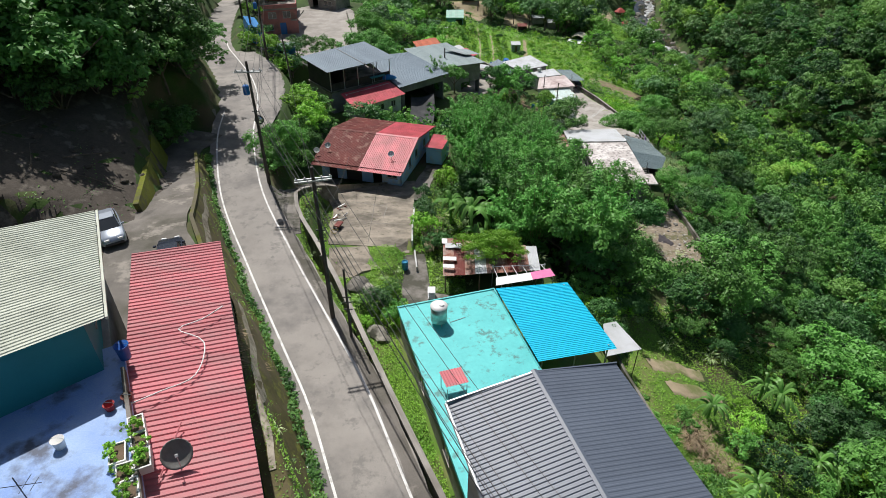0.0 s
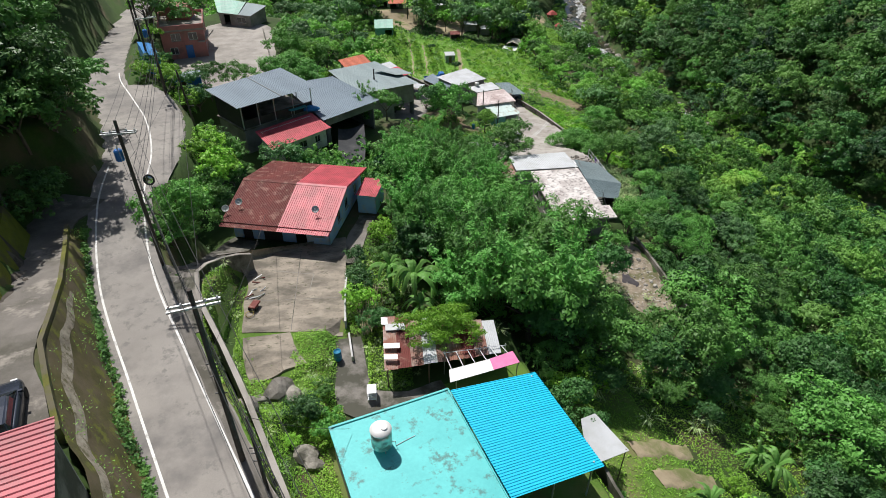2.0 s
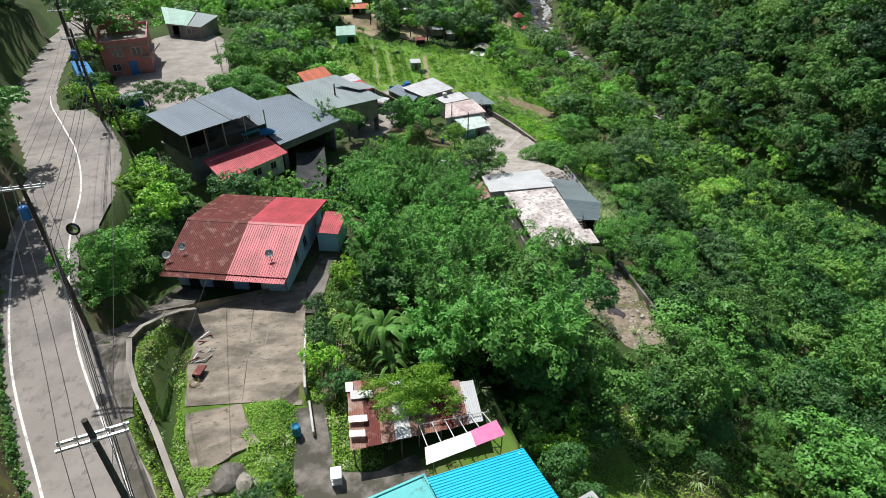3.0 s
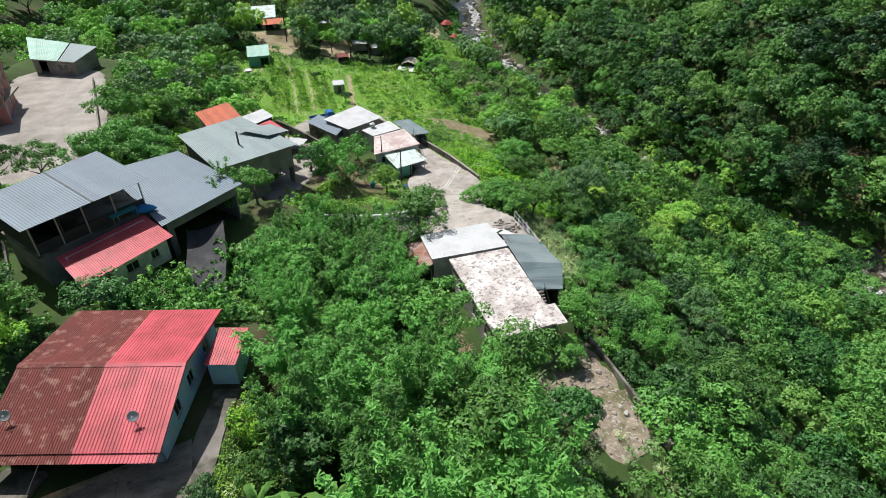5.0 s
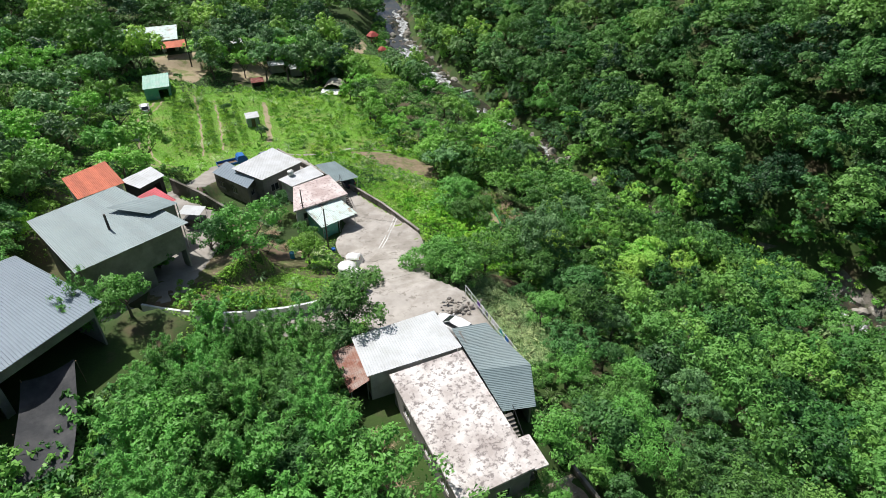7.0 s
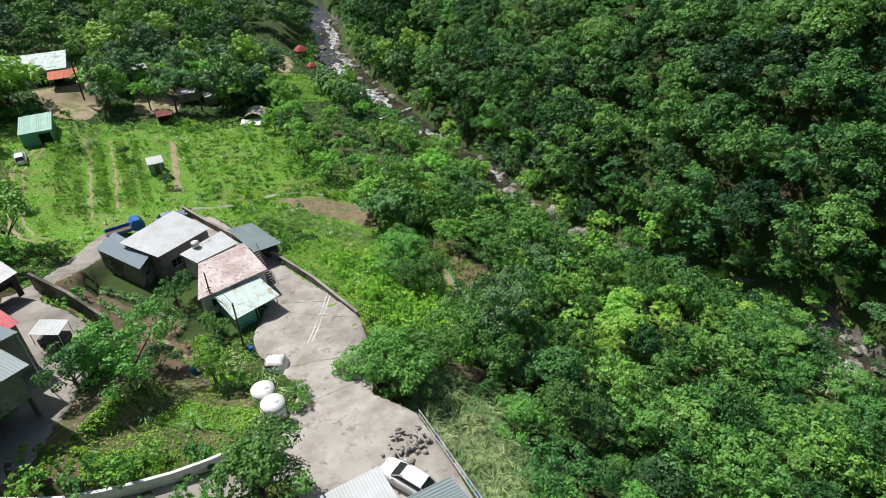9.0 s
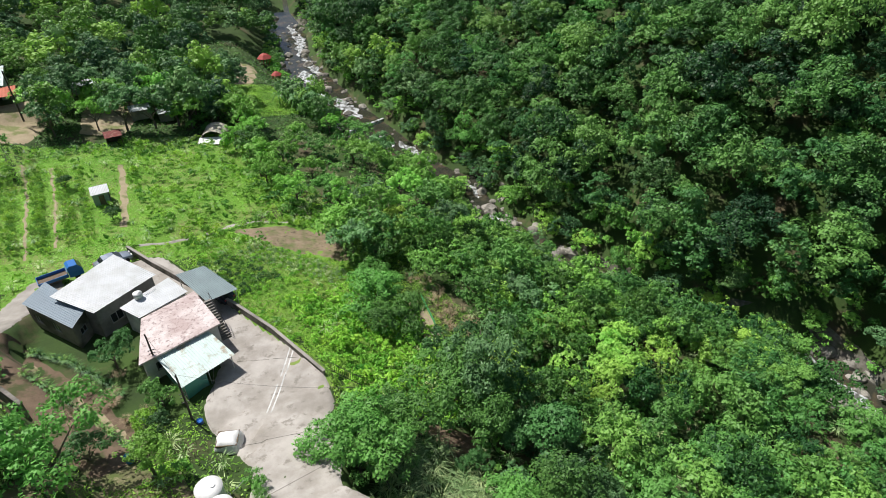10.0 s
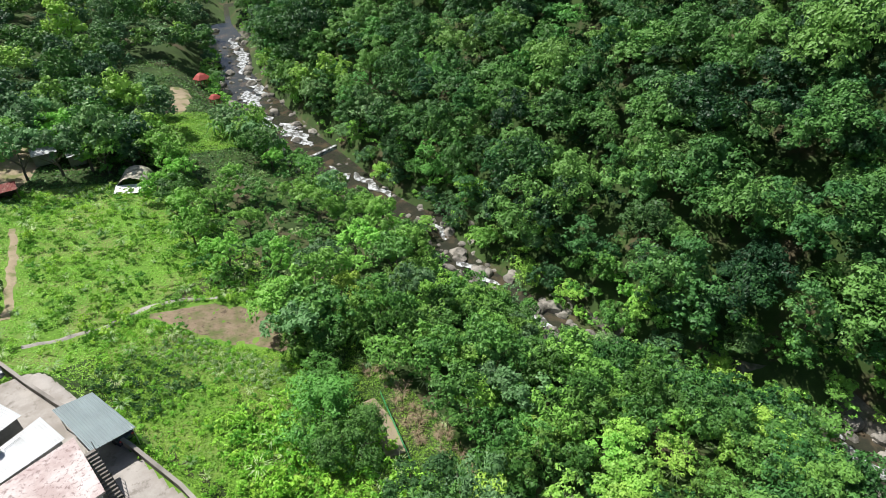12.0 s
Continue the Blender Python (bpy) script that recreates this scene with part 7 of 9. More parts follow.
cx, cy = cx[keep], cy[keep]
mound = np.clip(0.30 + 0.28 * np.sin(cx * 1.1 + 1.5 * np.sin(cy * 0.6)) * np.sin(cy * 0.9 + cx * 0.4), 0.04, 0.7)
leaf_patch("creepers", "bright green creepers mounded over the verge", np.column_stack([cx, cy, ground(cx, cy) + mound * rw.uniform(0.35, 1.0, len(cx))]), leaf_bright, 0.135, 0.085, 34, "creepers", 0.5)
n_c = 26000
cx, cy = rw.uniform(-15, 5, n_c), rw.uniform(70, 86, n_c)
keep = ~blocked(cx, cy, 0.1, BUILT)
cx, cy = cx[keep], cy[keep]
mound = np.clip(0.5 + 0.5 * np.sin(cx * 0.9 + 1.5 * np.sin(cy * 0.7)) * np.sin(cy * 0.8 + cx * 0.3), 0.05, 1.1)
leaf_patch("creeper_tangle", "tangle of creepers over frames between the houses", np.column_stack([cx, cy, ground(cx, cy) + mound * rw.uniform(0.4, 1.0, len(cx))]), leaf_mid, 0.24, 0.15, 35, "creepers", 0.45)
n_c = 46000
cx, cy = rw.uniform(-30, 80, n_c), rw.uniform(184, 262, n_c)
keep = ~bare(cx, cy) & (river_gap(cx, cy) > 7) & ~((cx > 52) & (cx < 65) & (cy > 199) & (cy < 222))
cx, cy = cx[keep], cy[keep]
leaf_patch("valley_grass", "rough grass round the far farm", np.column_stack([cx, cy, ground(cx, cy) + rw.uniform(0.03, 0.4, len(cx))]), leaf_mid, 0.5, 0.3, 36, "grass", 0.5)
lx, ly = rw.uniform(52, 65, 16000), rw.uniform(199, 222, 16000)
leaf_patch("riverside_grass", "bright grass of the riverside lawn", np.column_stack([lx, ly, ground(lx, ly) + rw.uniform(0.03, 0.25, 16000)]), leaf_bright, 0.3, 0.16, 37, "grass", 0.5)
SMALL = [crown_leaves(85 + i, 0.7, 0.8, 9, 150, 0.20, 0.11, droop=0.2) for i in range(4)]
joined("meadow_shrubs", "low bushes and vegetable clumps in the market garden", poisson(260, -6, 50, 138, 189, 1.2, lambda x, y: ~bare(x, y, 0.5)), SMALL, leaf_bright, 0.5, 1.4, "shrubs")
joined("tall_weeds", "tall fluffy weeds over the fallow part of the garden", poisson(230, 25, 50, 146, 189, 1.25, lambda x, y: ~bare(x, y, 0.5)), SMALL, leaf_bright, 0.7, 1.7, "weeds")
joined("bean_rows", "dark leafy rows of beans in the garden beds", [(x0 + 0.02 * t + random.uniform(-0.12, 0.12), 151 + 0.8 * t) for x0 in (5.4, 8.0, 11.6, 16.8) for t in range(34)], SMALL, leaf_bright, 0.45, 0.95, "vegetables")
joined("vegetable_rows", "rows of leafy vegetables in the garden beds", [(x0 + random.uniform(-0.15, 0.15), 152 + 1.1 * t) for x0 in (6.4, 7.1, 7.8, 8.5, 11.0, 11.6, 12.2, 14.6, 15.2, 15.8, 17.6) for t in range(26)] + [(5.2 + 0.9 * t, 99.2 - 0.35 * t + 0.9 * k) for t in range(12) for k in range(-2, 1)], SMALL, leaf_bright, 0.45, 0.8, "vegetables")
joined("greens", "dark leafy rows of greens beside the forecourt wall", [(27.4 + 1.25 * k + 0.27 * t + random.uniform(-0.1, 0.1), 138.6 + 0.55 * k - 0.55 * t + random.uniform(-0.1, 0.1)) for k in range(5) for t in range(17)], SMALL, leaf_mid, 0.6, 1.05, "vegetables")
joined("orchard_shrubs", "dense leafy bushes beyond the forecourt wall", poisson(260, 36, 50, 100, 126, 0.95, lambda x, y: ~bare(x, y, 0.5)), SHRUBS, leaf_bright, 0.7, 1.3, "shrubs")
joined("plot_crops", "leafy ground crops in the plot beside the forecourt", poisson(300, 29, 48, 116, 150, 0.9, lambda x, y: ~bare(x, y, 0.4)), SMALL, leaf_bright, 0.45, 0.95, "crops")
joined("pale_crops", "pale green rows of ground crops", [(34 + 0.75 * r_ + 0.45 * t + random.uniform(-0.1, 0.1), 140.5 - 0.62 * t + 0.5 * r_) for r_ in range(5) for t in range(20)], SMALL, leaf_pale, 0.5, 0.8, "crops")
joined("tall_grass", "clumps of tall arching grass", poisson(560, 8, 95, 40, 190, 1.6, lambda x, y: ~bare(x, y, 0.6) & (river_gap(x, y) > 4)), [tufts_of(26 + i, 1.3, 0.035) for i in range(3)], leaf_pale, 0.6, 1.4, "grass")
joined("reed_grass", "tall pale reed grass on the slope beside the railing", poisson(120, 33.4, 42, 83, 99, 0.75, lambda x, y: ~bare(x, y, 0.6)), [tufts_of(46 + i, 2.0, 0.035) for i in range(3)], leaf_pale, 0.6, 1.15, "grass")
joined("roadside_grass", "tufts of arching grass along walls and yards", poisson(150, -16, 3, 15, 62, 0.9, lambda x, y: ~bare(x, y, 0.3) & ((x > -9) | (y > 40))), [tufts_of(22 + i, 0.8, 0.025) for i in range(3)], leaf_pale, 0.5, 1.1, "grass")
joined("spiky_hedge", "rows of spiky-leaved hedge plants", [(9.8 + 7.2 * t / 30 + random.uniform(-0.12, 0.12), 128.2 - 10.6 * t / 30 + 1.4 * math.sin(t / 30 * math.pi)) for t in range(31)] + [(10.4 + 7.2 * t / 30 + random.uniform(-0.12, 0.12), 121.0 - 13.0 * t / 30 + 1.2 * math.sin(t / 30 * math.pi)) for t in range(31)],
       [tufts_of(34 + i, 0.95, 0.05) for i in range(3)], leaf_mid, 0.7, 1.2, "hedge")
# ---- stream, boulders and pond ----
bed_stones = mat("stream_gravel", (0.23, 0.21, 0.175), (0.10, 0.095, 0.075), 0.8, 0.9, 0.9, fine=3.5, stain=(0.06, 0.075, 0.03), stain_scale=0.35, stain_amount=0.42)
draped("stream_bed", [(x, y, 6.3 + float(stream_spread(y)), 5.6 + float(stream_spread(y))) for x, y in zip(RIVER_X, RIVER_Y)], bed_stones, "stony brown banks of the stream", "stream bank", 0.06, 1.5, 16, 0.12, clear=False)
s = spline([(x, y, 0) for x, y in zip(RIVER_X, RIVER_Y)], 2)
v, n = [], len(s)
for i in range(n):
    d = s[min(i + 1, n - 1)] - s[max(i - 1, 0)]
    l_ = np.array([-d[1], d[0]]) / np.hypot(d[0], d[1])
    for k in (-6.5, -4, -2, 0, 2, 4, 6.5):
        k *= 1 + 0.4 * float(smooth01(186, 202, s[i, 1]))
        v.append((s[i, 0] + l_[0] * k, s[i, 1] + l_[1] * k, float(river_height(s[i, 1])) + 0.08 + 0.05 * math.sin(i * 1.3 + k)))
tagged(part("stream", Shape().add(v, [(i * 7 + j, i * 7 + j + 1, (i + 1) * 7 + j + 1, (i + 1) * 7 + j) for i in range(n - 1) for j in range(6)]), water, smooth=True),
       label="dark shallow mountain stream with brown pools", category="stream", kind="structure")


def boulder_mesh(seed):
    bm = bmesh.new()
    bmesh.ops.create_icosphere(bm, subdivisions=2, radius=1)
    r = random.Random(seed)
    for q in bm.verts:
        f = 1 + 0.28 * noise.noise(q.co * 1.3 + Vector((seed, 0, 0))) + 0.1 * noise.noise(q.co * 3 + Vector((0, seed, 0)))
        q.co = Vector((q.co.x * f, q.co.y * f * 0.8, q.co.z * f * 0.6))
    me = bpy.data.meshes.new("boulder")
    bm.to_mesh(me)
    bm.free()
    me.materials.append(rock)
    return me


BOULDERS = [boulder_mesh(i) for i in range(5)]


def boulder(x, y, size, z=None):
    ob = new("boulder", BOULDERS[random.randrange(5)])
    ob.matrix_basis = pose(x, y, (gz(x, y) if z is None else z) + size * 0.18, random.uniform(-15, 15), random.uniform(-15, 15), random.uniform(0, 360))
    ob.scale = (size, size, size)
    return tagged(ob, label="pale brown boulder in the stream bed", category="boulder", group="stream boulders")


for _ in range(290):
    y = random.choice((random.uniform(120, 134), random.uniform(140, 156), random.uniform(82, 97), random.uniform(156, 200), random.uniform(205, 300), random.uniform(205, 262)))
    e = random.choice((-1, 1)) * random.uniform(1.6, 5.2) if random.random() < 0.75 else random.uniform(-2.5, 2.5)
    e *= 1 + 0.45 * float(smooth01(186, 202, y))
    boulder(float(np.interp(y, RIVER_Y, RIVER_X)) + e, y, random.uniform(0.4, 1.0) if random.random() < 0.7 else random.uniform(1.0, 1.9), float(river_height(y)) - 0.15)


def rapids(y0, y1, off, width, seed):
    """A tongue of white water down the stream."""
    r = random.Random(seed)
    rows = []
    n_ = max(5, int((y1 - y0) / 0.8))
    for i in range(n_ + 1):
        y = y0 + (y1 - y0) * i / n_
        x = float(np.interp(y, RIVER_Y, RIVER_X)) + off + 0.5 * math.sin(i * 0.9 + seed)
        w = 0.75 * width * (0.25 + math.sin(math.pi * (i + 0.3) / (n_ + 0.6))) * r.uniform(0.6, 1.2)
        z = float(river_height(y)) + 0.22
        rows.append([(x + w * k, y + r.uniform(-0.15, 0.15), z + 0.16 * r.random() - 0.1 * abs(k)) for k in (-1, -0.5, 0, 0.5, 1)])
    s_ = Shape().add([p for q in rows for p in q], [(i * 5 + j, i * 5 + j + 1, (i + 1) * 5 + j + 1, (i + 1) * 5 + j) for i in range(n_) for j in range(4)])
    tagged(part("rapids", s_, foam, smooth=True), label="white foaming water of the stream", category="rapids", kind="structure")


for a in ((141, 153, -0.8, 0.9, 1), (128, 133, -1.2, 1.1, 2), (118, 124, 0.5, 1.0, 3), (157, 164, 0.4, 0.7, 4), (176, 190, 1.0, 1.3, 5), (188, 196, -1.5, 1.2, 6), (207, 222, 0.5, 2.6, 7), (219, 232, -2.5, 1.6, 12), (234, 246, -1.5, 2.8, 8), (240, 256, 2.6, 1.8, 13),
          (258, 290, 0.8, 2.0, 9), (82, 92, -0.5, 1.3, 10), (92, 99, 1.2, 1.0, 11)):
    rapids(*a)
y = 202.0
x = float(np.interp(y, RIVER_Y, RIVER_X))
z = float(river_height(y))
tagged(part("weir", Shape().add([(x - 6, y - 1.6, z + 0.7), (x + 6, y + 1.4, z + 0.7), (x + 6, y + 2.2, z + 0.7), (x - 6, y - 0.8, z + 0.7), (x - 6, y - 2.2, z - 0.6), (x + 6, y + 0.8, z - 0.6), (x + 6, y + 2.4, z - 0.6), (x - 6, y - 0.6, z - 0.6)],
                               [(0, 1, 2, 3), (4, 7, 6, 5), (0, 4, 5, 1), (1, 5, 6, 2), (2, 6, 7, 3), (3, 7, 4, 0)]), foam), label="low weir with white falling water", category="weir", kind="structure")
# ---- utility poles and cables ----
def utility_pole(x, y, z, h, label, arms=(), transformer=0, lean=(0, 0), r=0.17):
    p = thing("utility_pole", (x, y, z), label, "utility pole", "utility poles")
    top = (lean[0], lean[1], h)
    part("shaft", Shape().tube([(0, 0, -0.6), (lean[0] * 0.5, lean[1] * 0.5, h / 2), top], r, 10, r * 0.62), pole_mat, p)
    for za, half, ang in arms:
        c, s__ = math.cos(radians(ang)), math.sin(radians(ang))
        ox, oy = lean[0] * za / h, lean[1] * za / h
        for k in (-0.16, 0.16):
            a_ = part("crossarm", Shape().box((-half, -0.045, -0.05), (half, 0.045, 0.05)), steel, p, "galvanised crossarm", m=Matrix.Translation((ox - s__ * k, oy + c * k, za)) @ Matrix.Rotation(radians(ang), 4, "Z"))
        for u in (-0.9, -0.45, 0.45, 0.9):
            part("insulator", Shape().lathe([(0.03, 0), (0.06, 0.04), (0.035, 0.08), (0.06, 0.12), (0.03, 0.2)], (ox + c * half * u, oy + s__ * half * u, za + 0.05), 8), white_plastic, p)
    if transformer:
        t_ = part("transformer", Shape().lathe([(0.0, 0), (0.26, 0.02), (0.28, 0.1), (0.28, 0.75), (0.2, 0.85), (0.0, 0.88)], (-0.42, -0.1, transformer), 12), blue_paint, p, "blue-grey pole transformer")
        part("bushing", Shape().tube([(-0.42, -0.1, transformer + 0.85), (-0.42, -0.1, transformer + 1.1)], 0.04, 6), white_plastic, t_)
    for zb in (h * 0.45, h * 0.55, h * 0.62):
        part("bracket", Shape().box((-0.3, -0.03, zb), (0.3, 0.03, zb + 0.06)), dark_metal, p)
    return p


POLE_TOP = {}


def add_pole(key, x, y, z, h, ang=20, arms=True, transformer=0, lean=(0, 0), r=0.17, label="dark concrete utility pole with steel crossarms beside the road"):
    utility_pole(x, y, z, h, label, ((h - 0.9, 1.15, ang),) if arms else (), transformer, lean, r)
    POLE_TOP[key] = (Vector((x + lean[0], y + lean[1], z + h)), ang)


add_pole("a", -8.0, 32.2, 37.2, 12.2, 14)
add_pole("a2", -6.4, 30.2, 36.9, 6.2, 0, False, r=0.11, label="short dark pole carrying low cables")
add_pole("b", -16.8, 50.3, 38.2, 11.9, 5, transformer=9.0)
add_pole("d", -25.1, 84.6, 39.4, 10.0, 20, transformer=7.0)
add_pole("e", -19.2, 74.1, 38.6, 7.2, 0, False, lean=(-0.6, 0), r=0.13, label="slim leaning pole beside the pull-out")
add_pole("f", -30.2, 96, 39.1, 10.5, 15)
add_pole("g", -36.5, 112, 38.0, 10.5, 15)
add_pole("z", 4.5, 8.0, 36.9, 12, 14)
add_pole("h", 0.3, 103.0, 28.3, 7.4, 0, False, label="dark pole behind the low workshop")
add_pole("i", 22.1, 110.4, 20.6, 6.3, 40, False, r=0.12, label="dark pole with a small bracket beside the awning")
add_pole("j", 20.7, 118.2, 20.3, 5.6, 0, False, r=0.11, label="dark pole at the corner of the flat-roofed house")
add_pole("k", 11.2, 199, 19.9, 9, 0, False, label="pole in the far farm yard")


def cable(a, b, sag=0.6, r=0.014):
    a, b = Vector(a), Vector(b)
    pts = [a.lerp(b, t / 14) - Vector((0, 0, sag * 4 * (t / 14) * (1 - t / 14))) for t in range(15)]
    tagged(part("power_cable", Shape().tube(pts, r, 4), cable_mat), label="thin sagging cable between the poles", category="cable", group="overhead cables")


def string(p, q, half=1.0, low=True):
    (a, g1), (b, g2) = POLE_TOP[p], POLE_TOP[q]
    for u in (-half, -half * 0.45, half * 0.45, half):
        cable(a + Vector((u * math.cos(radians(g1)), u * math.sin(radians(g1)), -0.7)), b + Vector((u * math.cos(radians(g2)), u * math.sin(radians(g2)), -0.7)), 0.7)
    if low:
        for k in (3.4, 4.3, 5.0):
            cable(a + Vector((0.25, 0, -k)), b + Vector((0.25, 0, -k)), 0.5, 0.022)


string("z", "a")
string("a", "b")
string("b", "d")
string("d", "f")
string("f", "g")
cable(POLE_TOP["a2"][0], POLE_TOP["a"][0] + Vector((0, 0, -6)), 0.2)
cable(POLE_TOP["a2"][0], (-2.2, 34.6, 36.0), 0.3)
cable(POLE_TOP["a"][0] + Vector((0, 0, -4)), (-10.5, 60, 36.4), 0.5)
cable(POLE_TOP["e"][0], POLE_TOP["b"][0] + Vector((0, 0, -3)), 0.5)
cable(POLE_TOP["e"][0], POLE_TOP["a"][0] + Vector((0, 0, -3)), 0.7)
cable(POLE_TOP["i"][0], (20.2, 112, 23.0), 0.2)
cable(POLE_TOP["j"][0], POLE_TOP["i"][0], 0.2)
cable(POLE_TOP["i"][0], (35.5, 100, 27.5), 0.7)


def road_mirror(x, y, z):
    m_ = thing("road_mirror", (x, y, z), "round convex traffic mirror on a slim post", "road mirror")
    post(m_, 0, 0, -0.3, 2.1, 0.045, steel)
    turn_ = Matrix.Translation((0, -0.08, 1.95)) @ Matrix.Rotation(radians(80), 4, "X")
    part("mirror", Shape().lathe([(0.0, 0.09), (0.25, 0.075), (0.42, 0.03), (0.44, 0.0), (0.44, -0.03), (0.0, -0.06)], n=20), mat("mirror_glass", (0.7, 0.7, 0.7), (0.66, 0.66, 0.66), 1, 0.06, 0, metal=1.0), m_, m=turn_, smooth=True)
    part("rim", Shape().tube([(0.45 * math.cos(k * math.pi / 10), 0.45 * math.sin(k * math.pi / 10), 0) for k in range(21)], 0.035, 6), mat("orange_rim", (0.30, 0.11, 0.06), None, 1, 0.5, 0), m_, m=turn_)
    part("hood", Shape().lathe([(0.48, 0.02), (0.50, 0.02), (0.50, 0.05), (0.48, 0.05)], n=16), dark_metal, m_, m=turn_)


road_mirror(-19.3, 58.6, 39.4)


# gutter pipes along the left edge of the road
def pipe_run(off, z_up, r, y0, y1, label):
    s = spline(ROAD, 1.2)
    s = s[(s[:, 1] > y0) & (s[:, 1] < y1)]
    d = np.gradient(s[:, :2], axis=0)
    d /= np.linalg.norm(d, axis=1)[:, None]
    pts = [(s[i, 0] - d[i, 1] * off, s[i, 1] + d[i, 0] * off, s[i, 2] + z_up + 0.05 * math.sin(i * 0.7 + off * 9)) for i in range(len(s))]
    tagged(part("water_pipe", Shape().tube(pts, r, 5), dark_metal if off > 2.9 else steel), label=label, category="pipe", group="roadside pipes")


for k, o in enumerate((2.75, 2.87, 2.99, 3.12)):
    pipe_run(o, 0.12 + 0.05 * (k % 2), 0.035, -5, 55, "thin water pipe running along the roadside gutter")


# ---- vehicles ----
def wheel(parent, x, y, r=0.31, w=0.2):
    t_ = part("wheel", Shape().lathe([(r * 0.62, -w / 2), (r * 0.94, -w / 2), (r, -w / 3), (r, w / 3), (r * 0.94, w / 2), (r * 0.62, w / 2)], n=16), tyre_rubber, parent, m=Matrix.Translation((x, y, r)) @ Matrix.Rotation(radians(90), 4, "X"))
    part("rim", Shape().lathe([(0.02, -w / 2.4), (r * 0.62, -w / 2.2), (r * 0.62, w / 2.2), (0.02, w / 2.4)], n=12), steel, t_)


def car_ring(x, w, z0, z1, tuck=0.1):
    return [(x, -w, z0), (x, -w - 0.02, (z0 + z1) / 2), (x, -w + tuck * 0.5, z1 - 0.03), (x, -w + tuck, z1), (x, w - tuck, z1), (x, w - tuck * 0.5, z1 - 0.03), (x, w + 0.02, (z0 + z1) / 2), (x, w, z0)]


def car(x, y, z, rz, paint, label, hatch=False):
    c = thing("car", (x, y, z), label, "car", "parked cars", rz)
    part("body", Shape().loft([car_ring(-2.2, 0.66, 0.35, 0.62), car_ring(-2.1, 0.78, 0.22, 0.86), car_ring(-1.3, 0.85, 0.2, 0.95), car_ring(0, 0.86, 0.2, 0.95), car_ring(1.0, 0.85, 0.2, 0.92), car_ring(1.8, 0.80, 0.22, 0.78), car_ring(2.15, 0.68, 0.3, 0.6)]), paint, c, smooth=True)
    back = -2.05 if hatch else -1.55
    part("glasshouse", Shape().loft([car_ring(back, 0.70, 0.88, 0.95, 0.1), car_ring(back + 0.45, 0.70, 0.88, 1.38, 0.16), car_ring(0.15, 0.70, 0.88, 1.42, 0.16), car_ring(1.0, 0.72, 0.86, 0.93, 0.1)]), glass, c, smooth=False)
    part("roof", Shape().loft([car_ring(back + 0.42, 0.58, 1.37, 1.41, 0.1), car_ring(-0.5, 0.60, 1.40, 1.46, 0.1), car_ring(0.22, 0.58, 1.38, 1.42, 0.1)]), paint, c)
    for sx in (-1, 1):
        part("pillar", Shape().tube([(0.98, 0.68 * sx, 0.93), (0.2, 0.56 * sx, 1.42)], 0.035, 4), paint, c)
        part("pillar", Shape().tube([(back, 0.66 * sx, 0.94), (back + 0.45, 0.56 * sx, 1.4)], 0.04, 4), paint, c)
        part("headlight", Shape().box((2.0, 0.42 * sx - 0.16, 0.58), (2.14, 0.42 * sx + 0.16, 0.72)), white_plastic, c, bevel=0.02)
        part("tail_light", Shape().box((-2.19, 0.55 * sx - 0.14, 0.66), (-2.08, 0.55 * sx + 0.14, 0.84)), red_plastic, c, bevel=0.02)
        part("side_mirror", Shape().box((0.7, 0.9 * sx - 0.1, 0.94), (0.84, 0.9 * sx + 0.1, 1.06)), paint, c, bevel=0.02)
        for wx in (-1.3, 1.35):
            wheel(c, wx, 0.78 * sx)
    part("bumper", Shape().box((2.1, -0.6, 0.28), (2.22, 0.6, 0.45)), dark_metal, c, bevel=0.03)
    return c


car(-23.7, 35.1, 42.6, -56, silver_paint, "silver saloon car parked beside the sheet-roofed shed")
car(-18.0, 31.6, 42.6, 110, navy_paint, "dark blue car parked behind the red lean-to", hatch=True)
car(0.7, 172.6, gz(0.7, 172.6) + 0.05, 95, white_paint, "white car parked before the green garden hut", hatch=True)
car(19.4, 140.6, 20.2, 12, silver_paint, "silver car parked behind the pale-roofed house")
car(28.9, 127.6, 20.2, 110, navy_paint, "dark car parked under the carport", hatch=True)
car(28.8, 85.6, 25.4, 118, white_paint, "white car parked beside the white-roofed house", hatch=True)


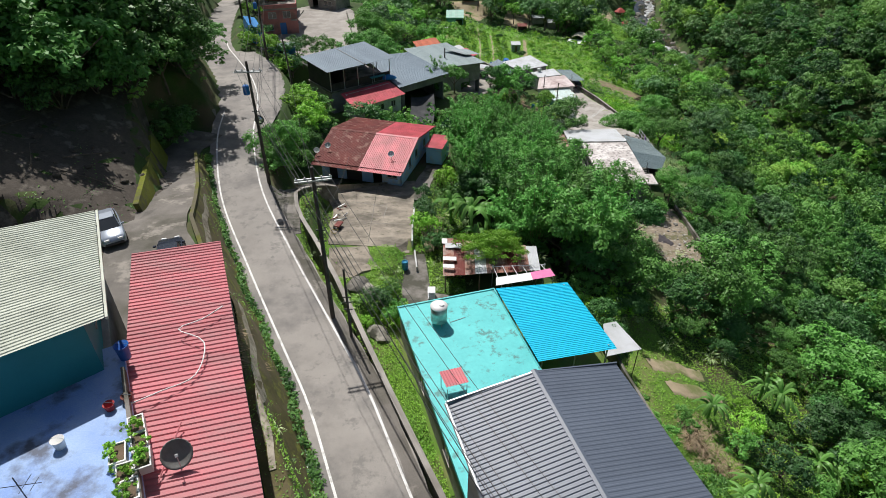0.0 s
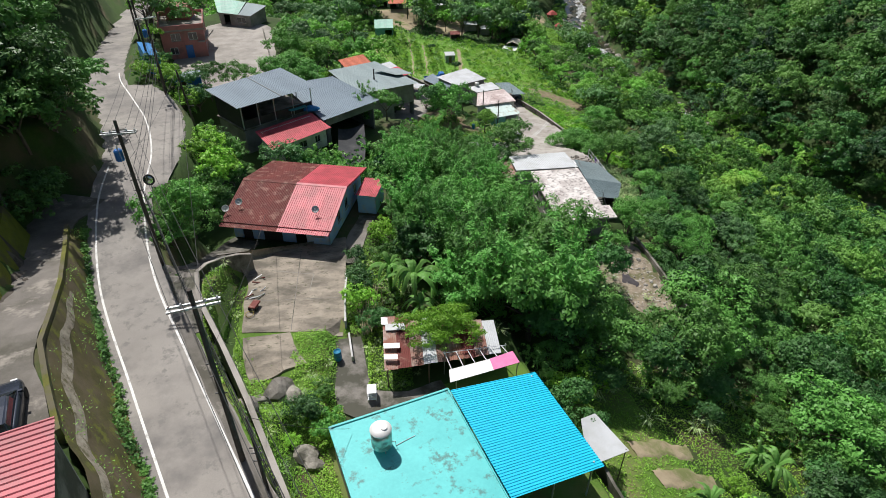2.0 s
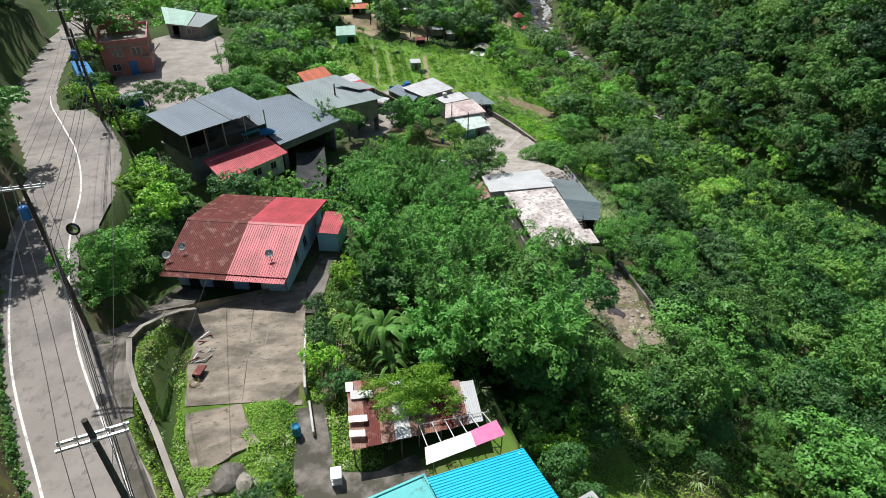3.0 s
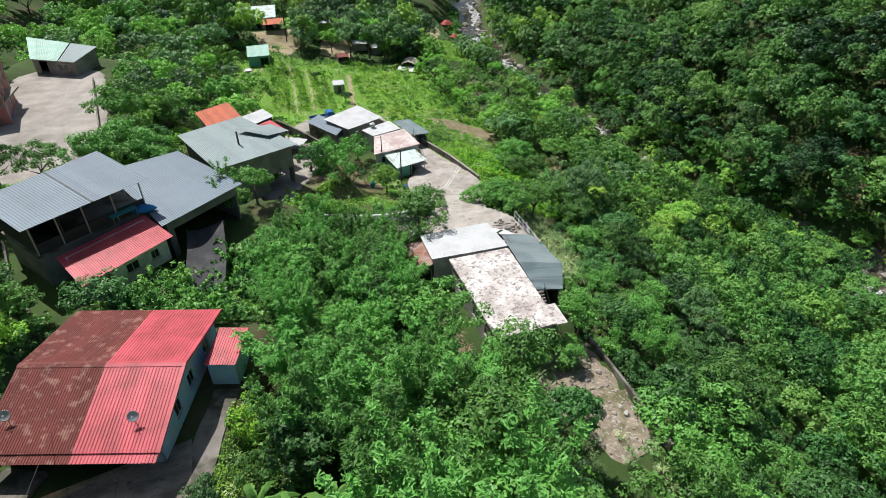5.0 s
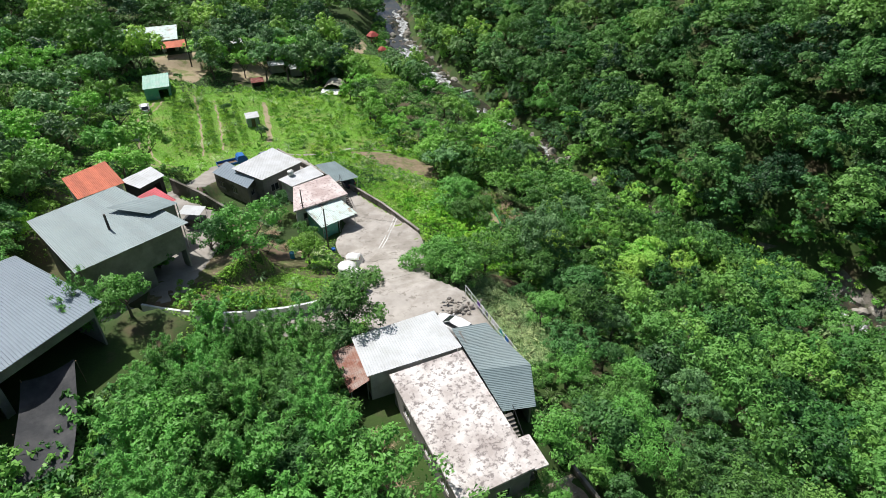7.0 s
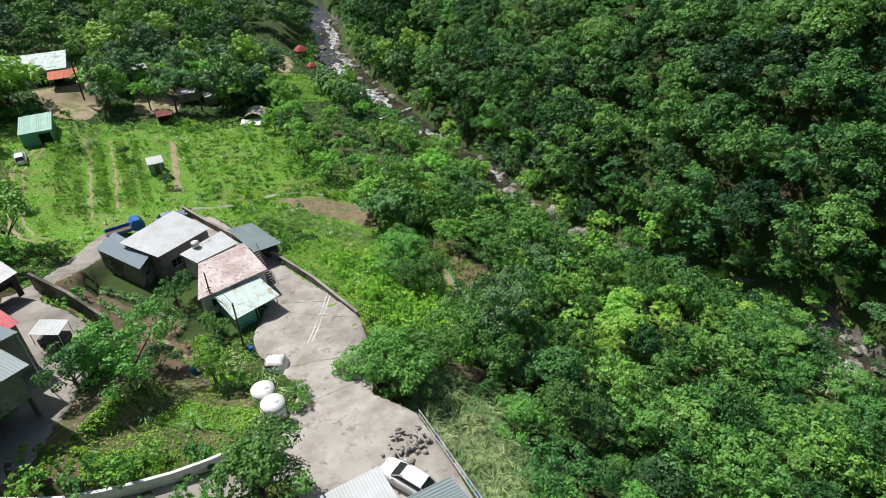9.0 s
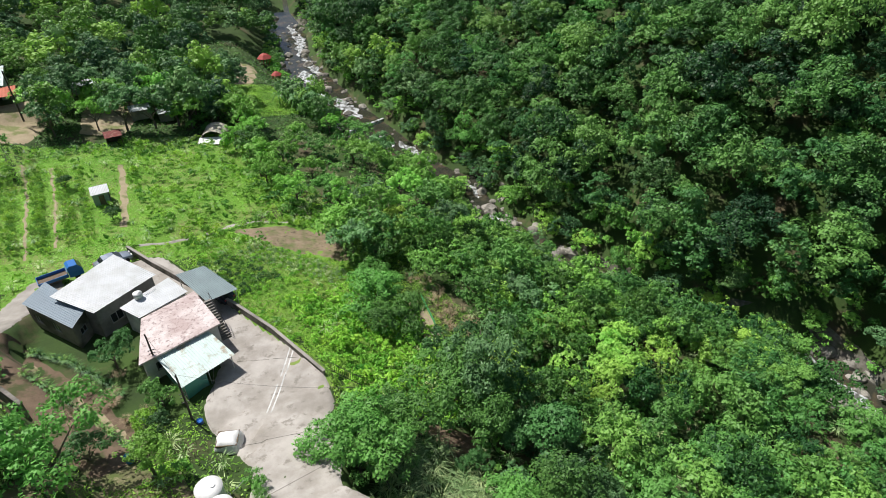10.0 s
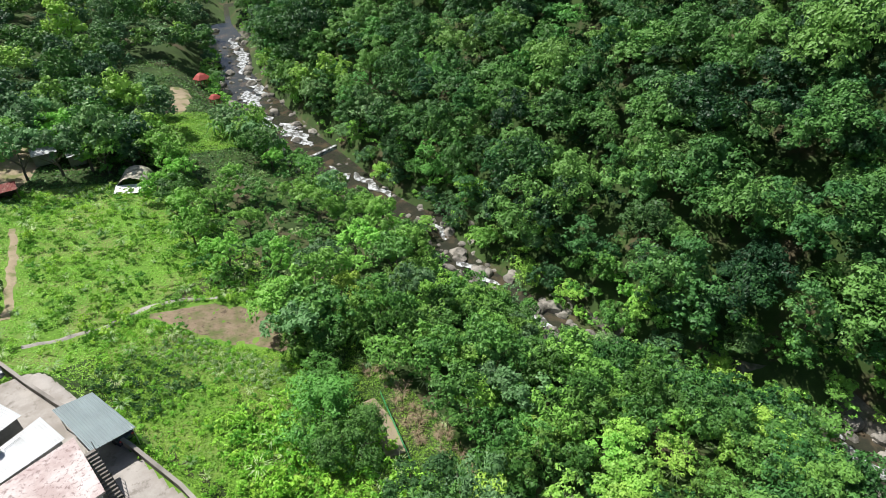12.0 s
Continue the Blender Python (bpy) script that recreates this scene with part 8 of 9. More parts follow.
def flatbed_truck(x, y, z, rz):
    t_ = thing("flatbed_truck", (x, y, z), "small blue flatbed truck with a rusty open bed", "truck", "", rz)
    part("cab", Shape().loft([car_ring(0.9, 0.8, 0.5, 1.75, 0.08), car_ring(1.2, 0.82, 0.45, 1.95, 0.12), car_ring(2.0, 0.82, 0.45, 1.9, 0.14), car_ring(2.45, 0.8, 0.45, 1.2, 0.08)]), blue_paint, t_, bevel=0.0)
    part("windscreen", Shape().add([(2.06, -0.66, 1.85), (2.06, 0.66, 1.85), (2.46, 0.7, 1.24), (2.46, -0.7, 1.24), (2.02, -0.66, 1.83), (2.02, 0.66, 1.83), (2.42, 0.7, 1.22), (2.42, -0.7, 1.22)], [(0, 1, 2, 3), (7, 6, 5, 4), (0, 4, 5, 1), (1, 5, 6, 2), (2, 6, 7, 3), (3, 7, 4, 0)]), glass, t_)
    part("bed", Shape().box((-2.3, -0.82, 0.62), (0.8, 0.82, 0.74)), wood, t_, "rust-brown load bed")
    for q in (((-2.3, -0.86, 0.74), (0.8, -0.8, 1.1)), ((-2.3, 0.8, 0.74), (0.8, 0.86, 1.1)), ((-2.34, -0.8, 0.74), (-2.28, 0.8, 1.1)), ((0.78, -0.8, 0.74), (0.84, 0.8, 1.4))):
        part("side_board", Shape().box(*q), blue_paint, t_)
    for wx in (-1.5, 1.7):
        for sy in (-0.72, 0.72):
            wheel(t_, wx, sy, 0.33)


flatbed_truck(13.6, 140.2, 20.25, 8)
cart = thing("covered_cart", (7.4, 110.9, 28.1), "small vehicle under a white sheet canopy", "cart", rz=-30)
roof_panels(cart, (-1.3, -0.9, 1.85), (1.3, -0.9, 1.85), (1.3, 0.9, 1.95), (-1.3, 0.9, 1.95), white_roof, 0.9, 0.25, 0.02)
part("body", Shape().box((-1.1, -0.65, 0.35), (1.2, 0.65, 0.95)), dark_metal, cart, bevel=0.05)
for wx in (-0.7, 0.8):
    for sy in (-0.62, 0.62):
        wheel(cart, wx, sy, 0.28)
for x, y in ((-1.2, -0.8), (1.2, -0.8), (1.2, 0.8), (-1.2, 0.8)):
    post(cart, x, y, 0.5, 1.88, 0.03)


# ---- tanks, dishes, buckets and other household things ----
def water_tank(x, y, z, r, h, material, label, legs=0.25):
    t_ = thing("water_tank", (x, y, z), label, "water tank")
    part("shell", Shape().lathe([(r * 0.96, legs), (r, legs + 0.05), (r, legs + h * 0.3), (r * 1.02, legs + h * 0.32), (r, legs + h * 0.34), (r, legs + h * 0.64), (r * 1.02, legs + h * 0.66), (r, legs + h * 0.68), (r, legs + h)], n=24), material, t_, smooth=True)
    lid = part("lid", Shape().lathe([(r * 1.05, legs + h), (r * 1.05, legs + h + 0.05), (r * 0.5, legs + h + 0.13), (0.12, legs + h + 0.16)], n=24), white_plastic, t_, "white domed lid", smooth=True)
    part("hatch", Shape().lathe([(0.2, legs + h + 0.13), (0.2, legs + h + 0.2), (0.02, legs + h + 0.22)], (r * 0.3, 0, 0), 12), white_plastic, lid)
    for k in range(4):
        post(t_, r * 0.8 * math.cos(k * math.pi / 2 + 0.4), r * 0.8 * math.sin(k * math.pi / 2 + 0.4), -0.1, legs + 0.04, 0.04, steel, "leg")
    part("outlet_pipe", Shape().tube([(r, 0, legs + 0.15), (r + 0.2, 0, legs + 0.15), (r + 0.2, 0, 0.02), (r + 1.4, 0.6, 0.02)], 0.025, 5), steel, t_)


steel_bright = mat("stainless_tank", (0.62, 0.68, 0.62), (0.50, 0.56, 0.50), 2, 0.35, 0.03, metal=0.5, stain=(0.40, 0.42, 0.36), stain_scale=1.5, stain_amount=0.3)
water_tank(-0.3, 33.3, 35.68, 0.62, 1.35, steel_bright, "stainless steel water tank with white lid on the teal roof", 0.3)
water_tank(22.1, 96.7, 24.5, 0.95, 1.75, steel_bright, "large steel water tank with a white lid beside the lane", 0.25)
water_tank(21.8, 98.9, 24.3, 0.95, 1.6, steel_bright, "steel water tank with a white lid beside the lane", 0.2)
water_tank(21.0, 127.6, 23.45, 0.45, 0.5, steel_bright, "small white-lidded tank on the flat roof", 0.05)


def dish(x, y, z, rz, r, material, label, tilt=50):
    d_ = thing("satellite_dish", (x, y, z), label, "satellite dish", "satellite dishes", rz)
    m_ = Matrix.Translation((0, 0, 0.55)) @ Matrix.Rotation(radians(tilt), 4, "X")
    part("reflector", Shape().lathe([(0.01, 0.0), (r * 0.5, 0.05 * r), (r * 0.85, 0.16 * r), (r, 0.24 * r), (r * 0.98, 0.28 * r), (r * 0.84, 0.2 * r), (r * 0.5, 0.09 * r), (0.01, 0.03)], n=20), material, d_, m=m_, smooth=True)
    part("mast", Shape().tube([(0, 0, -0.05), (0, 0, 0.5), (0, -0.05, 0.58)], 0.025, 6), steel, d_)
    part("feed_arm", Shape().tube([m_ @ Vector((0, -r * 0.9, 0.2 * r)), m_ @ Vector((0, -r * 0.1, r * 0.8))], 0.015, 5), steel, d_)
    part("receiver", Shape().box((-0.05, -0.05, r * 0.76), (0.05, 0.05, r * 0.9)), white_plastic, d_, m=m_)


dish(-9.5, 13.0, 47.35, 30, 0.55, grey_wall, "grey satellite dish on the red lean-to roof")
dish(-14.2, 60.6, 36.3, 10, 0.34, white_plastic, "white satellite dish at the corner of the rusted roof")
dish(-13.0, 61.2, 36.6, 0, 0.34, steel, "grey satellite dish on the rusted roof")
dish(-5.7, 59.0, 36.6, 0, 0.34, steel, "grey satellite dish on the red roof")


def bucket(x, y, z, r, h, material, label, lean=0):
    b = thing("bucket", (x, y, z), label, "bucket")
    part("pail", Shape().lathe([(r * 0.75, 0), (r * 0.78, 0.01), (r, h), (r * 1.08, h), (r * 1.08, h - 0.03), (r * 0.97, h - 0.01), (r * 0.74, 0.03)], n=18), material, b, m=Matrix.Rotation(radians(lean), 4, "X"), smooth=True)
    part("bail", Shape().tube([(r * math.cos(k * math.pi / 8), 0.02, h + r * 0.3 * math.sin(k * math.pi / 8)) for k in range(9)], 0.008, 4), steel, b, m=Matrix.Rotation(radians(lean), 4, "X"))


bucket(-13.7, 13.2, 48.0, 0.22, 0.42, white_plastic, "white plastic bucket on the roof terrace")
bucket(-13.3, 17.6, 48.0, 0.28, 0.75, blue_plastic, "tall blue plastic bin on the roof terrace")
bucket(-12.7, 14.9, 48.0, 0.2, 0.3, red_plastic, "red plastic pail on the roof terrace")
bucket(-12.2, 15.3, 48.0, 0.2, 0.3, rust_roof, "brown pail with tools on the roof terrace")


def barrel(x, y, z, material, label, r=0.29, h=0.88):
    b = thing("barrel", (x, y, z), label, "barrel", "plastic barrels")
    part("drum", Shape().lathe([(r * 0.9, 0), (r * 0.95, 0.03), (r, h * 0.2), (r * 1.03, h * 0.33), (r, h * 0.36), (r, h * 0.64), (r * 1.03, h * 0.67), (r, h * 0.8), (r * 0.94, h), (r * 0.85, h), (r * 0.85, h - 0.05)], n=20), material, b, smooth=True)
    part("hoop", Shape().lathe([(r * 1.0, h * 0.48), (r * 1.04, h * 0.5), (r * 1.0, h * 0.52)], n=20), dark_metal, b)


teal_plastic = mat("blue_green_plastic", (0.03, 0.25, 0.42), (0.025, 0.2, 0.36), 2, 0.45, 0.02)
barrel(-3.5, 43.5, 33.05, teal_plastic, "blue plastic barrel beside the white wall")
barrel(17.0, 106.6, gz(17.0, 106.6), teal_plastic, "blue plastic barrel in the garden")
barrel(22.6, 110.0, 20.6, blue_plastic, "blue plastic tub at the foot of the pole", 0.3, 0.45)
barrel(25.6, 24.0, gz(25.6, 24.0), blue_plastic, "blue plastic barrel among the banana plants", 0.3, 0.9)


def planter(x, y, z, rz, leaf):
    p = thing("planter", (x, y, z), "white trough planter with green herbs", "planter", "terrace planters", rz)
    s = Shape()
    for q in (((-0.45, -0.28, 0), (0.45, 0.28, 0.05)), ((-0.45, -0.28, 0.05), (-0.4, 0.28, 0.38)), ((0.4, -0.28, 0.05), (0.45, 0.28, 0.38)), ((-0.4, -0.28, 0.05), (0.4, -0.23, 0.38)), ((-0.4, 0.23, 0.05), (0.4, 0.28, 0.38))):
        s.box(*q)
    part("trough", s, white_plastic, p)
    part("earth", Shape().box((-0.4, -0.23, 0.05), (0.4, 0.23, 0.32)), soil, p)
    v = crown_leaves(int(abs(x * 100)), 0.42, 0.4, 8, 260, 0.12, 0.07)
    v[:, 2] += 0.28
    part("herbs", fast_mesh("herbs", v, np.arange(len(v)).reshape(-1, 3), leaf), leaf, p)


for x, y in ((-11.35, 12.7), (-10.8, 13.2), (-10.75, 11.9), (-11.2, 13.9), (-10.3, 11.3), (-10.4, 12.5)):
    planter(x, y, 48.0, 118 + random.uniform(-6, 6), leaf_bright)
hose = part("garden_hose", Shape().tube([tuple(p) for p in spline([(-12.2, 15.0, 48.05), (-11.3, 16.0, 47.75), (-10.4, 17.2, 47.4), (-10.6, 19.0, 47.55), (-11.9, 19.6, 47.75), (-11.2, 20.5, 47.55), (-10.6, 21.6, 47.4)], 0.3)], 0.03, 6), white_plastic)
tagged(hose, label="pale hose snaking over the red lean-to roof", category="hose")
tagged(part("roof_pole", Shape().tube([(-9.9, 12.0, 47.55), (-10.0, 14.6, 47.6)], 0.03, 5), red_faded), label="thin pole lying on the red lean-to roof", category="pole")
tagged(part("antenna", Shape().tube([(-13.4, 10.9, 48.0), (-13.4, 10.9, 49.6)], 0.02, 5).tube([(-13.9, 10.8, 49.2), (-12.7, 11.0, 49.2)], 0.015, 4).tube([(-13.2, 10.6, 49.2), (-13.2, 11.3, 49.2)], 0.012, 4).tube([(-12.9, 10.7, 49.2), (-12.9, 11.2, 49.2)], 0.012, 4), dark_metal), label="thin roof antenna on the terrace", category="antenna")

# vine-grown shack behind the blue carport
sk = thing("vine_shack", (3.6, 43.0, 32.6), "shack of rusted sheets overgrown by a green vine", "shed")
rs = random.Random(4)
for i in range(9):
    x0 = -3.6 + i * 0.95
    y0, y1 = -2.4 + 0.09 * i, 2.9 - 0.16 * i
    part("roof_sheet", Shape().ribbed((x0, y0, 1.9 + rs.uniform(-0.05, 0.05)), (x0 + 1.0, y0 + 0.05, 1.9 + rs.uniform(-0.05, 0.05)), (x0 + 1.0, y1, 2.25), (x0, y1, 2.25), 0.14, 0.02), (rust_mix, rust_roof, rust_mix, white_roof, rust_mix)[i % 5], sk)
for i, (x0, y0, w_, d_, m_) in enumerate(((-3.4, 1.3, 1.5, 0.7, white_roof), (-3.6, -0.6, 1.2, 0.5, white_plastic), (-3.6, -1.7, 1.0, 0.45, white_plastic), (-3.7, 2.0, 0.5, 0.8, white_plastic))):
    part("loose_sheet", Shape().slab([(x0, y0, 2.3), (x0 + w_, y0 - 0.1, 2.32), (x0 + w_, y0 + d_ - 0.1, 2.36), (x0, y0 + d_, 2.34)], 0.02), m_, sk)
for x, y in ((-3.4, -2.2), (-0.4, -2.1), (2.2, -1.8), (4.7, -1.4), (-3.4, 2.6), (0.4, 2.1), (4.7, 1.3)):
    post(sk, x, y, -0.2, 1.9, 0.06, wood)
wall(sk, (4.7, 1.5), (-3.4, 2.75), 0, 1.9, 1.9, rust_mix)
wall(sk, (-3.4, 2.7), (-3.4, -0.3), 0, 1.8, 1.8, wood)
v = crown_leaves(91, 4.1, 1.0, 70, 12000, 0.17, 0.11, droop=0.0, flat=0.45, spread=0.27)
v[:, 1] *= 0.62
v += np.array([0.6, 0.1, 2.0])
part("vine", fast_mesh("vine", v, np.arange(len(v)).reshape(-1, 3), leaf_bright), leaf_bright, sk, "vine covering the shack roof")
frame_ = thing("pole_frame", (7.0, 40.2, 32.6), "bare steel frame with white and pink sheets", "frame")
for i in range(6):
    beam(frame_, (-2.6 + i * 0.85, 1.4 + 0.05 * i, 2.2), (-2.1 + i * 0.9, -1.6 + 0.22 * i, 2.4), 0.035, white_paint)
beam(frame_, (-2.7, 1.4, 2.15), (2.1, 1.7, 2.15), 0.035, white_paint)
for x, y in ((-2.6, 1.4), (2.0, 1.7), (-2.1, -1.5), (2.4, -0.5)):
    post(frame_, x, y, -0.2, 2.3, 0.04, steel)
part("sheet", Shape().slab([(-2.6, -2.0, 2.75), (0.6, -1.2, 2.75), (0.5, 0.1, 2.5), (-2.5, -0.6, 2.5)], 0.02), white_plastic, frame_, "white plastic sheet")
part("sheet", Shape().slab([(0.55, -1.2, 2.76), (2.5, -0.7, 2.76), (2.3, 0.7, 2.5), (0.5, 0.12, 2.5)], 0.02), pink_sheet, frame_, "pink plastic sheet")
cn, L, i2 = building("tarp_canopy", [(12.5, 32.3), (15.6, 33.3), (14.3, 36.4), (13.1, 35.9)], 31.0, [33.1, 32.9, 33.0, 33.2], grey_wall, "white sheet canopy on thin posts", "canopy", inset=0.15, walls="")
part("sheet", Shape().slab(L, 0.04), white_roof, cn)
for x, y in i2:
    post(cn, x, y, -1.5, 1.95, 0.035, wood)
tyre = thing("old_tyre", (14.6, 30.6, gz(14.6, 30.6) + 0.02), "old car tyre lying on the ground", "tyre")
part("casing", Shape().tube([(0.36 * math.cos(k * math.pi / 10), 0.36 * math.sin(k * math.pi / 10), 0.12) for k in range(21)], 0.12, 8), tyre_rubber, tyre, smooth=True)
low_wall("garden_wall", [(13.4, 35.2), (14.0, 31.4), (14.9, 27.8), (15.8, 24.8)], 0.5, 0.2, concrete_dark, "stained concrete wall beside the carport", z=[32.0, 31.8, 31.6, 31.4], deep=1.6)
bam = thing("bamboo_rack", (-1.3, 48.5, 33.4), "dry bamboo canes leaning against a rail", "bamboo canes")
for i in range(12):
    part("cane", Shape().tube([(-0.3 + 0.12 * i * 0.5, -2.4 - rs.uniform(0, 0.6), 0.05), (-1.1 + 0.2 * i, 1.4 + rs.uniform(-0.3, 0.5), 1.5 + rs.uniform(-0.1, 0.3))], 0.03, 5), bamboo_cane, bam)
part("rail", Shape().tube([(-1.5, 1.2, 1.35), (1.5, 1.2, 1.35)], 0.035, 5), bamboo_cane, bam)
for x in (-1.3, 1.3):
    post(bam, x, 1.2, -0.4, 1.4, 0.04, bamboo_cane)
cage = thing("white_rack", (-1.0, 39.8, 32.8), "small white metal rack beside the footpath", "rack")
for x in (-0.3, 0.3):
    for y in (-0.4, 0.4):
        post(cage, x, y, -0.05, 0.8, 0.02, white_paint)
for z_ in (0.1, 0.45, 0.78):
    part("shelf", Shape().box((-0.33, -0.43, z_), (0.33, 0.43, z_ + 0.03)), white_paint, cage)
junk = thing("scrap_heap", (-10.6, 52.0, 33.75), "heap of scrap frames beside the retaining wall", "scrap")
for i in range(9):
    part("scrap", Shape().box((-0.4, -0.04, 0), (0.4, 0.04, 0.08)), (steel, rust_roof, white_paint)[i % 3], junk, m=pose(rs.uniform(-0.5, 0.5), rs.uniform(-1.8, 1.6), rs.uniform(0.0, 0.25), rs.uniform(-25, 25), rs.uniform(-30, 30), rs.uniform(0, 180)))
trike = thing("barrow", (-10.4, 49.4, 33.75), "red-brown handcart with a yellow coil", "cart", rz=70)
part("tray", Shape().box((-0.5, -0.3, 0.35), (0.5, 0.3, 0.5)), rust_roof, trike, bevel=0.02)
part("coil", Shape().tube([(0.35 * math.cos(k * math.pi / 8) - 0.9, 0.35 * math.sin(k * math.pi / 8), 0.1 + 0.02 * (k % 8)) for k in range(40)], 0.03, 5), mat("yellow_hose", (0.55, 0.42, 0.08), None, 2, 0.5, 0), trike)
wheel(trike, -0.3, -0.32, 0.2, 0.08)
wheel(trike, -0.3, 0.32, 0.2, 0.08)
tarp = thing("tarp_pile", (24.2, 106.0, 21.2), "pile of goods under a white tarpaulin", "tarpaulin", rz=-25)
s = Shape()
N_ = 10
for i in range(N_ + 1):
    for j in range(N_ + 1):
        u, v_ = i / N_ * 2 - 1, j / N_ * 2 - 1
        e = max(abs(u), abs(v_)) ** 6
        s.v.append((1.15 * u * (1 + 0.05 * math.sin(5 * v_)), 1.0 * v_ * (1 + 0.06 * math.sin(4 * u)), 0.95 * (1 - e) + 0.05 * math.sin(6 * u + 4 * v_) - 0.1 * e))
s.f += [(i * (N_ + 1) + j, (i + 1) * (N_ + 1) + j, (i + 1) * (N_ + 1) + j + 1, i * (N_ + 1) + j + 1) for i in range(N_) for j in range(N_)]
part("cover", s, white_plastic, tarp, smooth=True)
part("crate", Shape().box((-0.9, -0.8, -0.4), (0.9, 0.8, 0.75)), wood, tarp)
bt = thing("blue_tarp", (-30.4, 97.0, 38.6), "blue tarpaulin draped over a frame beside the road", "tarpaulin", rz=25)
part("cover", Shape().add([(-1, -3, 0), (1, -3, 0.2), (1.1, -2.6, 2.6), (-0.7, -2.8, 3.0), (-1, 3, 0), (1, 3, 0.2), (1.1, 3.2, 2.8), (-0.7, 3, 3.3)], [(0, 1, 2, 3), (7, 6, 5, 4), (1, 5, 6, 2), (3, 2, 6, 7), (0, 3, 7, 4)]), blue_tarp, bt)
bs = thing("blue_container", (-25.6, 93.4, 36.2), "dark blue sheet-metal store half hidden by bushes", "container", rz=15)
part("box", Shape().box((-2.4, -1.2, -1.5), (2.4, 1.2, 2.6)), blue_paint, bs, bevel=0.03)
part("lid", Shape().box((-2.5, -1.3, 2.6), (2.5, 1.3, 2.7)), teal_grey_roof, bs)
part("door", Shape().box((-0.5, -1.25, 0.2), (0.5, -1.2, 2.2)), dark_metal, bs)
notice = thing("notice_board", (-17.2, 74.4, gz(-17.2, 74.4)), "white sheet leaning on a dark bin by the pull-out", "board", rz=30)
part("sheet", Shape().slab([(-0.7, -0.5, 1.0), (0.7, -0.5, 1.0), (0.7, 0.6, 1.5), (-0.7, 0.6, 1.5)], 0.03), white_plastic, notice)
part("bin", Shape().box((-0.7, -0.5, -0.3), (0.7, 0.7, 0.9), taper=0.05), dark_metal, notice, bevel=0.03)
# furniture on the open floor
tb = thing("work_table", (-9.6, 84.0, 36.62), "teal-topped table on the open upper floor", "table", rz=37)
part("tabletop", Shape().box((-1.2, -0.7, 0.72), (1.2, 0.7, 0.78)), mat("teal_top", (0.05, 0.32, 0.34), None, 1, 0.5, 0), tb, bevel=0.01)
for x in (-1.1, 1.1):
    for y in (-0.6, 0.6):
        post(tb, x, y, 0, 0.72, 0.03, steel, "leg")
bl = thing("blue_sheet_bundle", (-8.0, 84.9, 36.62), "crumpled blue tarpaulin bundle on the open floor", "tarpaulin")
part("folded_sheet", Shape().loft([[(r_ * math.cos(k * math.pi / 5) * (1 + 0.2 * math.sin(3 * k + r_)), 0.6 * r_ * math.sin(k * math.pi / 5), z_) for k in range(10)] for r_, z_ in ((1.0, 0), (1.05, 0.2), (0.8, 0.42), (0.35, 0.58))]), blue_tarp, bl)
# stairs outside the flat-roofed houses
def steps(x, y, z, rz, n, rise, run, width, label):
    st = thing("outdoor_stairs", (x, y, z), label, "stairs", "", rz)
    for k in range(n):
        part("step", Shape().box((0, k * run, k * rise), (width, (k + 1) * run + 0.03, (k + 1) * rise)), concrete_dark, st)
    part("stringer", Shape().tube([(width, 0, 0.9), (width, n * run, n * rise + 0.9)], 0.03, 5), dark_metal, st)
    for k in range(0, n + 1, 3):
        post(st, width, k * run, k * rise, k * rise + 0.9, 0.02, dark_metal, "baluster")


steps(27.25, 120.0, 20.2, 10, 15, 0.185, 0.26, 0.9, "narrow concrete stairs up to the flat roof")
steps(26.95, 68.2, 25.6, 0, 16, 0.185, 0.26, 0.8, "narrow concrete stairs up to the lichen roof")
gate = thing("iron_gate", (36.0, 108.4, 20.2), "dark iron railing gate at the forecourt corner", "gate", rz=-62)
for z_ in (0.2, 1.3):
    beam(gate, (-2, 0, z_), (2, 0, z_), 0.03, dark_metal, "rail")
for k in range(17):
    post(gate, -2 + k * 0.25, 0, 0.1, 1.5, 0.018, dark_metal, "bar")
PALE_BLOCKS = [m_.copy() for m_ in BOULDERS]
for m_ in PALE_BLOCKS:
    m_.materials[0] = concrete_pale
rubble_heap = thing("stone_heap", (30.4, 88.2, 25.3), "heap of pale broken concrete", "rubble")
for i in range(60):
    o = part("block", PALE_BLOCKS[i % 5], concrete_pale, rubble_heap, m=pose(rs.gauss(0.4, 1.0), rs.gauss(0.3, 0.8), rs.uniform(-0.05, 0.22), rs.uniform(0, 90), rs.uniform(-40, 40), rs.uniform(0, 360)) @ Matrix.Scale(rs.uniform(0.09, 0.27), 4))
pipefence = thing("pipe_fence", (32.5, 85.2, 25.2), "pale pipe railing along the edge of the slope", "fence", rz=2)
for k in range(9):
    post(pipefence, 0, -5 + k * 1.28, -1.2, 1.1, 0.03, white_paint)
for z_ in (0.5, 1.08):
    beam(pipefence, (0, -5, z_), (0, 5.24, z_), 0.028, white_paint, "rail")
cloth_mats = [mat("cloth_" + n_, c_, None, 3, 0.9, 0.2) for n_, c_ in (("purple", (0.16, 0.08, 0.34)), ("white", (0.72, 0.74, 0.76)), ("teal", (0.03, 0.36, 0.34)), ("blue", (0.04, 0.20, 0.62)), ("grey", (0.22, 0.24, 0.28)))]
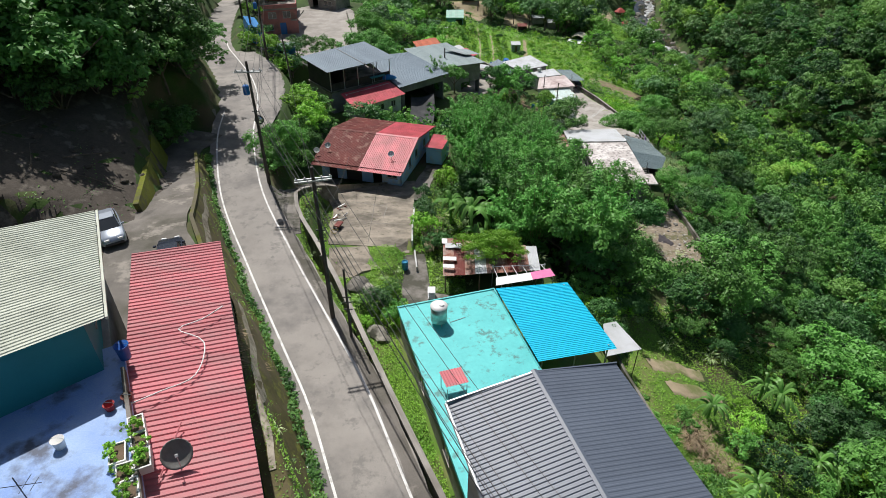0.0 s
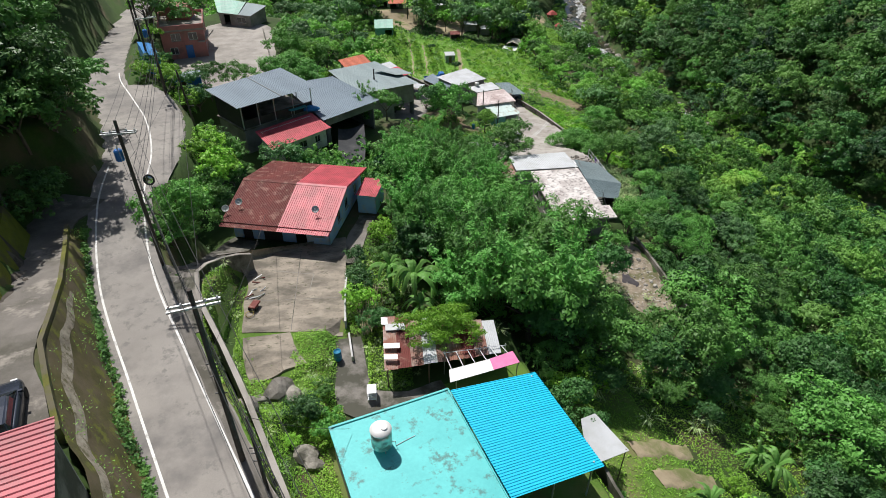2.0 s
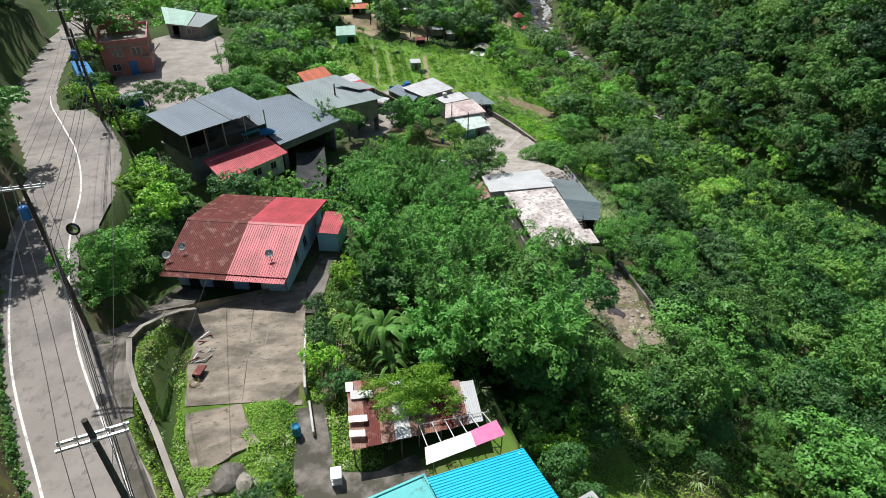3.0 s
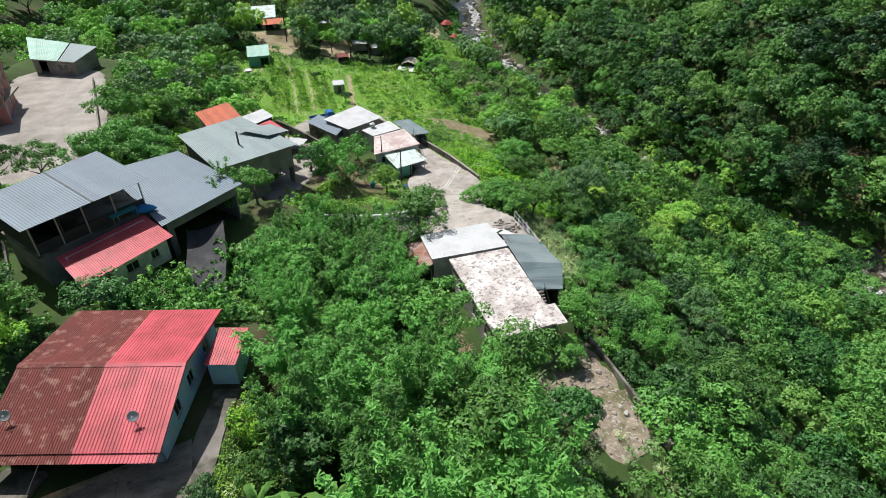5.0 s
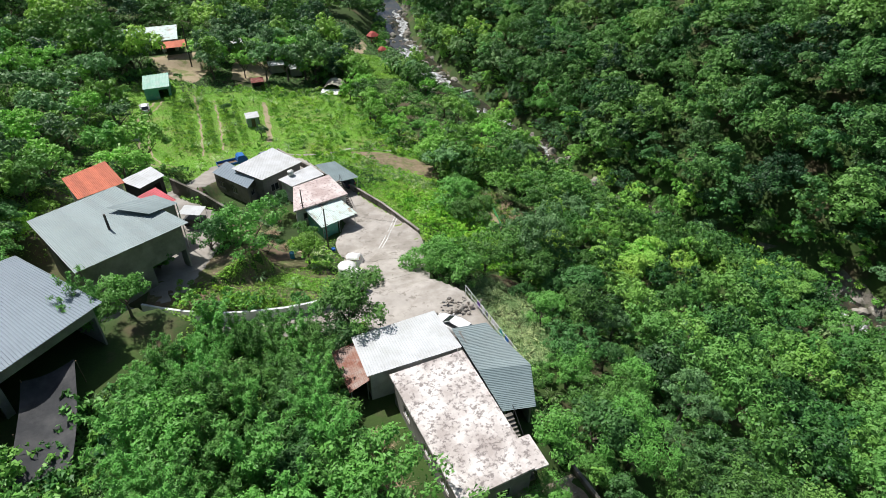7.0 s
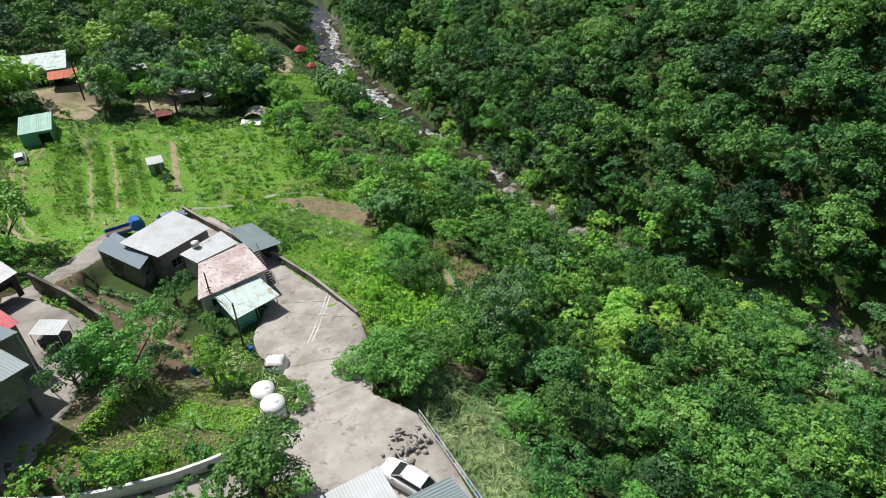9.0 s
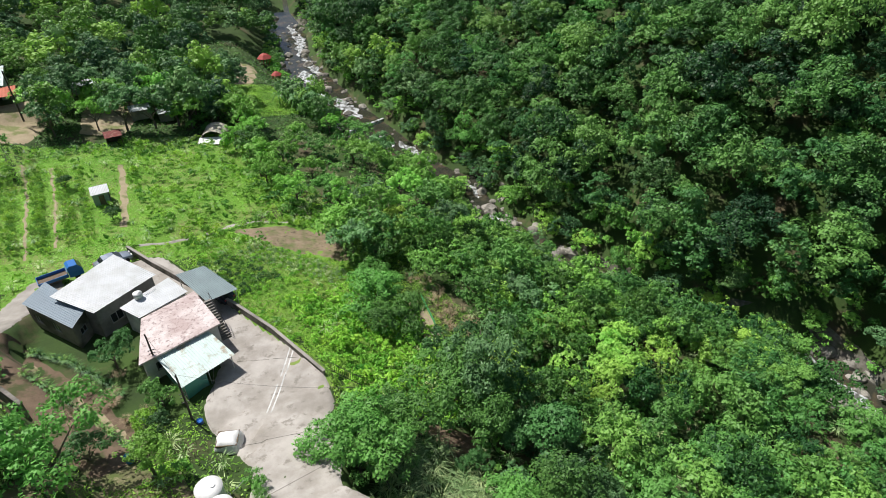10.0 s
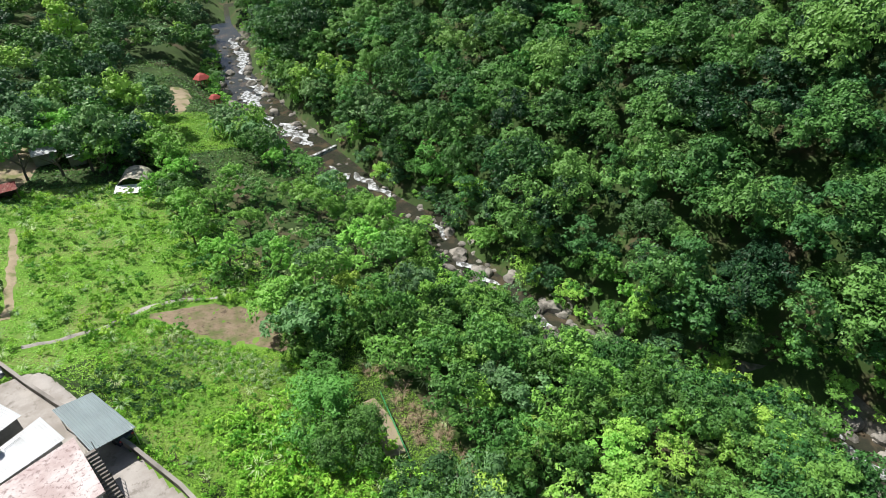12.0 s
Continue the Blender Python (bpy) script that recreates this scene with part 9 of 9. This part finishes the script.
for k, (y_, m_, w_) in enumerate(((87.6, 0, 0.7), (86.6, 1, 0.6), (85.9, 4, 0.5), (84.6, 1, 0.9), (83.8, 1, 0.5), (83.0, 2, 0.8), (81.9, 3, 0.8), (81.2, 1, 0.5))):
    s_ = Shape()
    for a_ in range(7):
        for b_ in range(5):
            s_.v.append((0.05 + 0.05 * math.sin(a_ * 1.7 + k) * b_ / 4, (a_ / 6 - 0.5) * w_, 1.12 - 0.85 * b_ / 4 - 0.02 * math.sin(a_ + k)))
    s_.f += [(a_ * 5 + b_, (a_ + 1) * 5 + b_, (a_ + 1) * 5 + b_ + 1, a_ * 5 + b_ + 1) for a_ in range(6) for b_ in range(4)]
    ob = part("laundry_cloth", s_, cloth_mats[m_], m=pose(32.5 - 0.035 * (y_ - 85.2), y_, 25.2))
    tagged(ob, label=("purple", "white", "teal", "blue", "grey")[m_] + " washing hung over the pipe railing", category="laundry", group="washing on the railing")
pond = tagged(part("pond", Shape().slab([(49.4, 116.0, 12.45), (51.3, 115.6, 12.45), (52.3, 119.6, 12.45), (52.2, 123.4, 12.45), (50.6, 123.6, 12.45)], 0.3), pond_mud), label="small muddy brown pond", category="pond", kind="structure")
nf = thing("net_fence", (51.8, 118.5, 12.3), "low green net fence beside the pond", "fence")
green_net = mat("green_net", (0.08, 0.45, 0.16), (0.06, 0.36, 0.12), 2, 0.6, 0)
for k in range(6):
    post(nf, 1.2 - 0.5 * k * 0.9, 5 - 2.1 * k, -0.3, 0.8, 0.03, bamboo_cane)
part("net", Shape().add([(1.2, 5, 0.1), (-1.05, -5.5, 0.1), (-1.05, -5.5, 0.75), (1.2, 5, 0.75), (1.23, 5, 0.1), (-1.02, -5.5, 0.1), (-1.02, -5.5, 0.75), (1.23, 5, 0.75)], [(0, 1, 2, 3), (7, 6, 5, 4), (3, 2, 6, 7), (0, 4, 5, 1)]), green_net, nf)
# shelters beyond the garden
tent = thing("arched_shelter", (42.4, 188.2, gz(42.4, 188.2)), "arched shelter with a dirty white cover", "shelter", rz=-25)
s = Shape()
for i in range(9):
    a_ = math.pi * i / 8
    s.v += [(2.6 * math.cos(a_), -2.4, 0.6 + 2.2 * math.sin(a_)), (2.6 * math.cos(a_), 2.4, 0.6 + 2.2 * math.sin(a_))]
s.f += [(2 * i, 2 * i + 1, 2 * i + 3, 2 * i + 2) for i in range(8)]
part("cover", s, mat("dirty_canvas", (0.68, 0.64, 0.52), (0.52, 0.48, 0.37), 1.0, 0.8, 0.1, stain=(0.22, 0.2, 0.15), stain_scale=1, stain_amount=0.35), tent, smooth=True)
part("awning", Shape().slab([(-2.7, -4.2, 0.9), (2.7, -4.2, 0.9), (2.5, -2.3, 1.6), (-2.5, -2.3, 1.6)], 0.03), white_plastic, tent)
for x in (-2.6, 2.6):
    for y in (-4.1, -2.4, 2.4):
        post(tent, x, y, -0.3, 0.9, 0.04, steel)
z_ = gz(24.4, 189.2)
bh, L, i2 = building("brown_roof_hut", [(23.0, 187.8), (26.0, 187.8), (26.0, 190.4), (23.0, 190.4)], z_, [z_ + 1.9, z_ + 1.9, z_ + 2.2, z_ + 2.2], wood, "small open hut with a brown roof", "hut", inset=0.15, walls="123")
roof_panels(bh, *L, rust_roof, 0.9, 0.2, 0.03)
for x, y, w_ in ((29, 200, 4.0), (34, 199, 3.0), (20, 214, 5)):
    z_ = gz(x, y)
    ws, L, i2 = building("white_shed", [(x, y), (x + w_, y), (x + w_, y + 3), (x, y + 3)], z_, [z_ + 2.0, z_ + 2.0, z_ + 2.3, z_ + 2.3], grey_wall, "low shed with a white roof among the trees", "shed", inset=0.15)
    roof_panels(ws, *L, white_roof, 0.9, 0.25, 0.02)
box_w = thing("white_box", (-0.9, 157.2, gz(-0.9, 157.2)), "white crate beside the field track", "crate")
part("case", Shape().box((-0.6, -0.5, 0), (0.6, 0.5, 1.0)), white_plastic, box_w, bevel=0.03)
part("lid", Shape().box((-0.63, -0.53, 1.0), (0.63, 0.53, 1.08)), grey_wall, box_w)


# ---- special plants ----
def banana(x, y, size, seed, n=14):
    """Banana plant: stem and large arching leaves."""
    r = random.Random(seed)
    b = thing("banana_plant", (x, y, gz(x, y)), "banana plant with broad ragged arching leaves", "banana plant", "banana plants", r.uniform(0, 360))
    h = 1.5 * size
    part("stem", Shape().tube([(0, 0, -0.3), (0.05, 0, h * 0.6), (0, 0.05, h)], 0.13 * size, 8, 0.07 * size), leaf_banana, b)
    for k in range(n):
        a_ = 2 * math.pi * k / n + r.uniform(-0.3, 0.3)
        l_, w_, up = size * r.uniform(1.5, 2.2), size * r.uniform(0.085, 0.125), r.uniform(0.45, 1.5)
        d_, sd = Vector((math.cos(a_), math.sin(a_), 0)), Vector((-math.sin(a_), math.cos(a_), 0))
        s = Shape()
        m_ = 12
        for i in range(m_ + 1):
            t = i / m_
            c = d_ * l_ * t * (1.0 - 0.3 * up) + Vector((0, 0, h + l_ * (up * t - (0.45 + up * 0.7) * t * t)))
            ww = w_ * (0.12 + 1.1 * math.sin(math.pi * min(1, t * 0.86 + 0.1)) ** 0.6) if i < m_ else 0.02
            j, q = 1 + 0.3 * r.uniform(-1, 1), 1 + 0.3 * r.uniform(-1, 1)
            s.v += [tuple(c - sd * ww * j - Vector((0, 0, ww * 0.5))), tuple(c), tuple(c + sd * ww * q - Vector((0, 0, ww * 0.5)))]
        s.f += [(3 * i + j, 3 * i + j + 1, 3 * i + j + 4, 3 * i + j + 3) for i in range(m_) for j in range(2)]
        part("leaf", s, leaf_banana, b)


for i, (x, y, k) in enumerate(((2.8, 50.4, 2.1), (0.8, 52.2, 1.6), (4.8, 52.0, 1.7), (3.2, 48.4, 1.3), (22.4, 32.6, 1.2), (31.6, 37.2, 1.7), (30.6, 38.4, 1.3), (23.2, 25.6, 1.3), (21.6, 24.4, 1.0), (32.0, 30.6, 1.4), (33.2, 29.6, 1.2), (26.8, 21.8, 1.1), (21.0, 20.6, 1.1),
                                (55.5, 131.5, 1.3), (58.0, 133.0, 1.4), (56.5, 134.5, 1.2), (67, 205, 1.7), (64, 202, 1.6), (69, 201, 1.7), (61.5, 206, 1.5), (66, 198.5, 1.5), (65.5, 209.5, 2.0), (68.5, 208.0, 2.0), (63.5, 207.6, 1.8), (67.0, 212.5, 2.0))):
    banana(x, y, k, i)
dry = [tufts_of(60 + i, 1.1, 0.02) for i in range(3)]
joined("dry_straw", "heaps of dry brown straw and bramble", [(-11.6 + random.uniform(-0.9, 0.9), 24.6 + random.uniform(-3.6, 2.6)) for _ in range(26)] + [(17.6 + random.uniform(-1.2, 1.2), 72 + random.uniform(-4, 4)) for _ in range(22)] +
       [(54.5 + random.uniform(-1.6, 1.6), 118 + random.uniform(-9, 9)) for _ in range(46)] + [(37.6 + random.uniform(-2, 2), 104 + random.uniform(-4, 3)) for _ in range(24)] + [(69 + random.uniform(-3, 3), 96 + random.uniform(-6, 6)) for _ in range(16)] +
       [(16 + random.uniform(-3, 3), 117 + random.uniform(-4, 4)) for _ in range(20)], dry, straw, 0.6, 1.3, "dry straw")
for x, y, k, kind in ((17.2, 121.6, 0.85, DARK[1]), (12.4, 106.8, 1.35, ROUND[0]), (34.4, 96.6, 1.0, BROAD[3]), (32.8, 98.0, 0.9, BROAD[0]), (45.2, 121.4, 1.25, ROUND[0]), (47.4, 117.0, 1.1, ROUND[0]), (44.0, 117.2, 0.95, ROUND[0]), (47.6, 125.4, 1.0, ROUND[0]),
                      (30.6, 69.4, 0.8, BROAD[0]), (15.5, 170.0, 0.5, DARK[0]), (20.5, 158, 0.55, DARK[1]), (-24, 98, 0.9, BROAD[1]), (-19.5, 97.5, 0.8, BROAD[2])):
    plant(kind, x, y, k)
for x, y, k in ((19.4, 110.6, 0.9), (14.4, 108.0, 1.2), (24.6, 97.4, 0.7), (24.9, 99.6, 0.7),
                (-3.8, 37.4, 0.9), (-5.4, 38.4, 0.9), (-4.6, 36.4, 0.7), (-1.8, 48.0, 1.0), (-2.2, 53.8, 0.9), (-1.6, 50.6, 1.1), (0.6, 56.0, 1.1), (0.8, 60.0, 1.2), (-0.6, 47.0, 0.9), (14.5, 41.0, 1.2), (16.5, 43.5, 1.3), (18.0, 45.0, 1.4)):
    plant(random.choice(BUSH), x, y, k)


# stones and sticks on the shaded slope
rs = random.Random(77)
STONES = [m_.copy() for m_ in BOULDERS]
for m_ in STONES:
    m_.materials[0] = rubble
CHIPS = [m_.copy() for m_ in BOULDERS]
for m_ in CHIPS:
    m_.materials[0] = concrete_pale
for i in range(70):
    x, y = rs.gauss(-28.5, 2.6), rs.gauss(43.0, 3.2)
    k = rs.uniform(0.08, 0.26) if i < 62 else rs.uniform(0.35, 0.6)
    ob = new("stone", STONES[i % 5])
    ob.matrix_basis = pose(x, y, gz(x, y) + 0.1 * k, rs.uniform(-20, 20), rs.uniform(-20, 20), rs.uniform(0, 360)) @ Matrix.Scale(k, 4)
    tagged(ob, label="grey broken stone on the shaded soil slope", category="stone", group="stones on the shaded slope")
for x, y, a, ln in ((-28.6, 43.2, 50, 3.6), (-31.5, 41.0, 118, 3.0), (-27.2, 40.6, 8, 4.2), (-34, 44, 70, 2.6)):
    d = Vector((math.cos(radians(a)), math.sin(radians(a)), 0)) * ln / 2
    s = Shape()
    s.tube([(x - d.x, y - d.y, gz(x - d.x, y - d.y) + 0.25), (x, y, gz(x, y) + 0.3), (x + d.x, y + d.y, gz(x + d.x, y + d.y) + 0.25)], 0.05, 5, 0.025)
    tagged(part("fallen_branch", s, bark), label="thin dry branch lying on the slope", category="branch")


# broken concrete and weeds in the gravel yard
for i in range(90):
    x, y = rs.uniform(25.6, 31.2), rs.uniform(55.5, 66)
    k = rs.uniform(0.05, 0.16) if i > 6 else rs.uniform(0.2, 0.36)
    ob = new("rubble_block", CHIPS[i % 5])
    ob.matrix_basis = pose(x, y, gz(x, y) + 0.1, rs.uniform(-20, 20), rs.uniform(-20, 20), rs.uniform(0, 360)) @ Matrix.Scale(k, 4)
    tagged(ob, label="pale block of broken concrete on the gravel", category="rubble", group="rubble in the gravel yard")
joined("lot_grass", "dry grass and weeds at the edges of the gravel yard", [(25.2 + 0.0 * k + random.uniform(-0.8, 1.0), 67 - k * 0.55 + random.uniform(-0.3, 0.3)) for k in range(24)] + [(random.uniform(27.5, 31), random.uniform(52, 58)) for _ in range(14)] + [(32.6 + random.uniform(-0.3, 1.2), 51 + k * 0.5) for k in range(12)], dry[:2] + [tufts_of(30, 0.9, 0.03)], leaf_pale, 0.5, 1.1, "grass")
# bushes and stones of the lower garden and the verge
for x, y, k, kind in ((44, 45.5, 2.4, 1), (28.2, 29.4, 1.5, 1), (26.2, 33.4, 1.1, 2), (24.4, 30.4, 1.0, 0), (19.4, 30.6, 0.9, 0), (27.4, 36.0, 0.8, 2), (29.6, 33.8, 1.0, 0), (36.5, 36, 1.6, 1), (39.5, 41.0, 1.9, 0), (19.0, 25.4, 1.0, 0), (25, 23.5, 1.2, 1), (30.5, 26.5, 1.3, 0), (35.5, 31.0, 1.2, 2),
                      (-5.2, 38.2, 0.75, 1), (-4.4, 40.4, 0.6, 0), (-6.4, 36.6, 0.5, 2), (14.6, 30.6, 0.9, 0), (15.4, 26.8, 1.0, 0)):
    plant(BUSH[kind], x, y, k)
joined("dry_brush", "tangle of dry twigs and dead grass in the garden", [(20.6 + random.uniform(-1.6, 1.6), 29.2 + random.uniform(-2.2, 2.2)) for _ in range(26)], dry, straw, 0.7, 1.5, "dry brush")
for x, y, k in ((-7.5, 40.6, 1.2), (-6.4, 40.0, 0.8), (-8.6, 39.8, 0.6), (-5.4, 35.6, 1.0), (-4.8, 34.8, 0.7), (-8.9, 37.2, 0.9)):
    ob = new("stone", BOULDERS[int(x * 7) % 5])
    ob.matrix_basis = pose(x, y, gz(x, y) + 0.12, 8, -6, x * 40) @ Matrix.Scale(k, 4)
    tagged(ob, label="large brown-grey stone half buried in creepers", category="stone")
